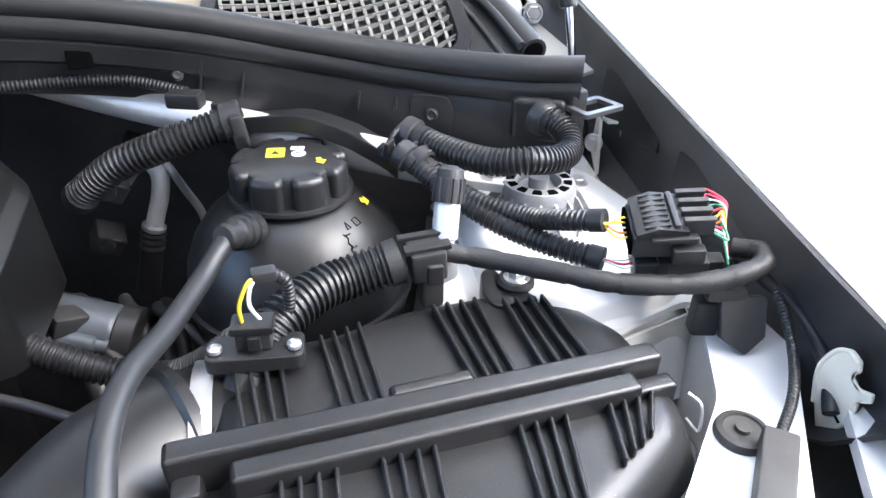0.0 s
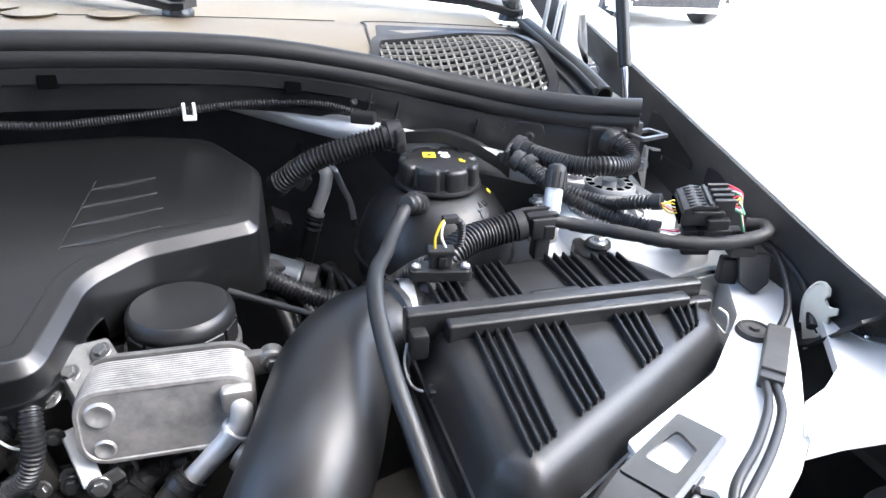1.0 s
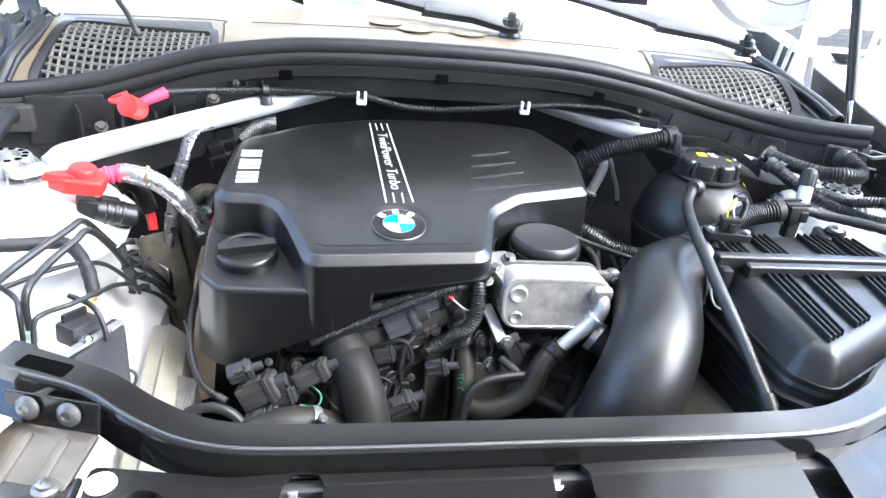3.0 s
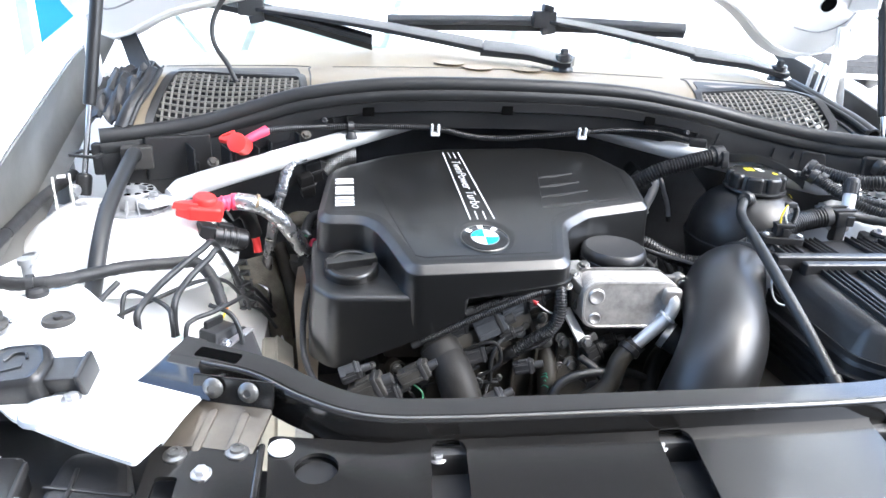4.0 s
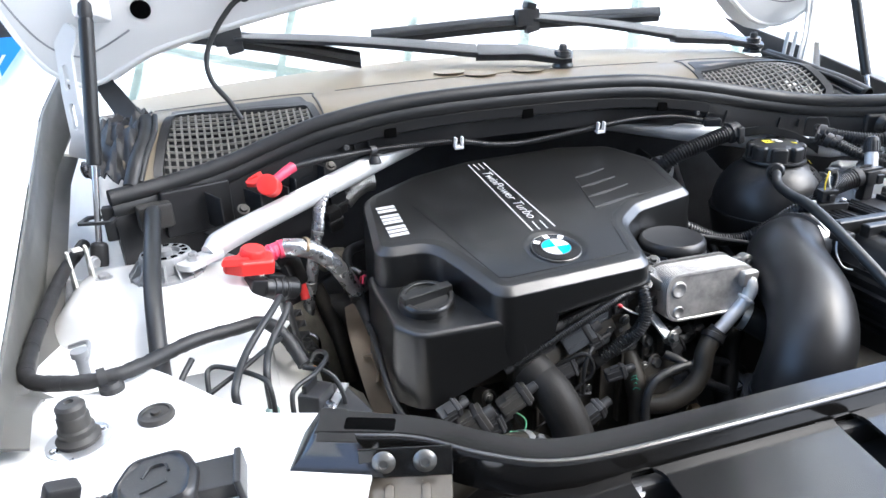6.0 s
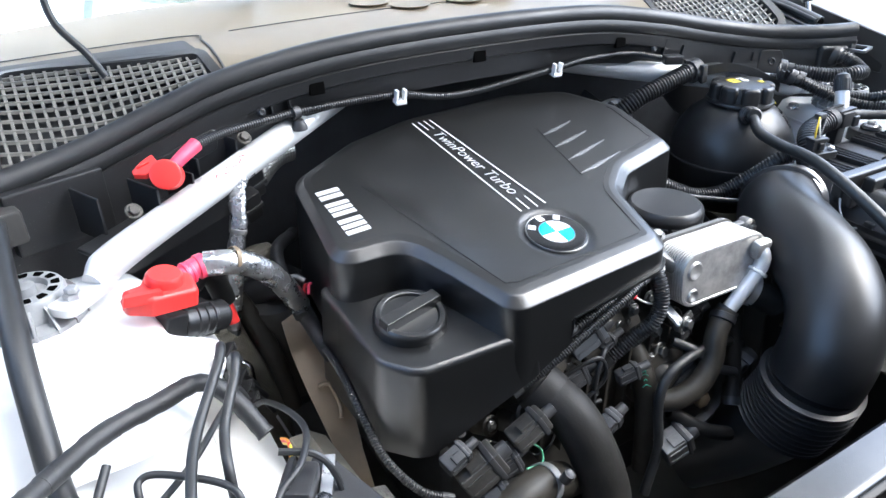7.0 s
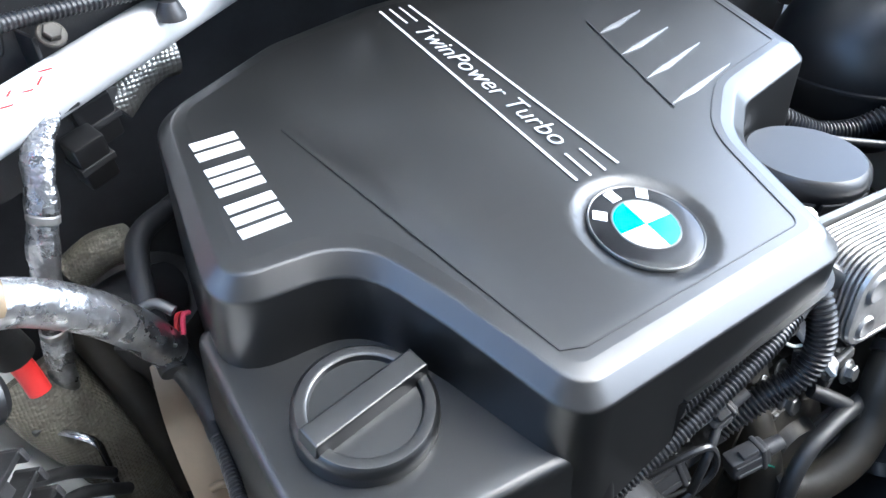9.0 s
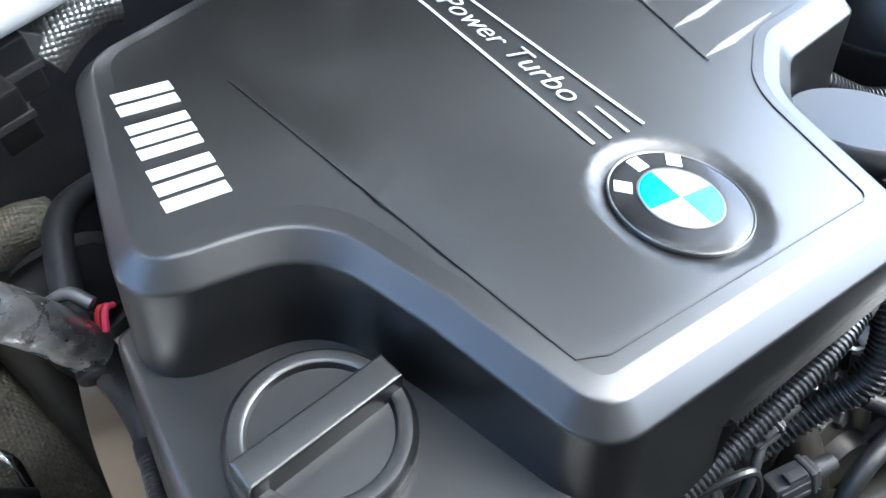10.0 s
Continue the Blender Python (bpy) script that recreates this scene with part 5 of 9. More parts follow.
part("level_scale", pipe([on_tank(-64 + (1.6 if k % 2 else 0.0), 0.966 - 0.0026 * k) for k in range(7)], 0.0005, 6, 2), SHADE_AND_MARKS, tank, "fine level scale")
for k in range(3):
    part("level_mark", pipe([on_tank(-64, 0.965 - 0.008 * k), on_tank(-59, 0.965 - 0.008 * k)], 0.0005, 6, 2), SHADE_AND_MARKS, tank)
sign = [on_tank(-58.5, 0.9672), on_tank(-55.0, 0.9672), on_tank(-56.8, 0.9712)]
part("level_sign", pipe(sign + sign[:1], 0.0005, 6, 1), SHADE_AND_MARKS, tank)
sign = [on_tank(-50, 0.9665), on_tank(-45, 0.9665), on_tank(-45, 0.9705), on_tank(-50, 0.9705)]
part("level_sign", pipe(sign + sign[:1], 0.0005, 6, 1), SHADE_AND_MARKS, tank)
part("hose_nipple", lathe([(0, -0.02), (0.009, -0.02), (0.009, 0.004), (0.012, 0.006), (0.012, 0.016), (0.010, 0.018), (0, 0.018)], 20, along((0.380, -0.078, 0.966), (0.365, -0.098, 0.984))), DEEP, tank)
vent_hose = thing("coolant_vent_hose", (0.29, -0.3, 0.9), "smooth black coolant hose from tank to radiator", "hose")
part("hose", pipe([(0.366, -0.097, 0.982), (0.352, -0.113, 0.980), (0.335, -0.138, 0.971), (0.312, -0.190, 0.972), (0.291, -0.238, 0.978), (0.281, -0.285, 0.970), (0.281, -0.343, 0.944), (0.288, -0.393, 0.913), (0.296, -0.445, 0.877), (0.302, -0.475, 0.85), (0.31, -0.49, 0.80)], 0.0074, 20, 8), RUBBER, vent_hose)
part("quick_coupling", lathe([(0, -0.004), (0.0080, -0.004), (0.0135, -0.003), (0.0135, 0.004), (0.0120, 0.005), (0.0120, 0.008), (0.0135, 0.009), (0.0135, 0.013), (0.0120, 0.014), (0.0125, 0.020), (0.0105, 0.022), (0.0105, 0.032), (0.0085, 0.034), (0, 0.034)], 24, along((0.374, -0.087, 0.976), (0.360, -0.104, 0.983))), PLASTIC, vent_hose, "clip coupling")
part("end_sleeve", lathe([(0.0076, 0), (0.0094, 0.001), (0.0094, 0.016), (0.0076, 0.018)], 20, along((0.2965, -0.447, 0.876), (0.302, -0.475, 0.85))), RUBBER, vent_hose)

# ---- air filter box ----
BOX = [(0.328, -0.222), (0.385, -0.184), (0.47, -0.168), (0.578, -0.170), (0.614, -0.245), (0.606, -0.335), (0.345, -0.472), (0.322, -0.445)]
BOX_ROUND = [0.02, 0.02, 0.02, 0.02, 0.04, 0.045, 0.025, 0.02]


def box_ring(d):
    return cornered(BOX, BOX_ROUND, d, 7)


filter_box = thing("air_filter_box", (0.46, -0.3, 0.68), "black plastic air filter box with ribbed lid", "air filter box")
part("lower_body", stack([(box_ring(0.010), 0.60), (box_ring(-0.008), 0.80), (box_ring(-0.014), 0.850), (box_ring(-0.010), 0.905)]), PLASTIC, filter_box)
for k in range(5):
    part("body_step", stack([(box_ring(0.0), 0.828 + 0.012 * k), (box_ring(-0.0195), 0.830 + 0.012 * k), (box_ring(-0.0195), 0.833 + 0.012 * k), (box_ring(0.0), 0.836 + 0.012 * k)], floor=False, top=False), PLASTIC, filter_box)
part("lid", stack([(box_ring(-0.008), 0.890), (box_ring(-0.012), 0.893), (box_ring(-0.010), 0.900), (box_ring(-0.004), 0.912), (box_ring(0.0), 0.924), (box_ring(0.004), 0.933), (box_ring(0.010), 0.940), (box_ring(0.018), 0.943), (box_ring(0.024), 0.9435)]), PLASTIC, filter_box)


def lid_rib(a, b, h=0.0085):
    a, b = V(*a, 0.9425), V(*b, 0.9425)
    d = b - a
    bm = box(d.length, 0.0026, h, Matrix.Translation((a + b) / 2 + V(0, 0, h / 2)) @ Matrix.Rotation(math.atan2(d.y, d.x), 4, "Z"), 0.0009, seg=1)
    part("lid_rib", bm, PLASTIC, filter_box)


for t0, t1, b0, b1 in (((0.362, -0.306), (0.391, -0.307), (0.348, -0.449), (0.373, -0.436)), ((0.416, -0.308), (0.445, -0.309), (0.402, -0.421), (0.428, -0.408)),
                       ((0.496, -0.310), (0.525, -0.311), (0.481, -0.381), (0.507, -0.368)), ((0.554, -0.311), (0.584, -0.311), (0.540, -0.352), (0.565, -0.339)),
                       ((0.347, -0.214), (0.375, -0.214), (0.348, -0.270), (0.373, -0.270)), ((0.404, -0.196), (0.431, -0.190), (0.404, -0.270), (0.428, -0.270)),
                       ((0.486, -0.187), (0.517, -0.188), (0.486, -0.272), (0.512, -0.272)), ((0.537, -0.195), (0.565, -0.200), (0.532, -0.272), (0.564, -0.274))):
    for k in range(4):
        f = k / 3
        lid_rib((t0[0] + (t1[0] - t0[0]) * f, t0[1] + (t1[1] - t0[1]) * f), (b0[0] + (b1[0] - b0[0]) * f, b0[1] + (b1[1] - b0[1]) * f))


def bar_prism(a, b, w, h, z):
    a, b = V(*a), V(*b)
    d = (b - a).normalized()
    s = V(-d.y, d.x) * w / 2
    p = rounded([a - s, b - s, b + s, a + s], 0.003, 3)
    return stack([(p, z), (p, z + h - 0.003), (inset(p, 0.001), z + h - 0.001), (inset(p, 0.003), z + h)])


part("rear_rail", bar_prism((0.306, -0.279), (0.600, -0.289), 0.016, 0.028, 0.934), PLASTIC, filter_box)
part("front_rail", bar_prism((0.338, -0.2985), (0.576, -0.306), 0.0155, 0.024, 0.934), PLASTIC, filter_box)
part("rail_end", bar_prism((0.574, -0.304), (0.604, -0.305), 0.013, 0.016, 0.934), PLASTIC, filter_box)
part("rail_tab", bar_prism((0.432, -0.2665), (0.484, -0.2675), 0.010, 0.022, 0.934), PLASTIC, filter_box)
part("rail_corner", box(0.016, 0.026, 0.026, at(0.316, -0.288, 0.936, 0, 0, -3), 0.004), PLASTIC, filter_box)
part("spring_clip", pipe([(0.612, -0.312, 0.94), (0.617, -0.320, 0.935), (0.614, -0.326, 0.920), (0.609, -0.318, 0.925)], 0.0012, 8, 6), ZINC, filter_box, "bright wire clip")
part("spring_clip", pipe([(0.310, -0.283, 0.938), (0.304, -0.292, 0.918), (0.307, -0.304, 0.902), (0.318, -0.314, 0.900), (0.326, -0.318, 0.906)], 0.0015, 8, 6), ZINC, filter_box, "bright wire clip")
part("clip_catch", box(0.018, 0.014, 0.014, at(0.325, -0.325, 0.905, 0, 0, -10), 0.003), DEEP, filter_box)
ear = rounded([(0.538, -0.150), (0.562, -0.150), (0.585, -0.182), (0.585, -0.2), (0.528, -0.2), (0.528, -0.175)], 0.010, 4)
part("fixing_ear", slab(ear, 0.925, 0.9465, 0, 0.003), PLASTIC, filter_box)
part("rubber_bush", lathe([(0, 0), (0.014, 0), (0.015, 0.003), (0.013, 0.006), (0, 0.006)], 24, at(0.556, -0.177, 0.9465)), RUBBER, filter_box)
bolt("bolt", (0.556, -0.177, 0.9515), 0.0068, filter_box, ZINC)
part("outlet_neck", pipe([(0.395, -0.222, 0.888), (0.36, -0.220, 0.888), (0.335, -0.216, 0.889)], 0.051, 36, 4), PLASTIC, filter_box)

# mass air sensor on the outlet
sensor = thing("air_mass_sensor", (0.362, -0.205, 0.95), "small black air flow sensor with yellow and white wires", "sensor")
sm = at(0.362, -0.208, 0.957, 0, 0, -12)
part("flange", slab(rounded([(-0.030, -0.012), (0.030, -0.012), (0.030, 0.013), (-0.030, 0.013)], 0.006, 4), -0.006, 0.004, 0, 0.0015, sm), PLASTIC, sensor)
part("plug", box(0.022, 0.014, 0.018, sm @ at(0, 0.002, 0.013), 0.002), DEEP, sensor)
part("plug_collar", box(0.026, 0.017, 0.006, sm @ at(0, 0.002, 0.020), 0.0015), PLASTIC, sensor)
part("plug_latch", box(0.008, 0.004, 0.010, sm @ at(0.001, -0.007, 0.012), 0.001), PLASTIC, sensor)
for x in (-0.024, 0.024):
    part("screw", lathe([(0, 0.003), (0.0048, 0.003), (0.0045, 0.0055), (0.002, 0.007), (0, 0.006)], 16, sm @ at(x, -0.003, 0.002)), ZINC, sensor, "bright screw")
w0 = sm @ V(0, 0.002, 0.022)
part("yellow_wire", pipe([w0 + V(-0.006, 0, 0), w0 + V(-0.006, 0.001, 0.012), w0 + V(0.0, 0.004, 0.024), w0 + V(0.006, 0.008, 0.027)], 0.0013, 8, 6), WIREY, sensor, "yellow wire")
part("white_wire", pipe([w0 + V(0.005, 0, 0), w0 + V(0.000, 0.0, 0.012), w0 + V(0.002, 0.004, 0.022), w0 + V(0.007, 0.008, 0.026)], 0.0013, 8, 6), WIREW, sensor, "white wire")
part("wire_cap", box(0.016, 0.010, 0.008, Matrix.Translation(w0 + V(0.011, 0.010, 0.026)), 0.002), DEEP, sensor)
part("wire_sleeve", ribbed([w0 + V(0.016, 0.011, 0.026), w0 + V(0.024, 0.012, 0.016), w0 + V(0.024, 0.014, -0.004), w0 + V(0.018, 0.018, -0.018)], 0.0042, 0.003), PLASTIC, sensor)

# ---- intake pipe with bellows and band clamp ----
intake = thing("intake_pipe", (0.24, -0.32, 0.6), "wide black plastic intake pipe with ribbed bellows", "intake pipe")
part("elbow", pipe([(0.352, -0.219, 0.888), (0.322, -0.213, 0.890), (0.285, -0.224, 0.895), (0.252, -0.262, 0.896), (0.234, -0.300, 0.890), (0.221, -0.332, 0.881), (0.205, -0.360, 0.865), (0.187, -0.381, 0.841), (0.173, -0.390, 0.812), (0.167, -0.387, 0.775)], 0.0535, 44, 8), GLOSSY, intake)
part("bellows", ribbed([(0.167, -0.387, 0.780), (0.170, -0.378, 0.735), (0.172, -0.362, 0.690)], 0.060, 0.0085, 0.10, 44), PLASTIC, intake, "ribbed bellows")
part("lower_pipe", pipe([(0.172, -0.362, 0.692), (0.168, -0.340, 0.655), (0.150, -0.310, 0.615), (0.120, -0.27, 0.575)], 0.050, 32, 6), GLOSSY, intake)
part("band_clamp", lathe([(0.0560, 0), (0.0575, 0.0), (0.0575, 0.013), (0.0560, 0.013)], 48, along((0.331, -0.2148, 0.8895), (0.311, -0.2125, 0.8905))), ZINC, intake, "bright band clamp")
part("cuff", lathe([(0.054, -0.002), (0.0585, 0.0), (0.0585, 0.007), (0.054, 0.010)], 48, along((0.309, -0.2135, 0.8915), (0.290, -0.221, 0.8945))), GLOSSY, intake)
part("clamp_tail", box(0.012, 0.004, 0.026, at(0.318, -0.268, 0.875, 20, 0, 0), 0.001), ZINC, intake)

# ---- hoses and harness over the right strut tower ----
hose("ribbed_hose", [(0.235, 0.070, 0.945), (0.251, 0.056, 0.963), (0.278, 0.044, 0.985), (0.311, 0.036, 0.999), (0.345, 0.032, 1.010), (0.373, 0.030, 1.017)], 0.0145, PLASTIC, "thick black ribbed hose beside the coolant tank", "hose", "ribbed", "ribbed hoses", 0.005)
clip = thing("hose_clip", (0.378, 0.03, 1.01), "black plastic hose clip on the trim", "clip", "hose clips")
part("collar", lathe([(0.0145, -0.009), (0.0185, -0.008), (0.0185, 0.008), (0.0145, 0.009), (0.013, 0.0)], 24, along((0.378, 0.029, 1.0175), (0.394, 0.028, 1.021))), DEEP, clip)
part("collar_frame", box(0.012, 0.010, 0.030, at(0.381, 0.012, 1.016, 0, -10, 0), 0.003), DEEP, clip)
part("latch", box(0.012, 0.006, 0.014, at(0.381, 0.010, 1.008, 0, -10, 0), 0.002), PLASTIC, clip)
duct = thing("wiring_channel", (0.43, 0.0, 1.0), "flat black wiring channel above the coolant tank", "wiring channel")
EDGE = spline([V(0.374, 0.026, 1.021), V(0.403, 0.010, 1.0266), V(0.4287, -0.0047, 1.029), V(0.460, -0.0225, 1.0206), V(0.4756, -0.0312, 1.0126), V(0.4911, -0.040, 1.0035), V(0.502, -0.046, 0.994)], 5)
FALL = ((0.0, 0.0, -0.014), (0.0, 0.0, -0.001), (0.0004, 0.0008, 0.0008), (0.001, 0.002, 0.0), (0.004, 0.008, -0.004), (0.012, 0.024, -0.008), (0.020, 0.042, -0.010))
part("channel", grid(range(len(EDGE)), range(7), lambda i, k: EDGE[i] + V(*FALL[k]), 0.0025), PLASTIC, duct)
part("corner_box", box(0.030, 0.018, 0.014, at(0.342, 0.044, 1.037, 0, 0, -25), 0.003), PLASTIC, duct)
part("corner_tab", box(0.020, 0.012, 0.010, at(0.372, 0.034, 1.030, 0, 0, -25), 0.002), PLASTIC, duct)
clip = thing("hose_clip", (0.505, -0.05, 1.0), "black double hose clip holding two ribbed hoses", "clip", "hose clips")
for a, b, r in (((0.500, -0.055, 1.011), (0.512, -0.072, 1.003), 0.0098), ((0.512, -0.062, 1.007), (0.524, -0.080, 1.001), 0.0092), ((0.514, -0.026, 1.014), (0.526, -0.042, 1.011), 0.0128)):
    part("collar", lathe([(r, -0.006), (r + 0.0028, -0.005), (r + 0.0028, 0.005), (r, 0.006), (r - 0.001, 0.0)], 20, along(V(*a).lerp(V(*b), 0.35), b)), DEEP, clip)
part("base", box(0.050, 0.012, 0.010, at(0.509, -0.048, 1.000, 0, 10, -40), 0.002), DEEP, clip)
for k in range(4):
    part("catch", box(0.004, 0.014, 0.012, at(0.494 + 0.0095 * k, -0.050 - 0.003 * k, 1.012 - 0.001 * k, 0, 8, -40), 0.001), PLASTIC, clip)
part("strap", pipe([(0.490, -0.046, 1.004), (0.500, -0.040, 1.018), (0.512, -0.032, 1.024), (0.522, -0.028, 1.026)], 0.0022, 8, 6), PLASTIC, clip)
hose("ribbed_hose", [(0.522, -0.036, 1.012), (0.545, -0.072, 1.010), (0.568, -0.098, 1.010), (0.592, -0.112, 1.014), (0.618, -0.108, 1.010), (0.638, -0.094, 1.008), (0.646, -0.076, 1.014), (0.642, -0.060, 1.021), (0.634, -0.046, 1.023)], 0.0118, PLASTIC, "black ribbed hose curving into the cowl trim", "hose", "ribbed", "ribbed hoses")
hose("ribbed_hose", [(0.505, -0.062, 1.008), (0.530, -0.100, 0.990), (0.556, -0.138, 0.978), (0.584, -0.176, 0.974), (0.610, -0.205, 0.974)], 0.0090, PLASTIC, "black ribbed wiring hose over the strut tower", "hose", "ribbed", "ribbed hoses")
hose("ribbed_hose", [(0.518, -0.070, 1.002), (0.545, -0.115, 0.988), (0.575, -0.150, 0.986), (0.590, -0.182, 0.998), (0.607, -0.203, 1.006)], 0.0082, PLASTIC, "black ribbed wiring hose over the strut tower", "hose", "ribbed", "ribbed hoses")
hose("ribbed_hose", [(0.350, -0.215, 0.930), (0.375, -0.190, 0.958), (0.405, -0.170, 0.966), (0.434, -0.160, 0.967), (0.470, -0.160, 0.974)], 0.0160, PLASTIC, "thick black ribbed wiring hose behind the air filter box", "hose", "ribbed", "ribbed hoses", 0.0052)
clip = thing("harness_clip", (0.49, -0.16, 0.96), "large square black harness clip", "clip", "hose clips")
part("frame", box(0.026, 0.030, 0.024, at(0.489, -0.162, 0.973, 0, -4, -6), 0.003), DEEP, clip)
part("lid", box(0.034, 0.010, 0.004, at(0.488, -0.168, 0.986, 0, -4, -6), 0.001), PLASTIC, clip)
part("lid", box(0.034, 0.007, 0.004, at(0.488, -0.151, 0.986, 0, -4, -6), 0.001), PLASTIC, clip)
part("latch", box(0.012, 0.005, 0.016, at(0.488, -0.186, 0.974, 0, 0, -6), 0.002), PLASTIC, clip)
part("foot", box(0.018, 0.020, 0.036, at(0.494, -0.158, 0.948, 0, 0, -6), 0.004), DEEP, clip)
hose("taped_harness", [(0.500, -0.164, 0.978), (0.530, -0.178, 0.974), (0.567, -0.210, 0.976), (0.600, -0.236, 0.976), (0.640, -0.254, 0.978), (0.670, -0.262, 0.982), (0.697, -0.263, 0.988), (0.706, -0.250, 0.990), (0.696, -0.236, 0.986)], 0.0072, TAPE, "taped black wiring harness across the inner wing", "harness")

# ---- connector block with coloured wires ----
conn = thing("connector_block", (0.655, -0.215, 0.96), "black multi-pin connector block with coloured wires", "connector")
km = at(0.645, -0.217, 0.991, 8, -6, -24)
part("lower_plug", box(0.050, 0.034, 0.018, km @ at(0.006, -0.006, -0.012), 0.002), DEEP, conn)
part("lower_collar", box(0.008, 0.038, 0.022, km @ at(0.000, -0.006, -0.012), 0.0015), PLASTIC, conn)
part("lower_tail", box(0.016, 0.012, 0.010, km @ at(0.034, -0.014, -0.010), 0.002), GLOSSY, conn)
part("upper_plug", box(0.044, 0.044, 0.016, km @ at(0, 0, 0.010), 0.002), DEEP, conn)
part("pin_face", box(0.004, 0.040, 0.013, km @ at(-0.022, 0, 0.010), 0.001), SHADE_AND_MARKS, conn)
wedge = [V(-0.020, 0.017), V(0.014, 0.017), V(0.014, 0.024), V(-0.006, 0.027), V(-0.020, 0.022)]
part("slide", stack([(wedge, -0.022), (wedge, 0.022)], m=km @ at(0, 0, 0, 90, 0, 0)), PLASTIC, conn)
for k in range(7):
    part("slide_rib", box(0.017, 0.0016, 0.0016, km @ at(-0.006, -0.018 + 0.006 * k, 0.0262, 0, -6, 0), 0.0004), DEEP, conn)
part("slide_bar", box(0.004, 0.040, 0.004, km @ at(0.0065, 0, 0.0265), 0.001), DEEP, conn)
for k in range(4):
    part("fin", box(0.020, 0.0040, 0.012, km @ at(0.022, 0.019 - 0.011 * k, 0.021), 0.001), DEEP, conn)
    part("fin_cap", box(0.021, 0.0050, 0.002, km @ at(0.022, 0.019 - 0.011 * k, 0.028), 0.0006), GREYRUB, conn)
part("side_latch", box(0.022, 0.009, 0.012, km @ at(0.014, -0.026, 0.008), 0.002), GLOSSY, conn)
part("latch_arm", box(0.030, 0.004, 0.004, km @ at(0.004, -0.024, 0.019), 0.001), PLASTIC, conn)
part("foot", box(0.03, 0.03, 0.02, km @ at(0, 0, -0.03), 0.003), DEEP, conn)
random.seed(11)
for k, mt in enumerate((WIRER, PINK, WIREW, WIREG, WIRER, WIREY, WIREO, PINK, WIREW, WIREG)):
    s = km @ V(0.031, 0.020 - 0.0042 * k, 0.019)
    part("wire", pipe([s, s + V(0.006, 0.0015 * (4 - k), 0.005 - 0.0008 * k), s + V(0.012, 0.0022 * (k - 5), 0.002), s + V(0.013, -0.012 + 0.0006 * k, -0.010 - 0.0015 * k)], 0.0009, 6, 5), mt, conn)
for k, mt in enumerate((WIREY, WIREY, WIREW, WIREO, WIREY)):
    s = km @ V(-0.022, 0.010 - 0.005 * k, 0.012)
    part("wire", pipe([V(0.605, -0.203, 1.005) + V(0, 0.002 * (k - 2), 0), s + V(-0.008, 0.003 * (k - 2), 0.006 - 0.002 * k), s], 0.0007, 6, 5), mt, conn)
for k, mt in enumerate((WIREW, PINK, WIREW)):
    s = km @ V(-0.020, -0.010 - 0.004 * k, -0.008)
    part("wire", pipe([V(0.608, -0.203, 0.974), s + V(-0.008, 0, 0.0), s], 0.0009, 6, 5), mt, conn)

# ---- air conditioning service port ----
port = thing("service_port", (0.505, -0.13, 0.93), "silver service valve with black ribbed cap", "valve")
pm = along((0.504, -0.156, 0.966), (0.518, -0.132, 1.029))
part("valve_body", lathe([(0, 0), (0.010, 0), (0.010, 0.006), (0.0078, 0.008), (0.0078, 0.014), (0.0098, 0.016), (0.0098, 0.040), (0.008, 0.044), (0, 0.044)], 24, pm), STEEL, port)
part("cap", lathe([(0.0, 0.042), (0.0108, 0.042), (0.0112, 0.046), (0.0112, 0.058), (0.0095, 0.066), (0.004, 0.069), (0, 0.069)], 28, pm), DEEP, port, "black ribbed cap")
for k in range(12):
    a = 2 * math.pi * k / 12
    part("cap_rib", box(0.002, 0.003, 0.018, pm @ at(0.0112 * math.cos(a), 0.0112 * math.sin(a), 0.051, 0, 0, math.degrees(a)), 0.0005), DEEP, port)
part("block", box(0.030, 0.024, 0.02, at(0.500, -0.150, 0.955, 0, 0, 20), 0.004), STEEL, port)
part("spanner_flat", box(0.026, 0.010, 0.006, at(0.495, -0.150, 0.965, 25, 0, 30), 0.002), STEEL, port)
ac = thing("ac_pipe", (0.28, 0.1, 0.85), "silver aluminium air conditioning pipe", "pipe", "metal pipes")
part("pipe", pipe([(0.268, 0.135, 0.930), (0.282, 0.122, 0.950), (0.296, 0.111, 0.956), (0.304, 0.103, 0.945), (0.301, 0.100, 0.925), (0.294, 0.100, 0.905), (0.288, 0.100, 0.888)], 0.0085, 20, 8), STEEL, ac)
part("collar", lathe([(0.0085, 0), (0.0118, 0.002), (0.0118, 0.006), (0.0085, 0.008)], 20, along((0.290, 0.100, 0.894), (0.285, 0.100, 0.880))), ZINC, ac)
part("rubber_end", lathe([(0, 0), (0.0115, 0), (0.0125, 0.003), (0.0110, 0.006), (0.0125, 0.010), (0.0110, 0.014), (0.0125, 0.018), (0.0110, 0.022), (0.0118, 0.07), (0, 0.07)], 20, along((0.2875, 0.100, 0.886), (0.270, 0.10, 0.82))), RUBBER, ac)
hose("metal_pipe", [(0.300, 0.125, 0.962), (0.313, 0.102, 0.953), (0.325, 0.100, 0.926), (0.336, 0.098, 0.900), (0.340, 0.090, 0.870)], 0.0042, ZINC, "thin silver pipe behind the coolant tank", "pipe", group="metal pipes")
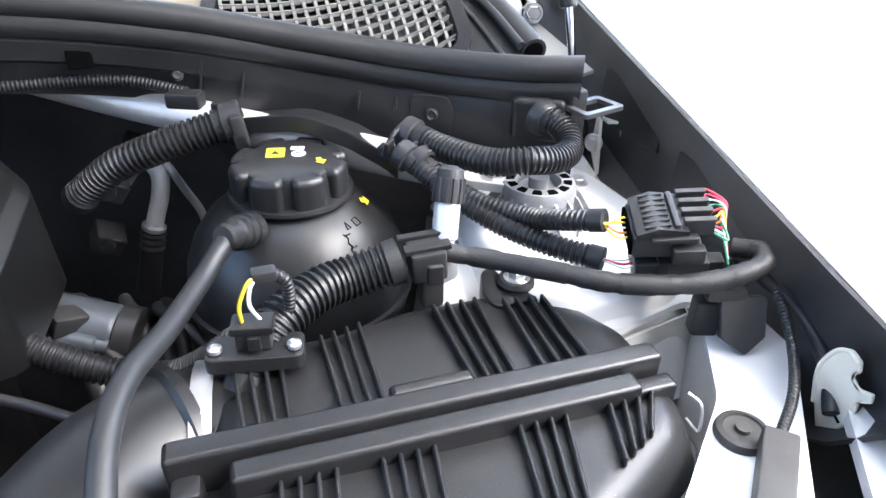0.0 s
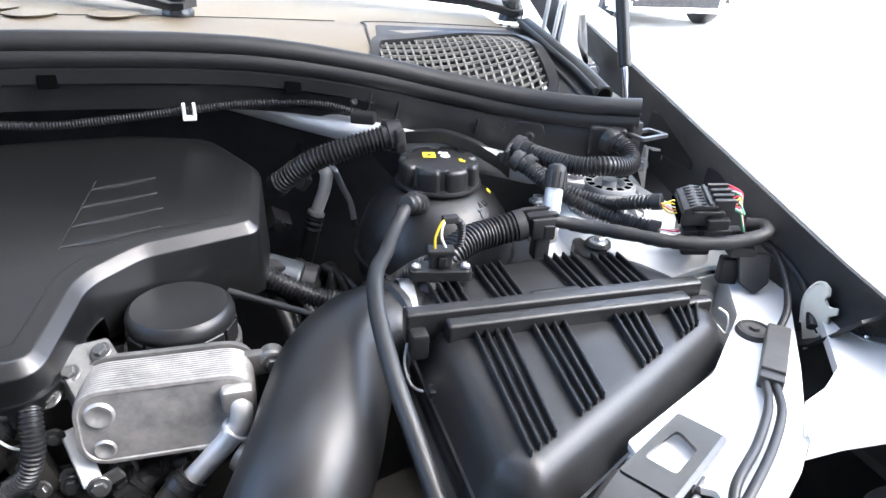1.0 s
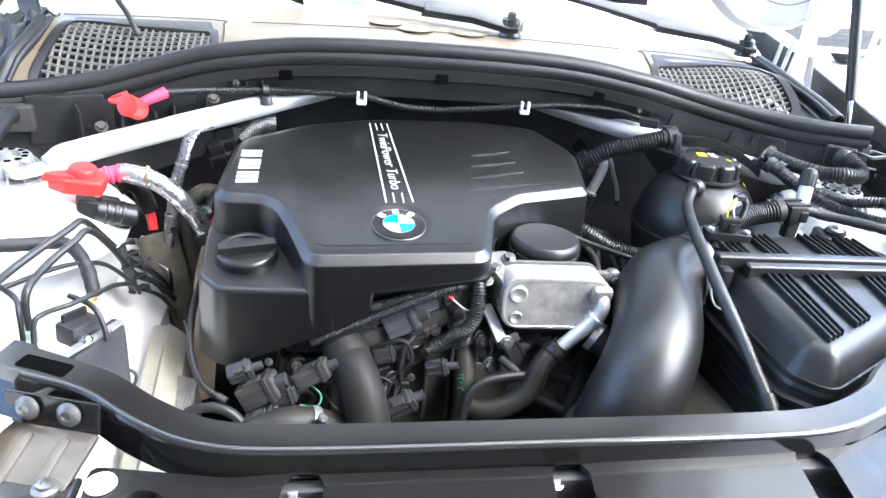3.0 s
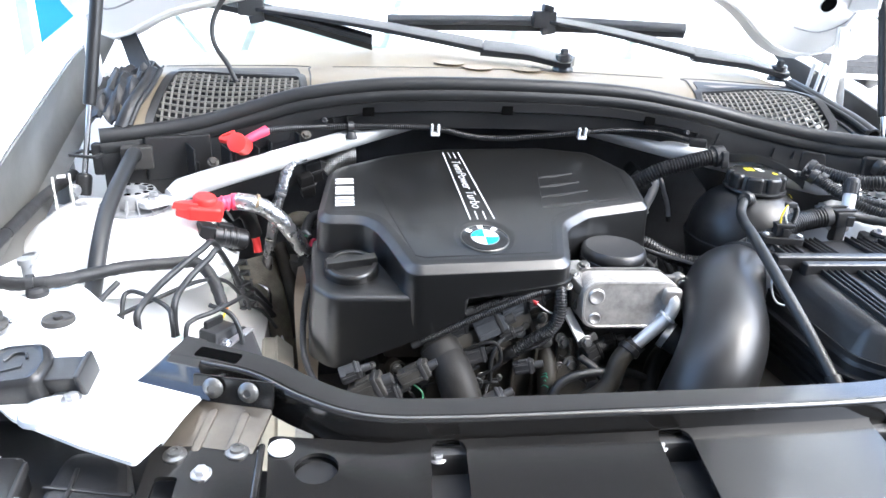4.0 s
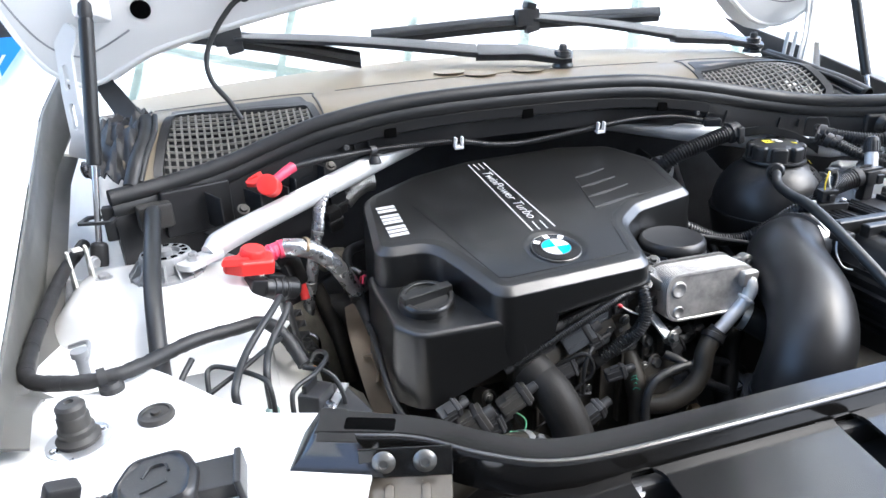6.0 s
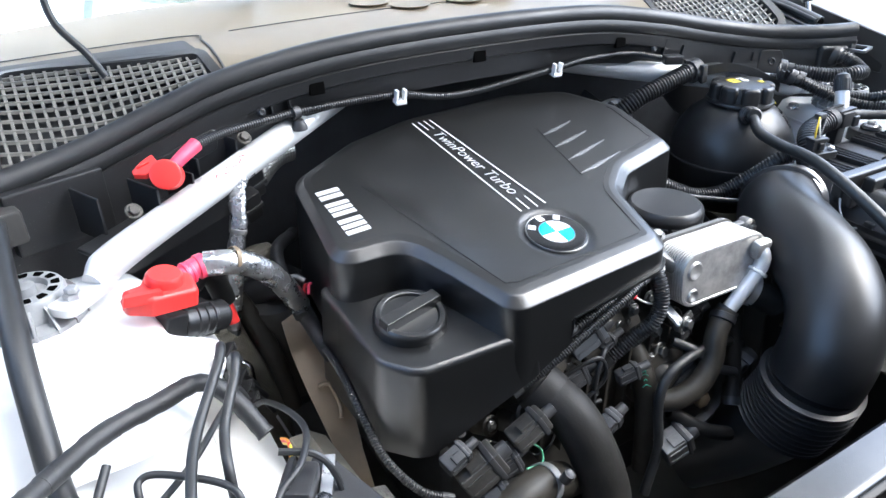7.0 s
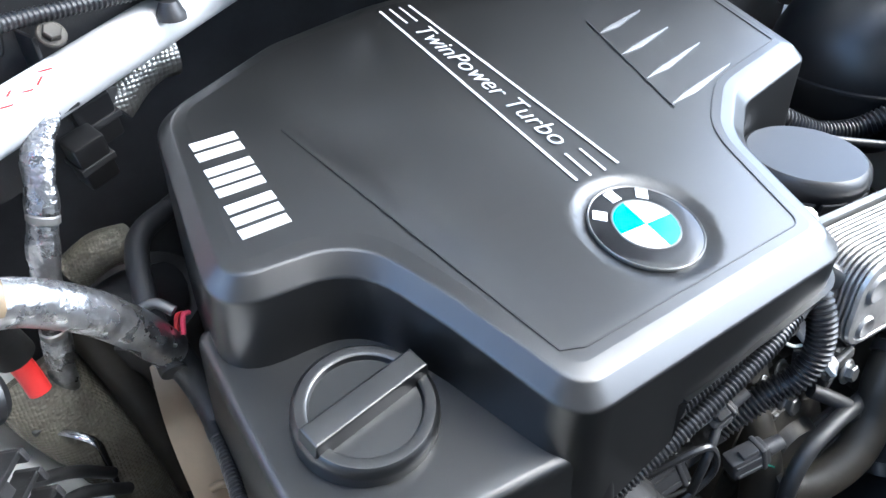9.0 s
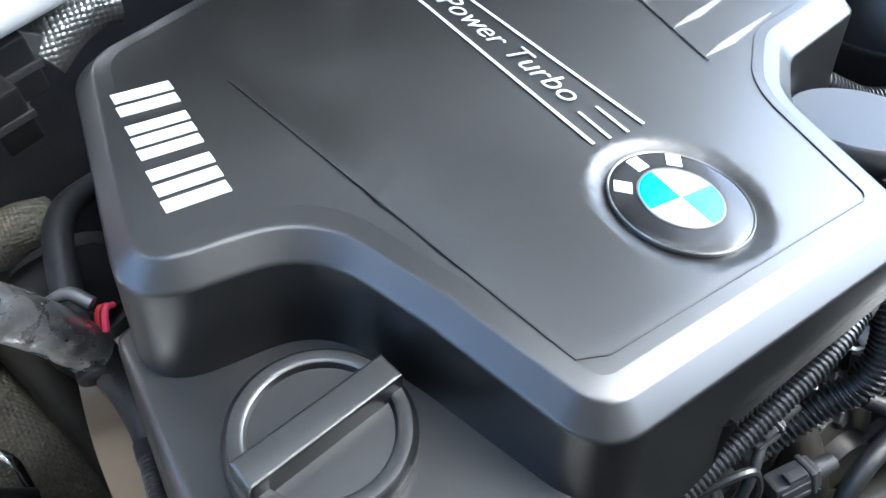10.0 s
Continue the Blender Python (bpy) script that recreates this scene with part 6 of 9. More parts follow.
hose("ribbed_hose", [(0.180, -0.060, 0.905), (0.205, -0.083, 0.902), (0.235, -0.095, 0.888), (0.262, -0.104, 0.878), (0.300, -0.118, 0.878), (0.330, -0.140, 0.903), (0.352, -0.164, 0.934), (0.374, -0.182, 0.952)], 0.0115, PLASTIC, "black ribbed hose behind the intake pipe", "hose", "ribbed", "ribbed hoses", 0.0046)
hose("thin_hose", [(0.165, -0.130, 0.915), (0.21, -0.150, 0.905), (0.25, -0.175, 0.900), (0.29, -0.19, 0.89)], 0.0038, PLASTIC, "thin black hose behind the intake pipe", "hose")
solenoid = thing("solenoid_valve", (0.235, 0.0, 0.82), "grey metal solenoid valve with dark plug", "valve")
STEELBLUE = surface("blue_grey_metal_can", (0.085, 0.095, 0.11), 0.42, metal=0.3, grain=400, bump=0.1, vary=0.15, stain=25)
part("can", lathe([(0, 0), (0.024, 0), (0.0255, 0.003), (0.0255, 0.052), (0.023, 0.056), (0, 0.056)], 32, along((0.199, 0.010, 0.860), (0.252, -0.008, 0.846))), STEELBLUE, solenoid)
part("stub", lathe([(0, 0), (0.008, 0), (0.0085, 0.002), (0.0085, 0.036), (0.006, 0.038), (0.006, 0.048), (0, 0.048)], 18, along((0.200, -0.016, 0.862), (0.250, -0.032, 0.848))), STEELBLUE, solenoid)
part("end_cap", lathe([(0, 0), (0.027, 0), (0.027, 0.016), (0.024, 0.018), (0, 0.018)], 28, along((0.252, -0.008, 0.846), (0.27, -0.014, 0.841))), DEEP, solenoid)
part("plug", box(0.03, 0.024, 0.02, at(0.215, -0.012, 0.872, 10, 20, 30), 0.004), DEEP, solenoid)
for x, y, z in ((0.262, 0.075, 0.955), (0.285, 0.16, 0.95), (0.240, 0.13, 0.87)):
    plug = thing("wiring_plug", (x, y, z), "small wiring plug on the bulkhead", "plug", "engine plugs")
    part("shell", box(0.03, 0.03, 0.022, at(x, y, z, 20, 30, 15), 0.003), DEEP, plug)
    part("boot", lathe([(0, 0), (0.008, 0), (0.007, 0.010), (0, 0.011)], 12, at(x, y - 0.014, z, 90, 0, 0)), RUBBER, plug)
random.seed(5)
for k in range(7):
    x, y = 0.20 + 0.017 * k, random.uniform(-0.05, 0.02)
    solo("bay_hose", pipe([(x, y + 0.10, 0.80), (x + random.uniform(-0.03, 0.03), y + 0.05, 0.85), (x + 0.02, y, 0.835), (x + random.uniform(0, 0.05), y - 0.06, 0.78)], random.choice((0.006, 0.009, 0.011)), 12, 8), random.choice((RADHOSE, DEEP, RUBBER)), "dark hose low in the engine bay", "hose", "low hoses")
solo("air_duct", grid(span(0, 1, 10), span(0, 1, 10), lambda u, v: V(0.24 + 0.20 * u, -0.29 - 0.20 * v, 0.765 + 0.03 * math.sin(3.1 * u) + 0.02 * v), 0.004), DUSTY, "dusty brown air duct below the intake", "duct")

# ---- right inner wing: bracket, grommet, cable joint, hooks ----
holder = thing("harness_bracket", (0.68, -0.25, 0.93), "black plastic harness bracket on the inner wing", "bracket")
part("top", box(0.028, 0.022, 0.012, at(0.678, -0.254, 0.966, 0, 5, -20), 0.003), DEEP, holder)
flap = rounded([(-0.018, 0), (0.020, 0), (0.020, -0.034), (0.004, -0.050), (-0.016, -0.036)], 0.005, 4)
part("flap", stack([(flap, -0.003), (flap, 0.002), (inset(flap, 0.001), 0.003)], m=at(0.686, -0.264, 0.966, 62, 0, -22) @ Matrix.Diagonal((0.85, 0.85, 1, 1))), DEEP, holder)
part("stem", box(0.02, 0.015, 0.03, at(0.672, -0.250, 0.942, 0, 0, -20), 0.003), DEEP, holder)


def grommet(x, y, z, r):
    g = thing("rubber_grommet", (x, y, z), "round grey-black rubber plug in the white panel", "plug", "panel plugs")
    part("rim", lathe([(0, 0), (r, 0), (r * 1.02, 0.002), (r * 0.95, 0.0055), (r * 0.75, 0.0065), (r * 0.70, 0.005), (0, 0.0045)], 32, at(x, y, z)), GREYRUB, g)
    part("boss", lathe([(0, 0.004), (r * 0.3, 0.004), (r * 0.28, 0.0075), (0, 0.008)], 20, at(x, y, z)), GREYRUB, g)


grommet(0.630, -0.343, 0.928, 0.0165)
joint = thing("cable_joint", (0.67, -0.36, 0.90), "grey rectangular cable connector with two cables", "connector")
jm = at(0.613, -0.386, 0.938, 0, 0, -46)
part("shell", box(0.020, 0.078, 0.016, jm, 0.002), GREYRUB, joint)
part("socket", box(0.020, 0.012, 0.013, jm @ at(0, -0.044, -0.001), 0.002), DEEP, joint)
part("tail_sleeve", ribbed([jm @ V(0, 0.038, 0), V(0.672, -0.335, 0.945), V(0.700, -0.298, 0.955), V(0.712, -0.262, 0.968), V(0.695, -0.235, 0.975)], 0.0036, 0.003), PLASTIC, joint)
for s in (-1, 1):
    part("cable", pipe([jm @ V(0.004 * s, -0.048, -0.001), V(0.558 + 0.003 * s, -0.447 - 0.004 * s, 0.937), V(0.522 + 0.003 * s, -0.477 - 0.004 * s, 0.935), V(0.480 + 0.003 * s, -0.505 - 0.004 * s, 0.934), V(0.462, -0.520, 0.925)], 0.0037, 12, 8), RUBBER, joint)
hose("wing_cable", [(0.705, -0.250, 0.975), (0.722, -0.285, 0.955), (0.715, -0.320, 0.940), (0.700, -0.345, 0.925)], 0.0050, RUBBER, "black cable along the fender gap", "cable")
hook = thing("hook_bracket", (0.715, -0.335, 0.9), "cream white sheet metal hook bracket", "bracket")
hp = rounded([(-0.341, 0.893), (-0.3286, 0.920), (-0.3232, 0.9455), (-0.329, 0.964), (-0.338, 0.972), (-0.3467, 0.968), (-0.3485, 0.961), (-0.3448, 0.956), (-0.3513, 0.951), (-0.3608, 0.9545), (-0.362, 0.948), (-0.3547, 0.9424), (-0.356, 0.929), (-0.350, 0.913)],
             [0.002, 0.02, 0.012, 0.008, 0.006, 0.004, 0.003, 0.003, 0.004, 0.001, 0.002, 0.004, 0.006, 0.006], 5)
LAID = Matrix(((0, 0, 1, 0.705), (1, 0, 0, 0), (0, 1, 0, 0), (0, 0, 0, 1)))
CREAMY = surface("cream_primer", (0.80, 0.76, 0.65), 0.5, bump=0.05)
part("plate", stack([(inset(hp, 0.001), -0.0016), (hp, -0.0008), (hp, 0.0008), (inset(hp, 0.001), 0.0016)], m=LAID), CREAMY, hook)
part("rolled_edge", pipe([(0.7036, -0.3286, 0.920), (0.7036, -0.3235, 0.9445), (0.7036, -0.329, 0.9625), (0.7036, -0.338, 0.970), (0.7036, -0.3455, 0.967)], 0.0016, 8, 6), CREAMY, hook)
part("slot", box(0.004, 0.010, 0.0022, at(0.705, -0.3455, 0.923, 30, 0, 0)), SHADE_AND_MARKS, hook, smooth=0)
front_wing = thing("lamp_mount", (0.72, -0.42, 0.85), "white headlamp mounting panel with rubber stop", "body panel")
fp = rounded([(0.730, -0.325), (0.77, -0.315), (0.84, -0.30), (0.84, -0.46), (0.66, -0.478), (0.603, -0.472), (0.563, -0.473), (0.593, -0.443), (0.623, -0.433), (0.658, -0.413), (0.708, -0.345)], [0.01, 0.02, 0.0, 0.0, 0.03, 0.02, 0.003, 0.005, 0.008, 0.012, 0.01], 5)
part("panel", holed(fp, [], 0.934, 0.010), WHITE, front_wing)
part("front_lip", ribbon([V(0.566, -0.4745, 0.934), V(0.603, -0.474, 0.934), V(0.66, -0.479, 0.934), V(0.84, -0.462, 0.934)], [(-0.001, -0.001), (0.001, -0.0015), (0.003, -0.004), (0.004, -0.022), (0.002, -0.022), (0.0005, -0.004)]), WHITE, front_wing, "folded white front edge")


def bump_stop(x, y, z):
    b = thing("hood_bump_stop", (x, y, z), "grey-black rubber hood stop on a metal flange", "rubber stop", "hood stops")
    part("flange", lathe([(0, 0), (0.028, 0), (0.028, 0.0015), (0.016, 0.002), (0, 0.002)], 32, at(x, y, z)), ZINC, b, "metal flange")
    part("rubber", lathe([(0, 0.001), (0.018, 0.001), (0.019, 0.006), (0.015, 0.010), (0.0155, 0.016), (0.0135, 0.018), (0.0135, 0.028), (0.012, 0.030), (0.0125, 0.038), (0.010, 0.041), (0.004, 0.042), (0.003, 0.039), (0, 0.039)], 28, at(x, y, z)), GREYRUB, b)
    for a in (30, 210):
        part("rivet", lathe([(0, 0.0015), (0.004, 0.0015), (0.003, 0.004), (0, 0.0045)], 12, at(x + 0.022 * math.cos(radians(a)), y + 0.022 * math.sin(radians(a)), z)), CHROME, b)


bump_stop(0.742, -0.372, 0.934)
solo("headlamp_housing", slab(rounded([(0.44, -0.52), (0.55, -0.52), (0.66, -0.475), (0.84, -0.475), (0.84, -0.75), (0.50, -0.75)], 0.02, 4), 0.70, 0.86, 0, 0.012), DEEP, "black headlamp housing below the wing panel", "headlamp", "headlamps")
# Dark box stands in for the shade down in the wing gap.
solo("gap_shade_sheet", box(0.12, 0.30, 0.01, at(0.74, -0.35, 0.86)), DEEP, "dark sheet put in for the shade beside the inner wing", "liner", kind="structure")
part("hose_entry", box(0.048, 0.020, 0.040, at(0.635, -0.040, 1.019, 0, 0, -30), 0.006, seg=3), PLASTIC, trim, "square rubber hose entry")
part("entry_collar", lathe([(0.010, -0.006), (0.017, -0.006), (0.0165, 0.002), (0.0140, 0.006), (0.010, 0.006)], 24, along((0.636, -0.050, 1.022), (0.643, -0.072, 1.017))), RUBBER, trim)

# ---- strut braces ----
for pts, end in (([(-0.535, -0.075, 0.975), (-0.50, -0.042, 0.983), (-0.36, 0.045, 1.006), (-0.214, 0.136, 1.030), (-0.12, 0.195, 1.045)], -1), ([(0.56, -0.06, 0.985), (0.50, -0.02, 0.990), (0.30, 0.11, 1.014), (0.18, 0.20, 1.03)], 1)):
    brace = thing("strut_brace", pts[0], "silver aluminium strut brace tube" + (" with paper sticker" if end < 0 else " behind the coolant tank"), "strut brace", "strut braces")
    path = spline(pts, 10)
    bm = bmesh.new()
    sweep(bm, path, lambda i: 0.0165 * min(1, 0.62 + i / 16), 24)
    part("tube", bm, STEEL, brace)
    a, b = Vector(pts[0]), Vector(pts[1])
    d = (b - a).normalized()
    tongue = rounded([(-0.045, -0.015), (0.02, -0.015), (0.02, 0.015), (-0.045, 0.015)], 0.012, 5)
    fm2 = Matrix.Translation(a + V(0, 0, -0.002)) @ Matrix.Rotation(math.atan2(d.y, d.x), 4, "Z")
    part("flattened_end", slab(tongue, -0.006, 0.002, 0, 0.002, fm2), STEEL, brace)
    bolt("bolt", a - d * 0.024 + V(0, 0, 0.0), 0.0085, brace, ZINC)
    if end < 0:
        bolt("stud_nut", a - d * 0.024 + V(0.0, 0, 0.008), 0.006, brace, ZINC, washer=False)
        q = min(range(len(path)), key=lambda i: abs(path[i].x + 0.375))
        c, dd = path[q], (path[q + 1] - path[q - 1]).normalized()
        side = dd.cross(V(0, 0, 1)).normalized()
        up2 = side.cross(dd)
        sticker = bmesh.new()
        for i in range(9):
            for j in range(2):
                ang = radians(20 + 80 * i / 8)
                sticker.verts.new(c + dd * (0.032 if j else -0.032) + 0.0169 * (math.cos(ang) * side + math.sin(ang) * up2))
        sticker.verts.ensure_lookup_table()
        for i in range(8):
            sticker.faces.new([sticker.verts[k] for k in (2 * i, 2 * i + 1, 2 * i + 3, 2 * i + 2)])
        part("paper_sticker", sticker, SIGN, brace, "white paper sticker with red scribble")
        for k, (u, ang, ln) in enumerate(((-0.020, 60, 0.010), (-0.012, 48, 0.012), (-0.002, 66, 0.008), (0.004, 52, 0.010), (0.018, 58, 0.016), (0.022, 70, 0.012))):
            p = c + dd * u + 0.0171 * (math.cos(radians(ang)) * side + math.sin(radians(ang)) * up2)
            mm = Matrix.Translation(p) @ dd.to_track_quat("X", "Z").to_matrix().to_4x4() @ at(0, 0, 0, 0, 0, 35 * (-1) ** k)
            part("scribble", box(ln, 0.0012, 0.0006, mm), RED, brace, smooth=0)

# ---- red covered terminals, cables ----
jump = thing("red_terminal_cap", (-0.44, 0.0, 1.02), "red plastic cap over a jump start terminal", "terminal cap", "red caps")
cup_m = along((-0.437, 0.012, 1.028), (-0.449, -0.028, 1.048))
part("cup", lathe([(0.0, 0.0), (0.0150, 0.0), (0.0146, 0.003), (0.0142, 0.025), (0.0152, 0.0255), (0.0152, 0.0275), (0.013, 0.029), (0, 0.029)], 32, cup_m), RED, jump)
tab = rounded([(-0.009, -0.009), (0.009, -0.010), (0.009, 0.010), (-0.005, 0.008), (-0.017, 0.003), (-0.018, -0.002)], 0.002, 3)
part("flap", stack([(tab, -0.003), (tab, 0.003), (inset(tab, 0.001), 0.004)], m=at(-0.455, 0.006, 1.044, 30, -15, 10)), RED, jump, "pointed red tab")
part("tab_rib", box(0.014, 0.003, 0.005, at(-0.461, 0.006, 1.047, 30, -15, 10), 0.001), RED, jump)
part("sleeve", pipe([(-0.436, 0.010, 1.035), (-0.422, 0.018, 1.042), (-0.402, 0.030, 1.050)], lambda i: 0.0062 + 0.0002 * i, 16, 5), PINK, jump, "pinkish red sleeve")
cable = thing("ribbed_cable", (-0.1, 0.09, 1.0), "thin black ribbed battery cable along the trim", "cable")
part("cable", ribbed([(-0.402, 0.030, 1.050), (-0.36, 0.058, 1.048), (-0.31, 0.078, 1.046), (-0.265, 0.088, 1.046), (-0.20, 0.094, 1.045), (-0.124, 0.095, 1.043), (-0.06, 0.096, 1.030), (0.0, 0.100, 1.026), (0.07, 0.098, 1.032), (0.142, 0.094, 1.040), (0.21, 0.092, 1.046), (0.29, 0.090, 1.044), (0.345, 0.070, 1.034)], 0.0052, 0.0034), PLASTIC, cable)
for x, y, z in ((-0.124, 0.090, 1.043), (0.142, 0.090, 1.041)):
    c = thing("cable_clip", (x, y, z), "small white plastic cable clip", "clip", "cable clips")
    part("back", box(0.015, 0.003, 0.012, at(x, y + 0.004, z - 0.004, 10, 0, 0), 0.001), SIGN, c)
    part("jaw", box(0.004, 0.008, 0.018, at(x - 0.0058, y - 0.003, z, 10, 0, 0), 0.001), SIGN, c)
    part("jaw", box(0.004, 0.008, 0.018, at(x + 0.0058, y - 0.003, z, 10, 0, 0), 0.001), SIGN, c)
    part("lower_bar", box(0.0155, 0.008, 0.005, at(x, y - 0.003, z - 0.0085, 10, 0, 0), 0.001), SIGN, c)
c = thing("cable_clip", (-0.268, 0.085, 1.045), "small black cable clip on the strut brace", "clip", "cable clips")
part("ring", lathe([(0.0055, -0.005), (0.008, -0.005), (0.008, 0.005), (0.0055, 0.005)], 16, along((-0.270, 0.087, 1.046), (-0.25, 0.093, 1.046))), DEEP, c)
part("foot", lathe([(0, 0), (0.010, 0), (0.010, 0.004), (0.006, 0.012), (0, 0.012)], 16, at(-0.268, 0.082, 1.026)), DEEP, c)
for x, y, z in ((-0.481, -0.012, 1.008), (-0.343, 0.060, 1.036)):
    bolt("trim_bolt", (x, y, z), 0.0058, trim, ENGINEGREY, (0.2, -0.7, 0.7))
for x, y in ((-0.425, 0.015), (-0.465, -0.005), (-0.52, 0.0)):
    part("web", box(0.003, 0.05, 0.05, at(x, y + 0.02, 1.0, 0, 0, 25), 0.001), PLASTIC, trim)
part("ledge", box(0.20, 0.05, 0.006, at(-0.44, 0.015, 0.990, 0, -6, 28), 0.002), PLASTIC, trim)

term = thing("battery_terminal_cover", (-0.476, -0.11, 0.96), "red plastic battery terminal cover with foil wrapped cable", "terminal cover", "red caps")
rp = rounded([(-0.040, -0.010), (-0.022, -0.022), (0.020, -0.024), (0.026, 0.004), (0.012, 0.020), (-0.012, 0.020), (-0.022, 0.006), (-0.040, 0.004)], 0.006, 4)
rm = at(-0.478, -0.112, 0.968, 8, 8, 14)
part("cover", stack([(rp, -0.008), (rp, 0.006), (inset(rp, 0.001), 0.009), (inset(rp, 0.004), 0.011)], m=rm), RED, term)
part("dome", lathe([(0, 0.010), (0.017, 0.010), (0.0165, 0.017), (0.014, 0.020), (0, 0.021)], 28, rm @ at(-0.002, 0.0, 0)), RED, term)
part("sleeve", pipe([rm @ V(0.018, 0.010, 0.002), rm @ V(0.034, 0.014, 0.006), rm @ V(0.048, 0.014, 0.008)], 0.0105, 18, 5), PINK, term, "pinkish red sleeve")
for u in (0.022, 0.028):
    part("sleeve_rib", lathe([(0.0103, 0), (0.0116, 0.001), (0.0116, 0.003), (0.0103, 0.004)], 20, along(rm @ V(u, 0.0118 + 0.12 * (u - 0.022), 0.0035), rm @ V(0.048, 0.014, 0.008))), PINK, term)
part("wedge_tab", stack([([V(-0.046, -0.016), V(-0.012, -0.022), V(-0.010, -0.010), V(-0.044, -0.006)], 0.006), ([V(-0.044, -0.014), V(-0.012, -0.018), V(-0.012, -0.012), V(-0.042, -0.009)], 0.014)], m=rm), RED, term)
part("sleeve_ring", lathe([(0.0105, 0), (0.0125, 0.001), (0.0125, 0.008), (0.0105, 0.009)], 20, along(rm @ V(0.036, 0.0142, 0.006), rm @ V(0.048, 0.014, 0.008))), PINK, term)
foil = thing("foil_wrapped_cable", (-0.39, -0.1, 0.93), "thick cable wrapped in silver foil tape", "cable")
part("wrap", pipe([rm @ V(0.044, 0.014, 0.008), (-0.416, -0.094, 0.970), (-0.398, -0.090, 0.961), (-0.376, -0.084, 0.940), (-0.357, -0.076, 0.910), (-0.343, -0.068, 0.878)], 0.0125, 20, 10), FOIL, foil)
part("tie", lathe([(0.0126, 0), (0.0132, 0.001), (0.0132, 0.004), (0.0126, 0.005)], 24, along((-0.412, -0.0935, 0.9715), (-0.398, -0.090, 0.966))), TAN, foil, "yellowed tape ring")
part("lower_end", pipe([(-0.343, -0.068, 0.878), (-0.336, -0.075, 0.858), (-0.333, -0.095, 0.842), (-0.334, -0.125, 0.838)], lambda i: 0.0115 - 0.0003 * i, 14, 6), TAPE, foil)
module = thing("relay_module", (-0.45, -0.09, 0.9), "black relay plug under the red cover", "module")
pa, pb = V(-0.474, -0.108, 0.927), V(-0.424, -0.086, 0.908)
part("plug", lathe([(0, 0), (0.0150, 0), (0.0165, 0.002), (0.0165, 0.012), (0.0178, 0.013), (0.0178, 0.017), (0.0160, 0.018), (0.0160, 0.022), (0.0172, 0.023), (0.0172, 0.026), (0.0160, 0.027), (0.0160, 0.031), (0.0172, 0.032), (0.0172, 0.035), (0.0160, 0.036), (0.0155, 0.050), (0.012, 0.054), (0, 0.055)], 28, along(pa, pb)), GLOSSY, module)
part("socket_box", box(0.028, 0.030, 0.024, along(pa, pb) @ at(0.0, 0.0, -0.010), 0.004), PLASTIC, module)
part("plug_rib", box(0.005, 0.006, 0.046, along(pa, pb) @ at(0.0, -0.0168, 0.026), 0.001), PLASTIC, module)
part("plug_latch", box(0.014, 0.006, 0.024, along(pa, pb) @ at(0.0, 0.0172, 0.016), 0.0015), PLASTIC, module)
part("cable_boot", pipe([(-0.452, -0.075, 0.945), (-0.440, -0.068, 0.950), (-0.428, -0.062, 0.940), (-0.422, -0.058, 0.920), (-0.419, -0.056, 0.905)], 0.0115, 18, 6), RADHOSE, module)
part("red_wire", pipe([(-0.420, -0.057, 0.909), (-0.417, -0.058, 0.892), (-0.415, -0.062, 0.878)], 0.0065, 14, 6), RED, module, "thick red cable")
# ---- heat shields behind and beside the engine ----
turbo = thing("heat_shield_sleeve", (-0.40, 0.0, 0.85), "silver crinkled heat sleeve running up to the bulkhead", "heat shield", "heat shields")
part("sleeve", pipe([(-0.362, 0.034, 1.000), (-0.373, 0.012, 0.985), (-0.380, -0.004, 0.962), (-0.390, -0.010, 0.930), (-0.398, -0.012, 0.890), (-0.406, -0.010, 0.850), (-0.411, -0.004, 0.815)], lambda i: 0.0095 + 0.0006 * math.sin(i * 0.9), 18, 8, 0.6), BRAID, turbo)
for a, b in (((-0.381, -0.005, 0.958), (-0.384, -0.007, 0.948)), ((-0.400, -0.012, 0.882), (-0.402, -0.011, 0.872))):
    part("tie_band", lathe([(0.0098, 0), (0.0110, 0.001), (0.0110, 0.005), (0.0098, 0.006)], 20, along(a, b) @ Matrix.Diagonal((1.0, 0.75, 1.0, 1.0))), CAST, turbo, "thin metal band")
lump = thing("sooty_heat_shield", (-0.40, -0.03, 0.75), "sooty embossed heat shield sleeve beside the engine", "heat shield", "heat shields")
bm = bmesh.new()
sweep(bm, spline([(-0.428, 0.010, 0.835), (-0.416, -0.008, 0.805), (-0.400, -0.022, 0.765), (-0.386, -0.036, 0.715), (-0.378, -0.045, 0.66)], 8), lambda i: 0.034 - 0.0005 * i, 22, 0.62)
part("sleeve", bm, DARKSLEEVE, lump)
part("bright_lip", pipe([(-0.440, -0.006, 0.800), (-0.420, -0.030, 0.808), (-0.404, -0.044, 0.802), (-0.402, -0.048, 0.782), (-0.402, -0.054, 0.757)], 0.0030, 10, 6, 0.4), CHROME, lump, "bright torn edge")
part("clip", box(0.012, 0.010, 0.010, at(-0.432, -0.022, 0.812, 20, 0, 20), 0.002), DEEP, lump)
part("side_tube", pipe([(-0.392, 0.020, 0.858), (-0.378, 0.0, 0.82), (-0.366, -0.020, 0.770), (-0.358, -0.035, 0.71)], 0.012, 16, 8), OLIVE, lump, "dirty brown tube")
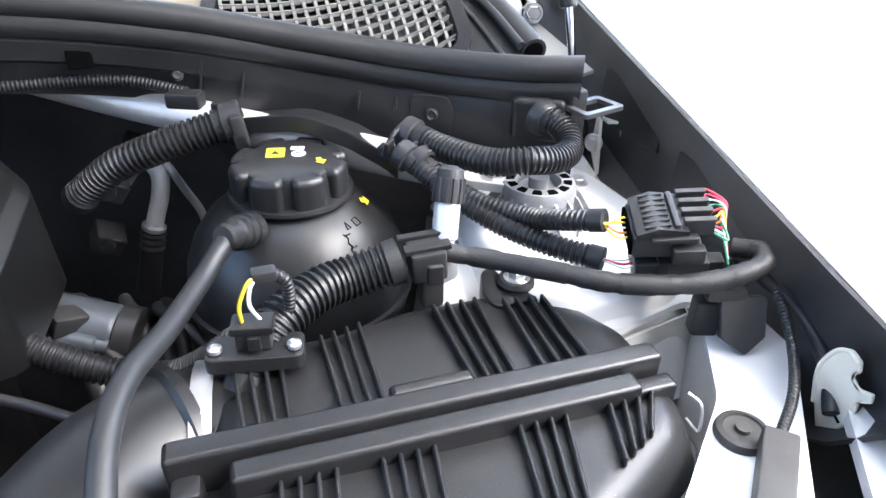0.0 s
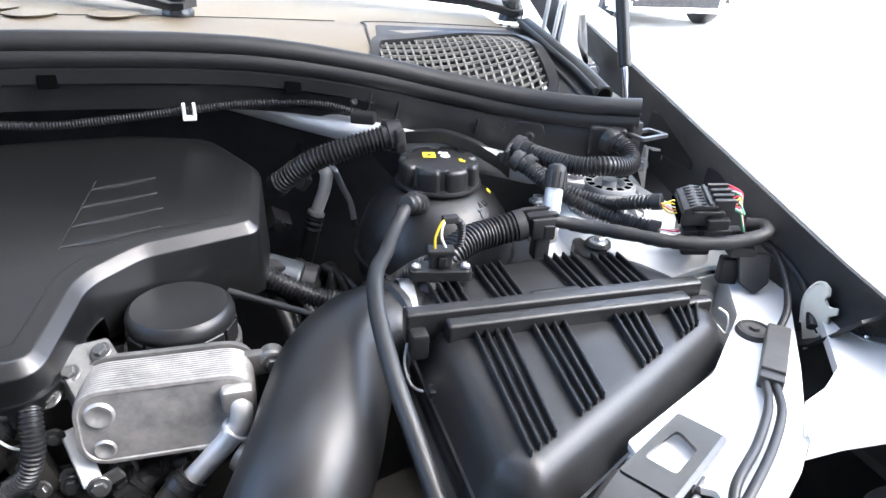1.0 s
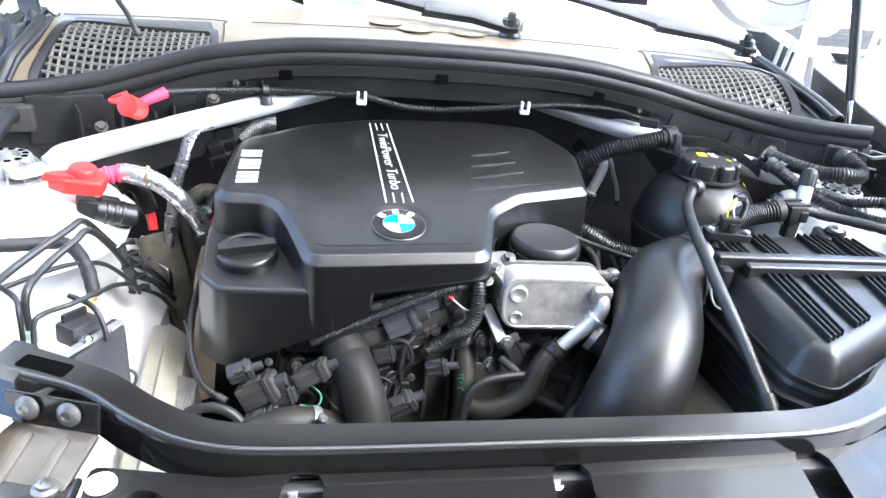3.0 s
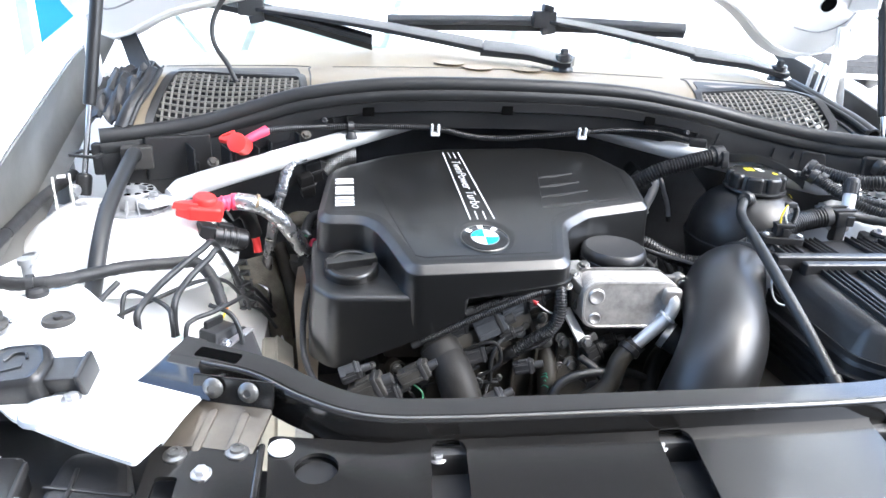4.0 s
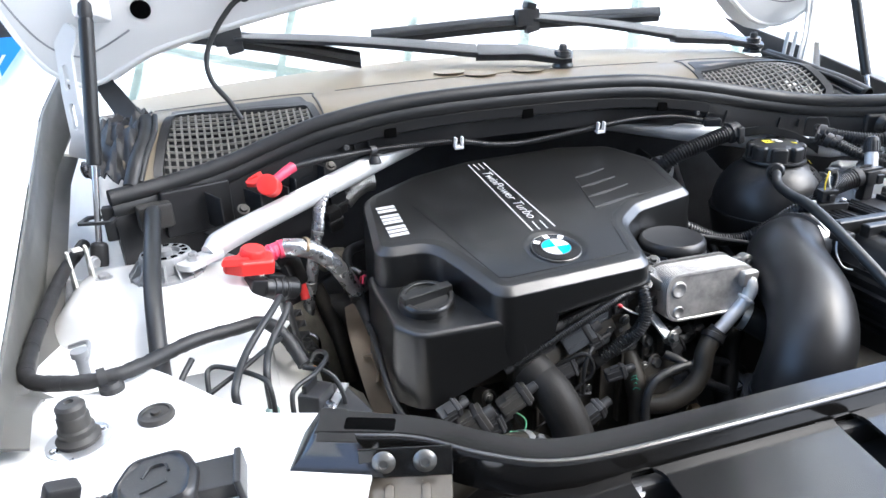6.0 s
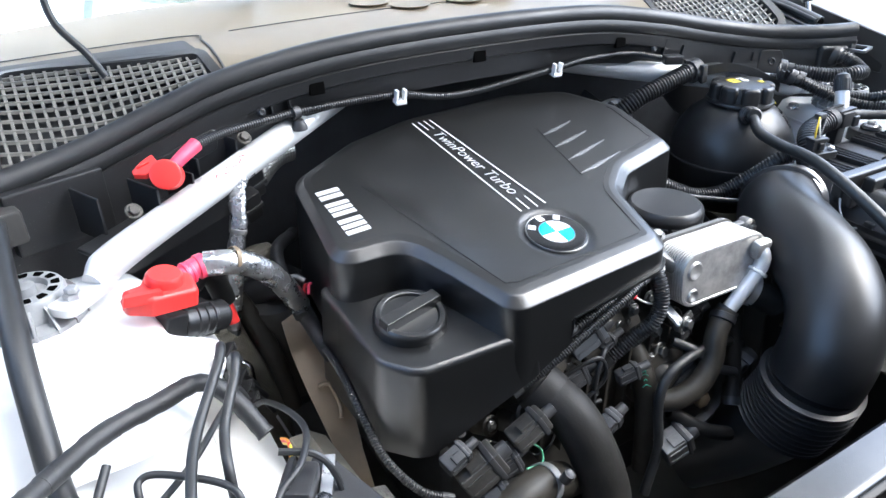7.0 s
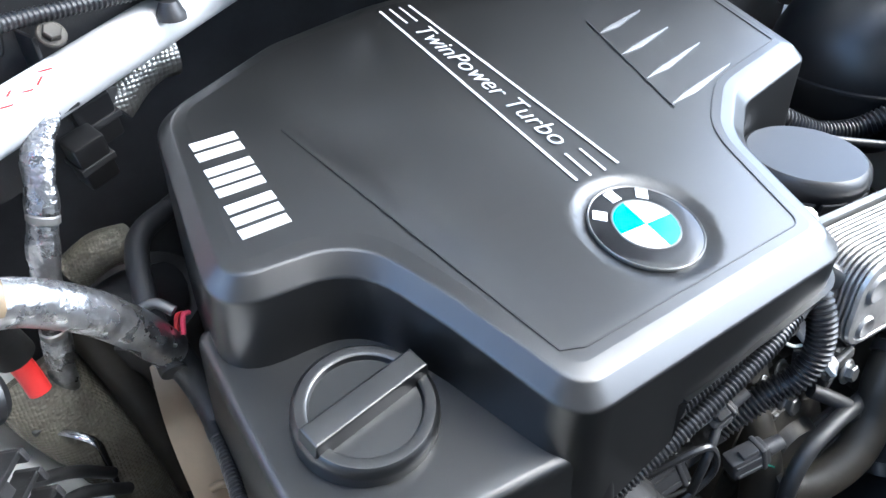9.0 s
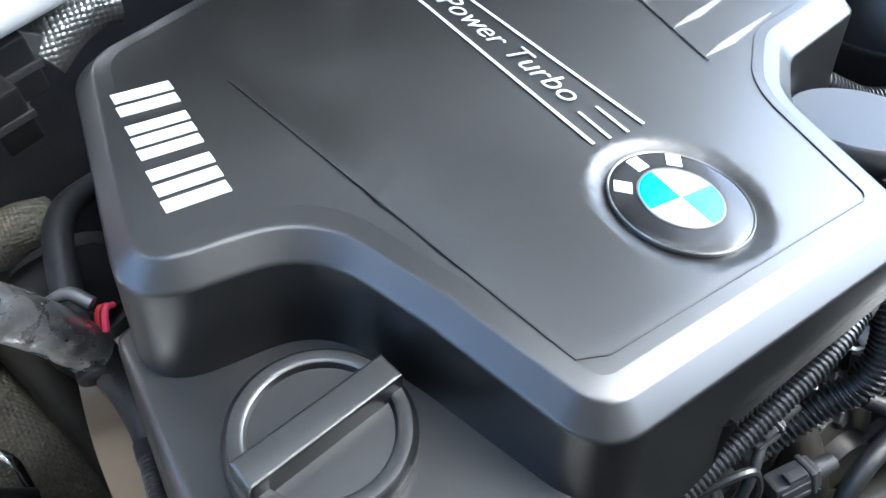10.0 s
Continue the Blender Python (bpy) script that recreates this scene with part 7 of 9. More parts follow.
part("edge_strip", pipe([(-0.386, -0.058, 0.725), (-0.378, -0.068, 0.700), (-0.370, -0.078, 0.672)], 0.0022, 8, 5, 0.5), ZINC, lump)
catalyst = thing("exhaust_shell", (-0.33, 0.03, 0.8), "dark round exhaust shell low beside the engine", "exhaust", "heat shields")
part("shell", lathe([(0, -0.10), (0.045, -0.10), (0.050, -0.06), (0.050, 0.06), (0.044, 0.075), (0, 0.078)], 32, at(-0.335, 0.045, 0.775, 12, -8, 0)), GREYRUB, catalyst)
part("emboss", pipe([(-0.378, 0.035, 0.885), (-0.36, 0.03, 0.898), (-0.342, 0.035, 0.895)], 0.014, 18, 6), DARKSLEEVE, catalyst)
rear = thing("embossed_exhaust_shield", (-0.28, 0.15, 0.95), "bright embossed exhaust heat shield behind the engine", "heat shield", "heat shields")
part("shell", pipe([(-0.318, 0.140, 0.952), (-0.298, 0.147, 0.968), (-0.278, 0.152, 0.977), (-0.262, 0.155, 0.978)], 0.019, 22, 8), SLEEVE, rear)
part("flange", box(0.03, 0.004, 0.05, at(-0.335, 0.118, 0.955, 10, 25, 20), 0.001), CAST, rear)
for x, y, z, s in ((-0.336, 0.095, 0.966, 0.030), (-0.345, 0.075, 0.945, 0.024)):
    plug = thing("wiring_plug", (x, y, z), "dark sensor plug behind the engine", "plug", "engine plugs")
    part("shell", box(s, s * 0.8, 0.042, at(x, y, z, 15, -12, 20), 0.003), GLOSSY, plug)
    part("collar", box(s * 1.12, s * 0.9, 0.006, at(x, y, z, 15, -12, 20), 0.001), DEEP, plug)
tan = thing("tan_bracket", (-0.34, -0.16, 0.75), "tan metal bracket beside the engine cover", "bracket")
SPINE = spline([V(-0.343, -0.030, 0.842), V(-0.341, -0.070, 0.820), V(-0.338, -0.115, 0.788), V(-0.337, -0.160, 0.748), V(-0.338, -0.205, 0.690)], 6)


def tan_at(i, v):
    w = 0.014 + 0.007 * math.sin(math.pi * min(1, i / 20))
    return SPINE[i] + V(w * v, 0.004 * v, 0.003 * v)


part("plate", grid(range(len(SPINE)), (-1, -0.9, 0, 0.9, 1), tan_at, 0.003), TAN, tan)
part("loop", pipe([(-0.348, -0.116, 0.796), (-0.341, -0.118, 0.799), (-0.335, -0.122, 0.796), (-0.333, -0.138, 0.780), (-0.337, -0.148, 0.770)], 0.0028, 10, 6), TAN, tan)
hose("ribbed_hose", [(-0.336, -0.110, 0.845), (-0.3365, -0.140, 0.848), (-0.339, -0.185, 0.845), (-0.340, -0.225, 0.828), (-0.336, -0.260, 0.805), (-0.318, -0.295, 0.785), (-0.290, -0.310, 0.772)], 0.0046, PLASTIC, "thin black ribbed hose down the side of the cover", "hose", "ribbed", "ribbed hoses", 0.0028)
hose("wire_loom", [(-0.30, 0.06, 0.90), (-0.335, 0.02, 0.905), (-0.345, -0.03, 0.890), (-0.345, -0.08, 0.870)], 0.008, DEEP, "black wiring loom beside the engine cover", "harness")
for pts, mt in (([(-0.336, -0.068, 0.890), (-0.333, -0.064, 0.898), (-0.329, -0.060, 0.896)], WIRER), ([(-0.333, -0.074, 0.892), (-0.330, -0.070, 0.902), (-0.326, -0.066, 0.900)], PINK), ([(-0.350, -0.050, 0.893), (-0.345, -0.046, 0.899), (-0.338, -0.044, 0.897)], WIREG)):
    solo("loose_wire", pipe(pts, 0.0017, 8, 6), mt, "short coloured wire beside the engine cover", "wire", "engine wires")
hose("dark_pipe", [(-0.33, 0.0, 0.87), (-0.36, 0.03, 0.85), (-0.40, 0.05, 0.80), (-0.42, 0.06, 0.72)], 0.02, DEEP, "thick dark pipe behind the engine", "pipe")
part("tie_rod", pipe([(-0.352, -0.055, 0.905), (-0.342, -0.062, 0.912), (-0.334, -0.070, 0.908)], 0.0034, 10, 4), CAST, catalyst)

# ---- left inner wing: hoses, brake lines, control unit ----
hose("bent_hose", [(-0.601, 0.02, 1.005), (-0.6, 0.0, 1.016), (-0.599, -0.055, 1.005), (-0.598, -0.115, 0.991), (-0.598, -0.16, 0.973), (-0.597, -0.2, 0.947), (-0.596, -0.238, 0.914), (-0.593, -0.27, 0.897)], 0.0105, RUBBER, "black rubber hose over the white strut tower", "hose")
part("hose_entry", box(0.046, 0.024, 0.036, at(-0.600, 0.020, 1.006, 0, 0, 15), 0.004), GREYRUB, trim, "grey hose entry box")
part("wing_box", box(0.10, 0.02, 0.07, at(-0.545, 0.052, 1.0, 0, 0, 18), 0.004), PLASTIC, trim)
hose("taped_harness", [(-0.700, 0.03, 0.975), (-0.716, -0.05, 0.965), (-0.722, -0.13, 0.955), (-0.722, -0.22, 0.948), (-0.712, -0.278, 0.945), (-0.671, -0.297, 0.943), (-0.639, -0.300, 0.943), (-0.615, -0.290, 0.942), (-0.587, -0.262, 0.937), (-0.555, -0.236, 0.934), (-0.513, -0.218, 0.930), (-0.478, -0.203, 0.924), (-0.456, -0.215, 0.905), (-0.440, -0.245, 0.880)], 0.0080, TAPE, "black taped wiring harness across the white inner wing", "harness")
lug = thing("harness_plug", (-0.655, -0.295, 0.92), "black harness stud clip", "clip")
part("disc", lathe([(0, 0), (0.012, 0), (0.012, 0.006), (0.008, 0.010), (0, 0.010)], 20, at(-0.634, -0.306, 0.932)), DEEP, lug)
part("band", lathe([(0.0095, -0.004), (0.0112, -0.004), (0.0112, 0.004), (0.0095, 0.004)], 20, along((-0.642, -0.300, 0.943), (-0.63, -0.297, 0.943))), DEEP, lug)
hose("thin_hose", [(-0.560, -0.262, 0.925), (-0.572, -0.285, 0.915), (-0.585, -0.305, 0.895), (-0.600, -0.33, 0.89)], 0.0034, RUBBER, "thin black tube hanging from the harness", "tube")
LINES = [[(-0.402, -0.052, 0.775), (-0.420, -0.072, 0.815), (-0.440, -0.095, 0.845), (-0.450, -0.150, 0.905), (-0.455, -0.200, 0.952), (-0.464, -0.225, 0.953), (-0.500, -0.285, 0.936), (-0.516, -0.335, 0.925), (-0.517, -0.345, 0.905), (-0.517, -0.350, 0.860)],
         [(-0.396, -0.062, 0.765), (-0.415, -0.084, 0.805), (-0.433, -0.108, 0.832), (-0.443, -0.160, 0.900), (-0.447, -0.212, 0.946), (-0.455, -0.236, 0.944), (-0.476, -0.275, 0.930), (-0.484, -0.310, 0.915), (-0.484, -0.315, 0.86)]]
THIN_LINES = [[(-0.543, -0.330, 0.87), (-0.545, -0.300, 0.915), (-0.541, -0.288, 0.924), (-0.525, -0.292, 0.924), (-0.490, -0.320, 0.920), (-0.482, -0.335, 0.908), (-0.482, -0.340, 0.86)],
              [(-0.575, -0.318, 0.89), (-0.545, -0.308, 0.905), (-0.505, -0.282, 0.915), (-0.470, -0.235, 0.912), (-0.446, -0.185, 0.888), (-0.431, -0.135, 0.835), (-0.426, -0.122, 0.818), (-0.408, -0.095, 0.790), (-0.392, -0.075, 0.75)],
              [(-0.462, -0.365, 0.86), (-0.463, -0.352, 0.905), (-0.456, -0.342, 0.914), (-0.435, -0.326, 0.916), (-0.418, -0.290, 0.910), (-0.416, -0.24, 0.890), (-0.420, -0.17, 0.850), (-0.424, -0.13, 0.815)]]
for k, pts in enumerate(LINES + THIN_LINES):
    solo("brake_line", pipe(pts, 0.0042 if k < 2 else 0.0028, 12, 8), RUBBER, "black coated brake line bent over the inner wing", "brake line", "brake lines")
saddle = thing("line_clip", (-0.435, -0.115, 0.82), "black plastic brake line clip", "clip", "hose clips")
ca, cb = V(-0.4455, -0.116, 0.884), V(-0.432, -0.124, 0.814)
part("block", box(0.010, 0.010, (cb - ca).length + 0.006, along(ca, cb) @ at(0, 0, 0.036), 0.002), DEEP, saddle)
for k in range(5):
    part("jaw", box(0.024, 0.014, 0.004, along(ca, cb) @ at(0.004, 0.004, 0.002 + 0.017 * k), 0.0012), PLASTIC, saddle)
    part("snap_hook", box(0.004, 0.016, 0.009, along(ca, cb) @ at(0.016, 0.004, 0.005 + 0.017 * k), 0.001), DEEP, saddle)
abs_unit = thing("brake_control_unit", (-0.43, -0.32, 0.8), "black brake control unit with silver edge", "control unit")
UNIT = rounded([(-0.447, -0.372), (-0.413, -0.275), (-0.398, -0.288), (-0.364, -0.400), (-0.424, -0.414)], 0.008, 4)
part("housing", stack([(UNIT, 0.842), (UNIT, 0.866), (inset(UNIT, 0.001), 0.869), (inset(UNIT, 0.004), 0.871)]), DEEP, abs_unit)
edge_m = at(-0.4215, -0.330, 0.8735, 0, 4, 63)
part("silver_edge", box(0.096, 0.010, 0.004, edge_m, 0.001), ZINC, abs_unit, "silver edge strip")
bolt("bolt", edge_m @ V(-0.004, 0.001, 0.002), 0.005, abs_unit, CHROME)
part("plug", box(0.040, 0.028, 0.024, at(-0.436, -0.312, 0.876, 0, 6, 58), 0.004), DEEP, abs_unit)
part("plug_lever", box(0.030, 0.006, 0.014, at(-0.441, -0.308, 0.890, 0, 6, 58), 0.002), PLASTIC, abs_unit)
for k, mt in enumerate((WIREO, WIRER, WIREY)):
    part("wire", pipe([(-0.432, -0.262 - 0.003 * k, 0.885), (-0.430, -0.275 - 0.003 * k, 0.892), (-0.434, -0.292, 0.886)], 0.0013, 8, 5), mt, abs_unit)
for p in ((-0.517, -0.350, 0.862), (-0.484, -0.315, 0.862), (-0.482, -0.340, 0.862)):
    solo("line_nut", lathe([(0, 0), (0.0075, 0), (0.0075, 0.014), (0.005, 0.016), (0, 0.016)], 6, at(*p)), surface("pale_green_nut", (0.35, 0.46, 0.42), 0.4, metal=0.4, bump=0.05), "pale green plated brake line nut", "nut", "line nuts")
drop = thing("hanging_plug", (-0.40, -0.40, 0.85), "small black wiring plug hanging by its cable", "plug")
part("plug", box(0.014, 0.016, 0.030, at(-0.404, -0.330, 0.835, 0, 10, 20), 0.003), DEEP, drop)
part("cable", pipe([(-0.404, -0.330, 0.850), (-0.408, -0.322, 0.885), (-0.420, -0.312, 0.905), (-0.445, -0.302, 0.912)], 0.003, 8, 6), RUBBER, drop)
part("clip_wire", pipe([(-0.398, -0.335, 0.825), (-0.385, -0.338, 0.815), (-0.378, -0.336, 0.832), (-0.392, -0.332, 0.842)], 0.0018, 8, 6), DEEP, drop)
CREAM = surface("cream_sealer_paint", (0.22, 0.205, 0.165), 0.5, grain=200, bump=0.1, vary=0.15, stain=15)
liner = thing("mesh_liner", (-0.36, -0.38, 0.7), "perforated silver heat liner on the chassis rail", "heat liner")
part("rail", ribbon([V(-0.392, -0.16, 0.775), V(-0.380, -0.30, 0.775), V(-0.366, -0.47, 0.77)], [(0.012, 0.004), (0.008, 0.008), (-0.006, 0.006), (-0.010, 0.010), (-0.014, 0.006), (-0.032, -0.012), (-0.034, -0.10), (-0.030, -0.10), (-0.026, -0.016), (0.010, 0.0)]), CREAM, liner)
part("mesh", ribbon([V(-0.352, -0.25, 0.764), V(-0.334, -0.47, 0.758)], [(0.006, 0.0), (0.004, 0.003), (-0.018, -0.006), (-0.022, -0.05), (-0.020, -0.052), (-0.014, -0.010)]), SLEEVE, liner, "perforated silver sheet")

# ---- left wing: studs, plugs, filler neck, headlamp ----
grommet(-0.588, -0.372, 0.932, 0.0165)
grommet(-0.648, -0.150, 0.936, 0.013)
bump_stop(-0.652, -0.385, 0.932)
stud = thing("wing_stud", (-0.672, -0.235, 0.92), "grey threaded stud on the white panel", "stud")
part("stud", lathe([(0, 0), (0.006, 0), (0.006, 0.022), (0.009, 0.023), (0.009, 0.030), (0, 0.030)], 16, at(-0.672, -0.238, 0.918)), GREY, stud)
part("wire_loop", pipe([(-0.690, -0.20, 0.935), (-0.668, -0.215, 0.945), (-0.664, -0.232, 0.944), (-0.668, -0.240, 0.935)], 0.0026, 8, 6), GREY, stud)
washer = thing("washer_filler", (-0.57, -0.5, 0.9), "black washer fluid filler cap on a ribbed neck", "filler cap")
wm = at(-0.574, -0.496, 0.942, 12, -6, 0)
body = rounded([(-0.030, -0.028), (0.028, -0.028), (0.032, 0.0), (0.022, 0.026), (-0.020, 0.028), (-0.034, 0.004)], 0.018, 6)
part("cap", stack([(inset(body, 0.003), -0.026), (body, 0.0), (body, 0.014), (inset(body, 0.002), 0.018), (inset(body, 0.006), 0.020), (inset(body, 0.008), 0.0185)], m=wm), PLASTIC, washer)
part("tab", box(0.036, 0.030, 0.018, wm @ at(0.042, -0.006, 0.004, 0, 0, -6), 0.003), PLASTIC, washer)
part("tab_end", box(0.006, 0.034, 0.026, wm @ at(0.060, -0.008, 0.004, 0, 0, -6), 0.002), PLASTIC, washer)
part("washer_sign", box(0.020, 0.004, 0.0008, wm @ at(-0.002, -0.006, 0.0192, 0, 0, 12)), PLASTIC, washer)
part("washer_sign", pipe([wm @ V(-0.010, 0.004, 0.0192), wm @ V(-0.004, 0.012, 0.0195), wm @ V(0.006, 0.012, 0.0195), wm @ V(0.010, 0.004, 0.0192)], 0.0012, 6, 6), PLASTIC, washer)
part("neck", ribbed([(-0.585, -0.498, 0.934), (-0.606, -0.497, 0.932), (-0.627, -0.496, 0.930)], 0.0185, 0.005, 0.12, 22), PLASTIC, washer)
part("neck_sleeve", pipe([(-0.620, -0.4965, 0.931), (-0.642, -0.497, 0.928)], 0.0175, 22, 3), RUBBER, washer)
part("neck_end", ribbed([(-0.638, -0.497, 0.9285), (-0.668, -0.499, 0.923), (-0.72, -0.508, 0.905)], 0.0185, 0.006, 0.14, 22), PLASTIC, washer)
# White plate's bluish shading is put into this colour, so its rim shows.
DISHED = surface("bluish_shaded_white", (0.42, 0.45, 0.49), 0.35, metal=0.2, grain=200, bump=0.1, vary=0.15, stain=30)
dish = thing("lamp_bolt_plate", (-0.515, -0.535, 0.93), "white oval bolt plate, bluish shade in its rim colour", "plate")
part("oval", slab(pill((-0.542, -0.537), (-0.522, -0.531), 0.0205), 0.930, 0.937, 0, 0.004), DISHED, dish)
part("dished_top", slab(pill((-0.541, -0.537), (-0.523, -0.5315), 0.015), 0.936, 0.9385, 0, 0.002), PRIMER, dish)
bolt("bolt", (-0.5215, -0.5270, 0.938), 0.006, dish, ZINC)
lamp = thing("headlamp_unit", (-0.58, -0.62, 0.8), "black headlamp housing with white sticker", "headlamp", "headlamps")
lp = rounded([(-0.86, -0.43), (-0.66, -0.42), (-0.51, -0.43), (-0.452, -0.50), (-0.450, -0.75), (-0.86, -0.75)], 0.02, 5)
part("housing", slab(lp, 0.72, 0.862, 0, 0.012), DEEP, lamp)
part("raised_panel", slab(rounded([(-0.527, -0.536), (-0.470, -0.556), (-0.453, -0.62), (-0.450, -0.75), (-0.535, -0.75)], [0.02, 0.022, 0.02, 0.01, 0.0], 5), 0.855, 0.897, 0, 0.010), PLASTIC, lamp, "raised black cover")
part("side_panel", slab(rounded([(-0.66, -0.538), (-0.560, -0.543), (-0.548, -0.615), (-0.535, -0.75), (-0.68, -0.75)], 0.010, 4), 0.855, 0.893, 0, 0.005), PLASTIC, lamp)
part("rib", box(0.005, 0.13, 0.010, at(-0.548, -0.62, 0.892, 0, 0, 7), 0.002), DEEP, lamp)
part("rib", box(0.004, 0.10, 0.004, at(-0.505, -0.62, 0.8975, 0, 0, 4), 0.0015), PLASTIC, lamp)
part("cross_rib", box(0.075, 0.004, 0.003, at(-0.492, -0.598, 0.8972, 0, 0, -12), 0.001), PLASTIC, lamp)
part("sticker", box(0.056, 0.054, 0.0006, at(-0.611, -0.568, 0.8936, 0, 0, -6)), SIGN, lamp, "blank white paper sticker", smooth=0)
part("round_sticker", lathe([(0, 0), (0.011, 0), (0.011, 0.0006), (0, 0.0006)], 24, at(-0.545, -0.612, 0.8972)), SIGN, lamp, "white round sticker")
part("corner_clip", box(0.026, 0.018, 0.03, at(-0.652, -0.470, 0.938, 0, 20, 25), 0.004), DEEP, lamp)
# Same dark filler on the left, in place of the gap's shade.
solo("gap_shade_sheet", box(0.16, 0.5, 0.01, at(-0.74, -0.12, 0.86)), DEEP, "dark sheet put in for the shade beside the inner wing", "liner", kind="structure")

# ---- brackets on the radiator support ----
for side in (-1, 1):
    if side < 0:
        cx, cy, ang = -0.385, -0.520, -16
    else:
        cx, cy, ang = 0.429, -0.5055, 26
    br = thing("support_bracket", (cx, cy, 0.9), "tan-tinted pressed steel bracket with two bolts", "bracket", "support brackets")
    bmx = at(cx, cy, 0.948 if side < 0 else 0.931, 0, 0, ang)
    part("upright", box(0.078, 0.003, 0.026, bmx @ at(0, 0.0, -0.012, -12, 0, 0), 0.001), SHEET, br)
    part("plate", slab(rounded([(-0.048 if side < 0 else -0.036, -0.070), (0.036, -0.070), (0.038, 0.0), (-0.034, 0.0)], 0.004, 3), -0.004, 0.0, 0, 0.001, bmx @ at(0, -0.002, -0.024, 18, 0, 0)), TANSTEEL, br, "bare steel plate")
    for x in (-0.014, 0.016):
        part("groove", slab(pill((x, -0.012), (x, -0.052), 0.0042), -0.001, 0.0022, 0, 0.0018, bmx @ at(0, -0.002, -0.024, 18, 0, 0)), TANSTEEL, br)
    for x in (-0.018, 0.016):
        m2 = bmx @ at(x, -0.003, -0.009, 78, 0, 0)
        part("bolt", lathe([(0, 0), (0.0098, 0), (0.0098, 0.0015), (0.0075, 0.004), (0.004, 0.0048), (0.0035, 0.003), (0, 0.003)], 24, m2), BOLTED, br, "round head bolt")

latch = thing("latch_plate", (-0.40, -0.63, 0.88), "black painted steel latch plate with bolts", "latch plate")
lo = rounded([(-0.449, -0.560), (-0.356, -0.566), (-0.354, -0.72), (-0.446, -0.72)], 0.006, 3)
window = rounded([(-0.410, -0.626), (-0.372, -0.632), (-0.374, -0.662), (-0.412, -0.656)], 0.004, 3)
slot = rounded([(-0.438, -0.598), (-0.420, -0.600), (-0.420, -0.66), (-0.438, -0.66)], 0.004, 3)
part("plate", holed(lo, [window, slot], 0.909, 0.004), SHEET, latch)
part("edge_bead", box(0.006, 0.155, 0.006, at(-0.356, -0.643, 0.909), 0.002), SHEET, latch)
part("under_plate", box(0.09, 0.15, 0.004, at(-0.402, -0.645, 0.885)), DEEP, latch)
part("pin", lathe([(0, 0), (0.005, 0), (0.005, 0.025), (0, 0.025)], 14, along((-0.402, -0.642, 0.893), (-0.375, -0.645, 0.893))), CHROME, latch, "bright latch pin")
part("pin_ring", lathe([(0.005, 0), (0.008, 0), (0.008, 0.003), (0.005, 0.003)], 16, along((-0.396, -0.643, 0.893), (-0.375, -0.645, 0.893))), ZINC, latch)
part("silver_strip", box(0.016, 0.006, 0.004, at(-0.429, -0.628, 0.890), 0.001), ZINC, latch)
for x, y, r in ((-0.428, -0.573, 0.008), (-0.376, -0.573, 0.008)):
    part("flange_bolt", lathe([(0, 0), (r * 1.25, 0), (r * 1.25, 0.0015), (r * 0.8, 0.003), (r * 0.75, 0.0055), (r * 0.4, 0.006), (r * 0.35, 0.0045), (0, 0.0045)], 22, at(x, y, 0.909)), BOLTED, latch)
bolt("bolt", (-0.402, -0.598, 0.909), 0.0058, latch, ZINC)
for x, y in ((-0.339, -0.572), (-0.318, -0.662)):
    part("white_plug", lathe([(0, 0), (0.0115, 0), (0.011, 0.0015), (0.009, 0.002), (0, 0.002)], 24, at(x, y, 0.910 if y > -0.6 else 0.907)), SIGN, plate, "round white plug")
part("hole_plug", lathe([(0.019, -0.004), (0.017, -0.012), (0.012, -0.014), (0.010, -0.010), (0, -0.010)], 28, at(-0.308, -0.600, 0.905)), PLASTIC, plate, "recessed ribbed plug")
for k in range(3):
    a = radians(90 + 120 * k)
    part("plug_boss", lathe([(0, 0), (0.002, 0), (0.002, 0.003), (0, 0.003)], 8, at(-0.308 + 0.005 * math.cos(a), -0.600 + 0.005 * math.sin(a), 0.895)), DEEP, plate)
right_latch = thing("latch_plate", (0.46, -0.55, 0.88), "dark steel plate with large bright bolts", "latch plate")
part("plate", slab(rounded([(0.415, -0.545), (0.47, -0.515), (0.54, -0.54), (0.56, -0.62), (0.44, -0.64)], 0.008, 3), 0.893, 0.898, 0, 0.002), SHEET, right_latch)
for x, y, r in ((0.432, -0.556, 0.009), (0.474, -0.540, 0.0085), (0.486, -0.560, 0.006)):
    part("flange_bolt", lathe([(0, 0), (r * 1.25, 0), (r * 1.25, 0.0015), (r * 0.8, 0.003), (r * 0.75, 0.0065), (r * 0.4, 0.007), (r * 0.35, 0.005), (0, 0.005)], 22, at(x, y, 0.898)), BOLTED, right_latch)
part("white_plug", lathe([(0, 0), (0.0135, 0), (0.013, 0.0015), (0.009, 0.002), (0, 0.002)], 24, at(0.395, -0.560, 0.911)), SIGN, plate, "round white plug")
# black patch on the closed rail for the shade in its end opening
for x, y, rz, z in ((-0.4045, -0.475, -20, 0.9480),):
    hole = rounded([(-0.022, -0.008), (0.022, -0.008), (0.022, 0.008), (-0.022, 0.008)], 0.003, 3)
    part("opening", stack([(hole, -0.004), (hole, 0.0)], m=at(x, y, z, 0, 0, rz) @ at(0, 0, 0, 0, 2.5, 0)), SHADE_AND_MARKS, support, "black patch for the shade in a rectangular opening", smooth=0)
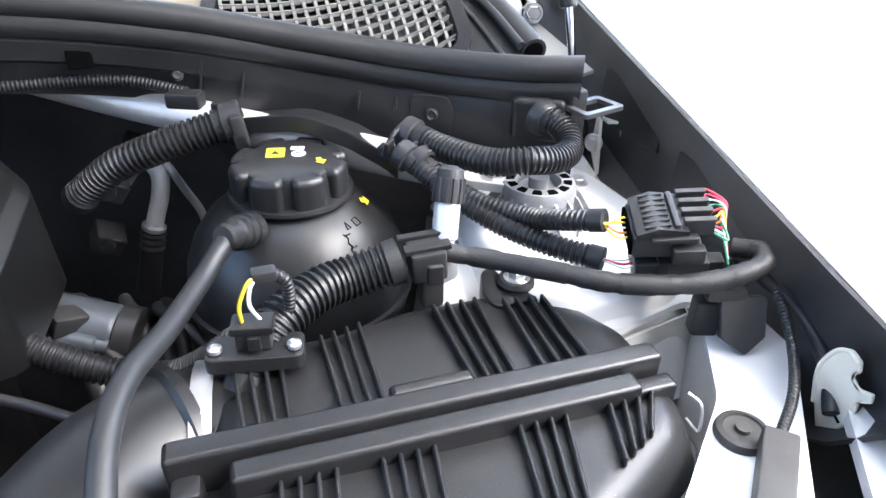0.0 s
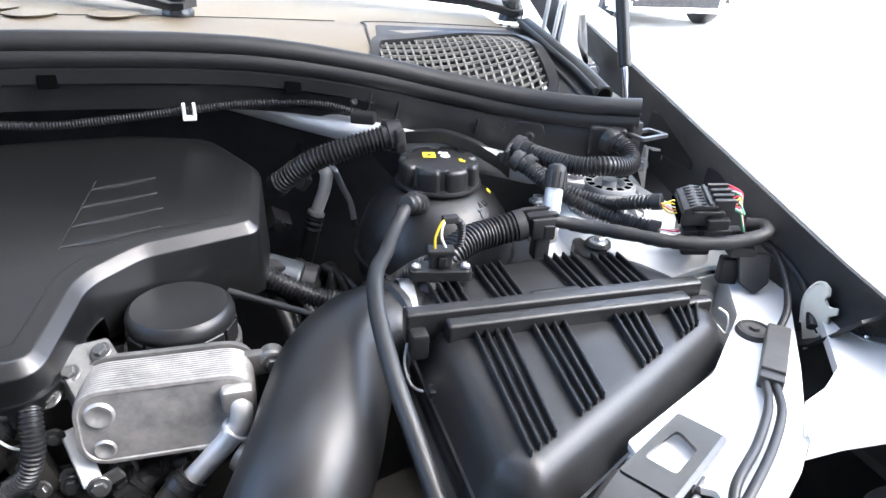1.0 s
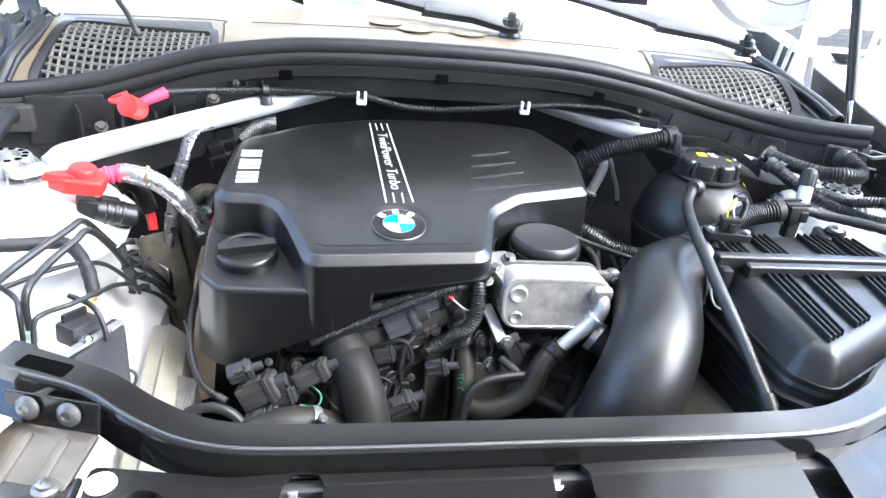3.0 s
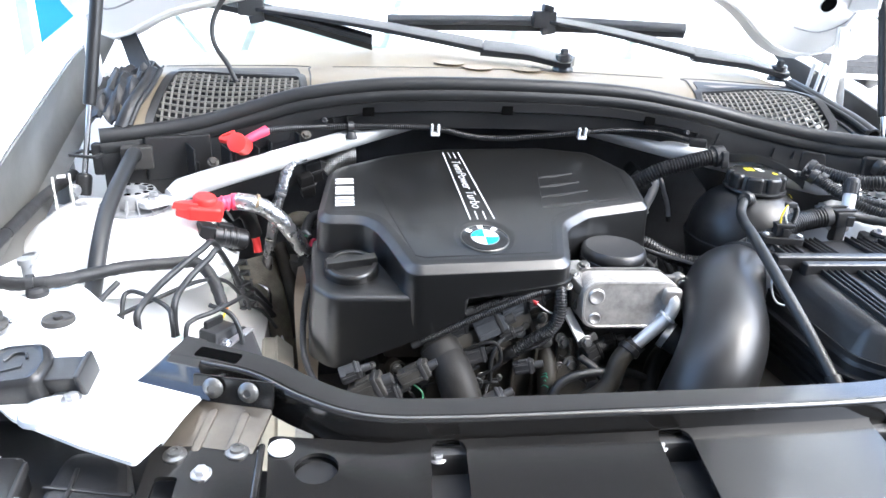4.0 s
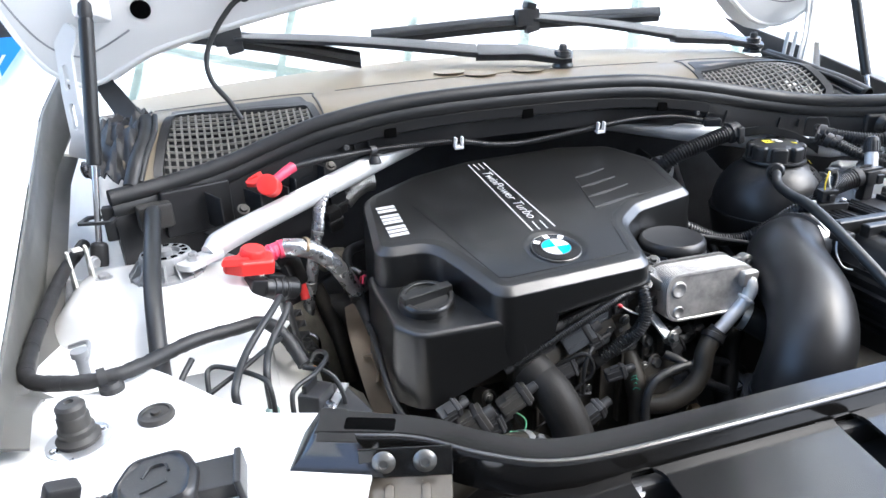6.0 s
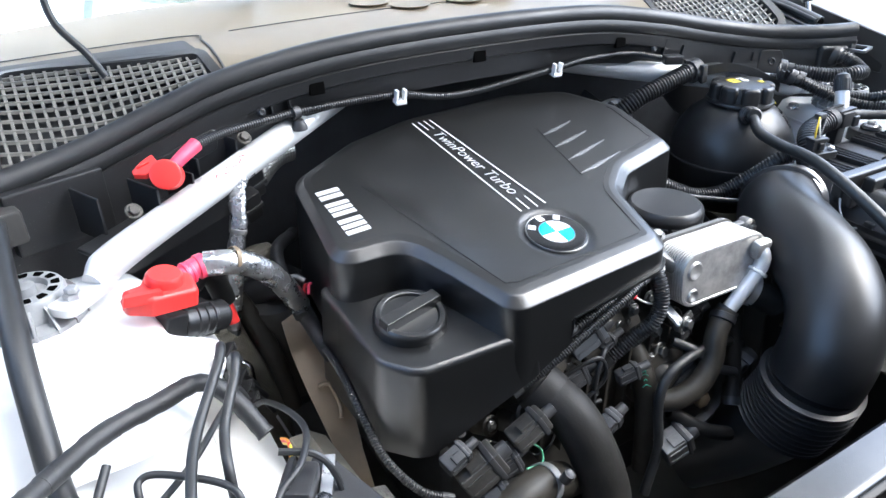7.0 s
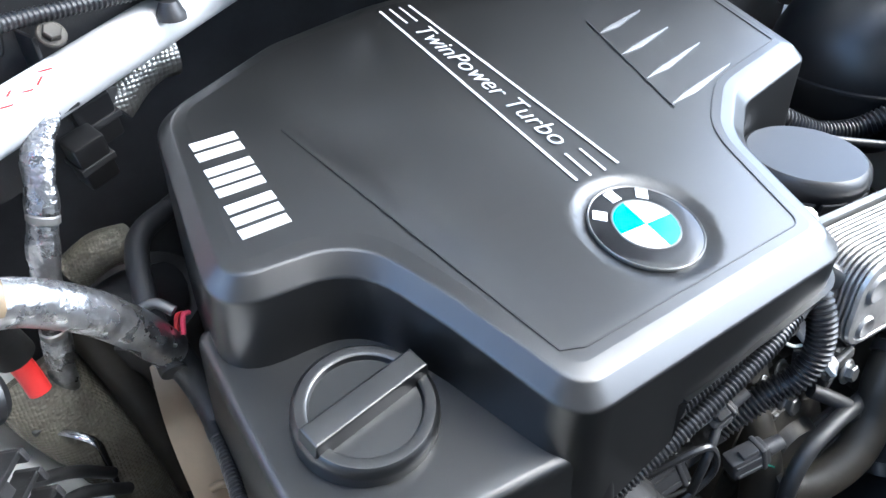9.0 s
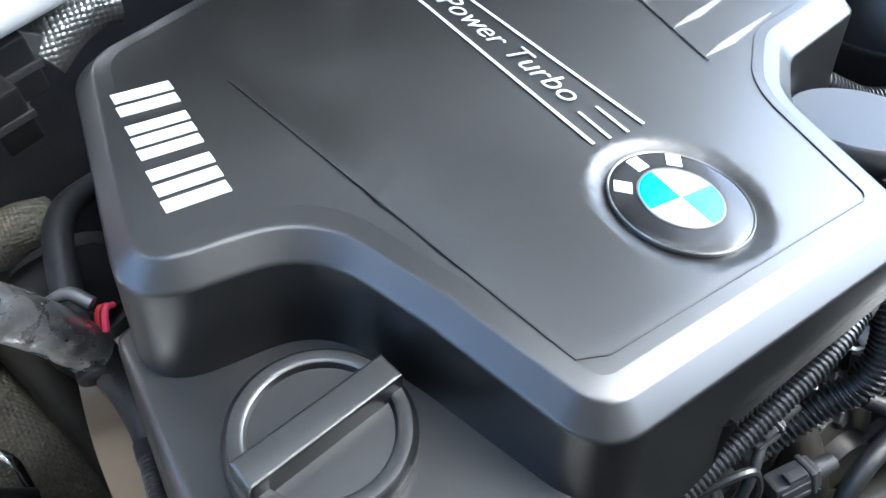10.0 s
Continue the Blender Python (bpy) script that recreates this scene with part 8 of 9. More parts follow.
WEDGE = [[(-0.479, -0.493), (-0.460, -0.446), (-0.42, -0.44), (-0.405, -0.527)], [(-0.451, -0.482), (-0.4405, -0.437), (-0.420, -0.446), (-0.420, -0.495)]]
part("left_tip", stack([([V(*q) for q in WEDGE[0]], 0.931), ([V(*q).lerp(V(*r), 0.9) for q, r in zip(*WEDGE)], 0.9468), ([V(*q) for q in WEDGE[1]], 0.9477)]), SHEET, support)


# ---- grille carrier in front of the plate ----
carrier = thing("grille_carrier", (0.0, -0.74, 0.8), "black plastic grille carrier with open boxes", "grille carrier")
part("front_beam", box(0.78, 0.010, 0.040, at(0.05, -0.700, 0.874, 0, 0, 0), 0.003), PLASTIC, carrier)
part("floor", box(0.80, 0.16, 0.006, at(0.05, -0.785, 0.850), 0.001), GLOSSY, carrier)


def carrier_rib(xa, xb, wide=0.004):
    """A curved rib from the plate's edge forwards, lower in front."""
    path = spline([V(xa, -0.682, 0), V(xa + 0.002, -0.705, 0), V((xa + xb) / 2, -0.745, 0), V(xb, -0.86, 0)], 6)
    bm = ribbon([V(p.x, p.y, 0.906 - 0.10 * (-0.682 - p.y)) for p in path], [(-wide / 2, -0.06), (wide / 2, -0.06), (wide / 2, -0.0008), (wide / 2 - 0.0008, 0), (-wide / 2 + 0.0008, 0), (-wide / 2, -0.0008)])
    return part("rib", bm, PLASTIC, carrier)


for xa, xb in ((-0.093, -0.12), (-0.048, 0.0), (0.087, 0.045), (0.133, 0.15), (0.255, 0.24), (0.300, 0.33), (-0.20, -0.20), (-0.30, -0.31)):
    carrier_rib(xa, xb)
for x in (-0.0705, 0.110, 0.2775):
    part("cross_web", box(0.044, 0.004, 0.052, at(x, -0.684, 0.879), 0.001), PLASTIC, carrier)
    part("slot_bar", box(0.012, 0.09, 0.008, at(x, -0.745, 0.858), 0.001), DEEP, carrier)
boss = part("lamp_boss", lathe([(0.040, -0.03), (0.036, 0.002), (0.033, 0.005), (0.026, 0.004), (0.024, -0.004), (0, -0.004)], 8, at(0.018, -0.708, 0.884, 0, 0, 22)), PLASTIC, carrier)
part("dome_bolt", lathe([(0, 0), (0.0125, 0), (0.012, 0.003), (0.009, 0.0055), (0.004, 0.0065), (0.003, 0.004), (0, 0.004)], 24, at(0.016, -0.697, 0.882, -20, 0, 0)), ZINC, carrier, "bright round bolt")
radiator = thing("radiator", (0.0, -0.6, 0.6), "dark radiator pack behind the grille", "radiator")
part("core", box(0.74, 0.04, 0.34, at(0.0, -0.60, 0.68), 0.004), DEEP, radiator)
part("shroud", box(0.70, 0.03, 0.10, at(0.0, -0.565, 0.85), 0.006), DEEP, radiator)

# ---- wipers ----
WIPER = surface("satin_black_wiper_paint", (0.015, 0.015, 0.016), 0.2, grain=300, bump=0.03, vary=0.15, stain=10, spread=0.04, spec=0.8)
for px, py, mid, tip, bl, br_ in ((0.139, 0.232, (-0.005, 0.312, 1.163), (-0.46, 0.40, 1.208), (-0.60, 0.42, 1.235), (-0.222, 0.37, 1.160)), (0.644, 0.309, (0.46, 0.345, 1.162), (0.14, 0.40, 1.208), (-0.19, 0.41, 1.196), (0.46, 0.40, 1.205))):
    pz = cowl_z(px, py)
    w = thing("windscreen_wiper", (px, py, pz), "black windscreen wiper arm and blade", "wiper", "wipers")
    part("spindle_cap", lathe([(0, 0), (0.020, 0), (0.020, 0.006), (0.017, 0.010), (0.016, 0.030), (0.013, 0.033), (0, 0.033)], 24, at(px, py, pz)), WIPER, w)
    part("spindle_nut", lathe([(0, 0.03), (0.0085, 0.03), (0.0085, 0.040), (0.005, 0.043), (0, 0.043)], 6, at(px, py, pz)), DEEP, w)
    foot, knee, far = V(px, py, pz + 0.030), V(*mid) + V(0, 0, 0.010), V(*tip) + V(0, 0, 0.010)
    back = (foot - knee).normalized()

    def channel(half, tall):
        return [(-half, -tall), (half, -tall), (half, -0.002), (half * 0.5, 0), (-half * 0.8, -tall * 0.45), (-half, -tall * 0.6)]

    part("arm_head", ribbon([foot + back * 0.018, foot, foot.lerp(knee, 0.4) + V(0, 0, 0.006), knee], lambda t: channel(0.014 + 0.009 * math.sin(math.pi * min(1, t + 0.1)), 0.018 + 0.012 * t)), WIPER, w)
    part("arm", ribbon(spline([knee, knee.lerp(far, 0.5) + V(0, 0, 0.004), far], 5), lambda t: channel(0.016 - 0.005 * t, 0.024 - 0.010 * t)), WIPER, w)
    part("blade_joint", box(0.050, 0.026, 0.034, Matrix.Translation(V(*tip) + V(0, 0, 0.002)), 0.004), DEEP, w)
    part("joint_clip", box(0.022, 0.030, 0.014, Matrix.Translation(V(*tip) + V(0.006, 0, 0.024)) @ at(0, 0, 0, 0, 14, 0), 0.003), GLOSSY, w)
    part("joint_hook", box(0.030, 0.018, 0.016, Matrix.Translation(V(*tip) + V(0.010, -0.004, -0.020)) @ at(0, 0, 0, 0, -12, 0), 0.003), DEEP, w)
    line = spline([bl, V(*bl).lerp(V(*br_), 0.5) + V(0, 0, 0.006), br_], 8)
    part("blade", ribbon(line, [(-0.008, -0.010), (0.008, -0.010), (0.007, 0.0), (0.002, 0.009), (-0.001, 0.010), (-0.007, -0.002)]), WIPER, w)
    part("rubber_edge", ribbon([p - V(0, 0, 0.008) for p in line], [(-0.0015, -0.014), (0.0015, -0.014), (0.003, 0.0), (-0.003, 0.0)]), RUBBER, w)
for x, y in ((-0.078, 0.266), (-0.030, 0.226), (0.063, 0.223)):
    d = lathe([(0.03, 0.0), (0.028, -0.002), (0.018, -0.005), (0, -0.006)], 28, at(x, y, cowl_z(x, y) + 0.003))
    part("recess", d, COWL, cowl)
part("rib_line", ribbon([V(x, 0.205 + 0.02 * math.cos(x * 2), cowl_z(x, 0.2) + 0.001) for x in span(-0.30, 0.34, 20)], [(-0.001, 0), (0.001, 0), (0.001, 0.0008), (-0.001, 0.0008)]), DEEP, cowl)
for side in (1, -1):
    xs0 = 0.372 if side > 0 else -0.335
    pts = [V(xs0, 0.10, 0), V(xs0 + side * 0.006, 0.19, 0), V(xs0 + side * 0.03, 0.225, 0), V(xs0 + side * 0.26, 0.235 + (0.0 if side > 0 else 0.01), 0)]
    path = [V(p.x, p.y, cowl_z(p.x, p.y) + 0.001) for p in spline(pts, 8)]
    part("grille_groove", ribbon(path, [(-0.0012, 0), (0.0012, 0), (0.0012, 0.001), (-0.0012, 0.001)]), DEEP, cowl, "dark groove round the grille")
    dk = rounded([(0.384, 0.152), (0.392, 0.196), (0.60, 0.212), (0.597, 0.174)] if side > 0 else [(-0.353, 0.167), (-0.362, 0.204), (-0.568, 0.222), (-0.566, 0.188)], 0.008, 3)
    part("dark_ramp", stack([(dk, lambda q: cowl_z(q.x, q.y) - 0.004), (dk, lambda q: cowl_z(q.x, q.y) + 0.0015)]), DEEP, cowl, "dark ramp above the grille")

# ---- hinge, gas strut and side seals on both sides ----
for side in (1, -1):
    bx, by, bz = (0.722, 0.030, 0.966) if side > 0 else (-0.678, 0.0, 0.965)
    tx, ty, tz = (0.720, 0.150, 1.270) if side > 0 else (-0.641, 0.085, 1.268)
    gs = thing("gas_strut", (bx, by, bz), "black gas strut with chrome rod holding the hood", "gas strut", "gas struts")
    a, b = V(bx, by, bz), V(tx, ty, tz)
    full = (b - a).length
    part("rod", lathe([(0, 0), (0.0042, 0), (0.0042, 0.16), (0, 0.16)], 14, along(a, b)), CHROME, gs, "chrome rod")
    part("cylinder", lathe([(0, 0), (0.0085, 0), (0.0095, 0.003), (0.0095, 0.61 * full - 0.004), (0.0085, 0.61 * full), (0, 0.61 * full)], 20, along(a.lerp(b, 0.39), b)), GLOSSY, gs)
    part("ball_socket", lathe([(0, -0.014), (0.0105, -0.014), (0.0115, -0.010), (0.0115, 0.014), (0.0095, 0.018), (0.0055, 0.020), (0, 0.020)], 18, along(a, b)), GLOSSY, gs)
    part("top_socket", lathe([(0, 0), (0.0075, 0), (0.0095, 0.006), (0.0095, 0.018), (0.006, 0.024), (0, 0.024)], 18, along(b, b + (b - a))), DEEP, gs)
    hb = thing("strut_bracket", (bx, by, 0.9), "white folded sheet bracket at the gas strut foot", "bracket", "strut brackets")
    for k in range(2):
        tri_p = [V(-0.026, -0.02), V(0.022, -0.02), V(0.008, 0.045), V(-0.006, 0.045)]
        part("plate", stack([(tri_p, -0.0015), (tri_p, 0.0015)], m=at(bx + side * (0.010 + 0.022 * k), by - 0.022 - 0.006 * k, 0.945 - 0.004 * k, 90, 0, side * 70)), PRIMER, hb)
    part("bridge", box(0.026, 0.012, 0.003, at(bx + side * 0.020, by - 0.026, 0.988, 0, side * 10, side * 70), 0.001), PRIMER, hb)
    bolt("bolt", (bx + side * 0.004, by - 0.026, 0.966), 0.0065, hb, ZINC, (-side * 0.8, -0.6, 0.1))
    step = thing("seal_end_bracket", (side * 0.675, -0.02, 1.03), "dark bent wire bracket at the seal end", "bracket", "seal brackets")
    ex, ey, ez = (0.676, -0.062, 1.034) if side > 0 else (-0.672, 0.02, 1.012)
    wire = rounded([(-0.024, -0.016), (0.024, -0.016), (0.022, 0.016), (-0.022, 0.016)], 0.005, 4)
    part("frame", holed(wire, [rounded([(-0.017, -0.010), (0.017, -0.010), (0.016, 0.010), (-0.016, 0.010)], 0.003, 3)], 0.0, 0.004, at(ex, ey, ez, 0, 0, side * 15)), BOLTED if side > 0 else DEEP, step, "open bent wire frame")
    part("post", box(0.016, 0.016, 0.05, at(ex - side * 0.012, ey + 0.010, ez - 0.012), 0.003), DEEP, step)
    hg = thing("hinge", (side * 0.70, 0.28, 1.05), "white painted hood hinge with slotted arms", "hinge", "hood hinges")
    if side > 0:
        arm = rounded([(0.684, 1.232), (0.702, 1.232), (0.704, 1.160), (0.713, 1.092), (0.750, 1.062), (0.757, 1.046), (0.744, 1.038), (0.688, 1.078), (0.683, 1.100), (0.690, 1.160)], 0.006, 4)
        for k in range(2):
            part("arm", stack([(arm, -0.0025), (arm, 0.0025)], m=at(0.010 * k, 0.205 + 0.022 * k, 0, 90, 0, 0)), WHITE, hg)
            bolt("pivot", (0.744, 0.199 + 0.01 * k, 1.051 + 0.004 * k), 0.009, hg, CHROME, (-0.3, -1, 0.2))
        wing = rounded([(0.707, 1.224), (0.740, 1.284), (0.765, 1.280), (0.777, 1.235), (0.780, 1.188), (0.759, 1.171), (0.723, 1.167)], 0.012, 4)
        part("hood_plate", stack([(inset(wing, 0.002), -0.004), (wing, -0.002), (wing, 0.002), (inset(wing, 0.002), 0.004)], m=at(0, 0.232, 0, 90, 0, 0)), WHITE, hg)
        bolt("plate_bolt", (0.722, 0.226, 1.222), 0.008, hg, ZINC, (0, -1, 0))
        for xa, xb in ((0.676, 0.680), (0.697, 0.702)):
            part("slotted_post", box(0.009, 0.005, 0.070, along((xa, 0.25, 1.105), (xb, 0.25, 1.145)) @ at(0, 0, 0.018), 0.002), WHITE, hg)
    else:
        arm = rounded([(-0.030, 0.0), (0.034, -0.012), (0.038, 0.002), (0.014, 0.030), (0.010, 0.090), (0.016, 0.150), (0.034, 0.185), (0.020, 0.200), (-0.006, 0.170), (-0.014, 0.090), (-0.016, 0.030)], 0.008, 4)
        slots2 = [pill((-0.004, 0.045), (-0.002, 0.078), 0.004), pill((-0.001, 0.105), (0.002, 0.135), 0.004)]
        part("arm", holed(arm, slots2, 0.003, 0.006, at(-0.702, 0.20, 1.062, 90, 0, -24)), WHITE, hg)
        bolt("pivot", (-0.704, 0.175, 1.045), 0.009, hg, CHROME, (1, -0.3, 0.2))
    side_seal = thing("side_seal", (side * 0.66, 0.15, 1.06), "black rubber side seal running back to the hinge", "seal", "side seals")
    way2 = [(0.646, 0.0, 1.066), (0.646, 0.06, 1.080), (0.648, 0.13, 1.090), (0.652, 0.20, 1.100), (0.660, 0.28, 1.108)] if side > 0 else [(-0.626, 0.046, 1.044), (-0.614, 0.070, 1.074), (-0.602, 0.12, 1.098), (-0.602, 0.17, 1.112)]
    part("tube", pipe(way2, 0.0125 if side > 0 else 0.0115, 18, 6), RUBBER, side_seal)
    tip = along(way2[0], V(*way2[0]) * 2 - V(*way2[1]))
    if side > 0:
        # the tube is closed; a black disc paints its hollow's shade
        part("hollow_end", lathe([(0.0095, 0.0002), (0.009, 0.0012), (0, 0.0012)], 18, tip), SHADE_AND_MARKS, side_seal, "black disc for the shade in the hollow end")
    part("bead", pipe([(x - side * 0.013, y, z + 0.006) for x, y, z in way2], 0.0042, 10, 6), RUBBER, side_seal)
    if side > 0:
        part("flap", ribbon(spline(way2, 5), [(0.004, -0.004), (0.0, 0.006), (-0.016, -0.004), (-0.030, -0.003), (-0.052, -0.012), (-0.052, -0.015), (-0.030, -0.006), (-0.014, -0.009)]), RUBBER, side_seal, "wide black rubber flap")
        part("crease", pipe([(x - 0.030, y, z - 0.002) for x, y, z in way2], 0.0028, 8, 5), RUBBER, side_seal)
    else:
        def crumple(u, v):
            n = noise.noise(V(7 * u, 5 * v, 2.3)) + 0.5 * noise.noise(V(15 * u, 11 * v, 7.1))
            x, y = -0.600 - 0.020 * (1 - u) - 0.062 * v, 0.050 + 0.19 * u + 0.02 * v
            return V(x, y, cowl_z(x, y) + 0.010 + 0.016 * n - 0.012 * v)

        part("bellows", grid(span(0, 1, 26), span(0, 1, 16), crumple, 0.003), DEEP, side_seal, "dark crumpled rubber sheet")
        part("crease_edge", pipe([way2[-1], (-0.622, 0.22, 1.128), (-0.645, 0.27, 1.150), (-0.662, 0.30, 1.168)], 0.0032, 8, 6), RUBBER, side_seal)
        part("crease_web", grid(span(0, 1, 10), span(0, 1, 4), lambda u, v: V(-0.604 - 0.058 * u - 0.03 * v, 0.17 + 0.13 * u + 0.01 * v, 1.112 + 0.056 * u - 0.016 * v * (1 - u)), 0.002), DEEP, side_seal)
    wall_p = thing("body_side", (side * 0.72, 0.25, 0.95), "dusty white body panel under the hood hinge", "body panel")
    part("panel", grid(span(0.06 if side > 0 else 0.28, 0.50, 10), span(0, 1, 4), lambda y, v: V(side * (0.665 + 0.085 * v), y, 1.035 - 0.02 * v + 0.13 * max(0, y) - 0.04 * (1 - v)), 0.004), PRIMER, wall_p)

# ---- hood underside: holes, clips and the washer hose ----
# black discs on the closed panel paint the shade of its holes
for x, z in ((-0.584, 1.271), (-0.43, 1.330), (0.660, 1.272), (0.20, 1.345)):
    y = 0.26 - 0.42 * (z - 1.2) - 0.006
    part("hole", stack([(ring2(0, 0, 0.015, 20), -0.001), (ring2(0, 0, 0.015, 20), 0.0012)], m=at(x, y, z, 113, 0, 0)), SHADE_AND_MARKS, hood, "black disc for the shade in a round opening", smooth=0)
nozzle = thing("washer_hose", (-0.43, 0.2, 1.3), "thin black washer hose clipped along the hood edge", "hose")
part("hose", pipe([(-0.462, 0.150, 1.104), (-0.475, 0.16, 1.13), (-0.498, 0.175, 1.165), (-0.497, 0.19, 1.205), (-0.465, 0.20, 1.255), (-0.425, 0.205, 1.285), (-0.33, 0.204, 1.303), (-0.15, 0.200, 1.318), (0.0, 0.199, 1.324), (0.2, 0.198, 1.324), (0.37, 0.2, 1.312), (0.42, 0.2, 1.318)], 0.0042, 12, 8), RUBBER, nozzle)
for x, z in ((-0.33, 1.302), (-0.045, 1.320), (0.375, 1.312)):
    part("clip", box(0.034, 0.016, 0.024, at(x, 0.200, z, 0, 0, 0), 0.004), DEEP, nozzle, "black clip")
part("end_stop", lathe([(0, 0), (0.009, 0), (0.009, 0.006), (0, 0.008)], 16, at(-0.430, 0.204, 1.285, 113, 0, 0)), DEEP, nozzle)

# ---- surroundings: blue banner, parked car, glazed canopy ----
BLUE = surface("blue_banner_vinyl", (0.03, 0.25, 0.75), 0.5, grain=30, bump=0.05, vary=0.08, stain=0.8)
banner = thing("blue_banner", (-2.3, 4.2, 0), "bright blue vinyl banner wall with white lettering", "banner")
part("panel", box(1.60, 0.04, 2.6, at(-1.55, 4.2, 1.55)), BLUE, banner, smooth=0)
lettering("You", 0.24, at(-1.72, 4.176, 0.82, 90, 0, 0), SIGN, "lettering", banner, "white letters")
part("foot", box(1.4, 0.4, 0.04, at(-1.55, 4.2, 0.02)), GREY, banner)
part("post", box(0.05, 0.05, 0.3, at(-2.2, 4.2, 0.15)), GREY, banner)
part("post", box(0.05, 0.05, 0.3, at(-0.9, 4.2, 0.15)), GREY, banner)

parked = thing("parked_car", (6.1, 9.0, 0), "white parked car standing some way off", "car")
pc = at(5.95, 6.85, 0, 0, 0, -4)
prof = [(0.10, 0.20), (0.0, 0.26), (-0.03, 0.50), (0.06, 0.74), (0.95, 0.94), (1.65, 1.42), (3.30, 1.44), (4.15, 1.02), (4.30, 0.90), (4.32, 0.30), (4.2, 0.20)]
bm = bmesh.new()
rows = [[bm.verts.new(pc @ V(s * 0.90 * (1 - 0.16 * max(0, z - 0.9) - (0.06 if y < 0.1 else 0)), y, z)) for y, z in prof] for s in (-1, 1)]
for a, b in zip(range(len(prof)), [*range(1, len(prof)), 0]):
    bm.faces.new((rows[0][a], rows[0][b], rows[1][b], rows[1][a]))
bm.faces.new(rows[0])
bm.faces.new(rows[1][::-1])
bmesh.ops.bevel(bm, geom=bm.edges[:], offset=0.06, segments=3, affect="EDGES")
part("body", bm, WHITE, parked)
part("windscreen", box(1.35, 0.62, 0.012, pc @ at(0, 1.30, 1.20, 34, 0, 0), 0.004), BLACKGLOSS, parked)
part("side_glass", box(1.62, 1.5, 0.26, pc @ at(0, 2.45, 1.20), 0.05), BLACKGLOSS, parked)
grille = part("lower_grille", box(1.22, 0.03, 0.24, pc @ at(-0.10, -0.028, 0.41, 4, 0, 0), 0.01), DEEP, parked, "wide dark lower grille")
for k in range(4):
    part("slat", box(1.18, 0.008, 0.010, pc @ at(-0.10, -0.046, 0.32 + 0.055 * k), 0.002), PLASTIC, grille)
for s in (-1, 1):
    part("headlight", box(0.34, 0.14, 0.13, pc @ at(0.62 * s, 0.06, 0.68), 0.04), CHROME, parked)
    lamp2 = part("fog_bezel", box(0.15, 0.04, 0.10, pc @ at(0.68 * s, -0.012, 0.40), 0.015), GREYRUB, parked)
    part("fog_lens", lathe([(0, 0), (0.045, 0), (0.04, 0.012), (0, 0.018)], 20, pc @ at(0.68 * s, -0.030, 0.40, 90, 0, 0)), CHROME, lamp2)
    for y in (0.72, 3.45):
        wm2 = pc @ at(s * 0.79, y, 0.335, 0, 90, 0)
        wheel = part("wheel", lathe([(0, -0.1), (0.22, -0.1), (0.315, -0.105), (0.333, -0.08), (0.333, 0.08), (0.315, 0.105), (0.22, 0.1), (0, 0.1)], 36, wm2), RUBBER, parked)
        part("rim", lathe([(0, -0.106), (0.20, -0.106), (0.215, 0), (0.20, 0.106), (0, 0.106)], 24, wm2), STEEL, wheel)

# ---- the rest of the car's body, plain ----
shell_bm = grid(span(-0.86, 0.86, 17), span(0, 1, 8), lambda x, v: V(x, -0.80 - 0.06 * math.sin(math.pi * v) + 0.22 * (x / 0.9) ** 2, 0.22 + 0.52 * v), 0.006)
bumper = thing("front_bumper", (0, -0.85, 0.25), "white painted front bumper below the grille", "bumper")
part("skin", shell_bm, WHITE, bumper)
part("lower_lip", box(1.30, 0.05, 0.05, at(0, -0.80, 0.235), 0.01), DEEP, bumper, "black lower lip")
part("tail", grid(span(-0.86, 0.86, 9), span(0.35, 1.05, 6), lambda x, z: V(x, 3.30 - 0.2 * (x / 0.9) ** 2, z), 0.01), WHITE, cabin)
part("rear_window", grid(span(-0.62, 0.62, 7), span(0, 1, 4), lambda x, v: V(x, 3.28 - 0.12 * v, 1.05 + 0.60 * v), 0.006), BLACKGLOSS, cabin)
for side in (1, -1):
    part("rear_quarter", grid(span(2.5, 3.3, 5), span(0.35, 1.05, 5), lambda y, z: V(side * (0.92 - 0.10 * max(0, z - 0.8) - 0.06 * max(0, y - 2.8)), y, z), 0.02), WHITE, cabin)
    part("side_window", grid(span(0, 1, 6), span(0, 1, 4), lambda u, v: V(side * (0.88 - 0.25 * v), (0.62 + 0.78 * v) * (1 - u) + (3.15 - 0.10 * v) * u, 1.04 + 0.58 * v), 0.006), BLACKGLOSS, cabin)
    for y in (-0.18, 2.62):
        cw = at(side * 0.83, y, 0.36, 0, 90, 0)
        wheel = part("wheel", lathe([(0, -0.11), (0.24, -0.11), (0.34, -0.115), (0.36, -0.085), (0.36, 0.085), (0.34, 0.115), (0.24, 0.11), (0, 0.11)], 40, cw), RUBBER, cabin)
        part("rim", lathe([(0, -0.116), (0.22, -0.116), (0.235, 0), (0.22, 0.116), (0, 0.116)], 28, cw), STEEL, wheel)

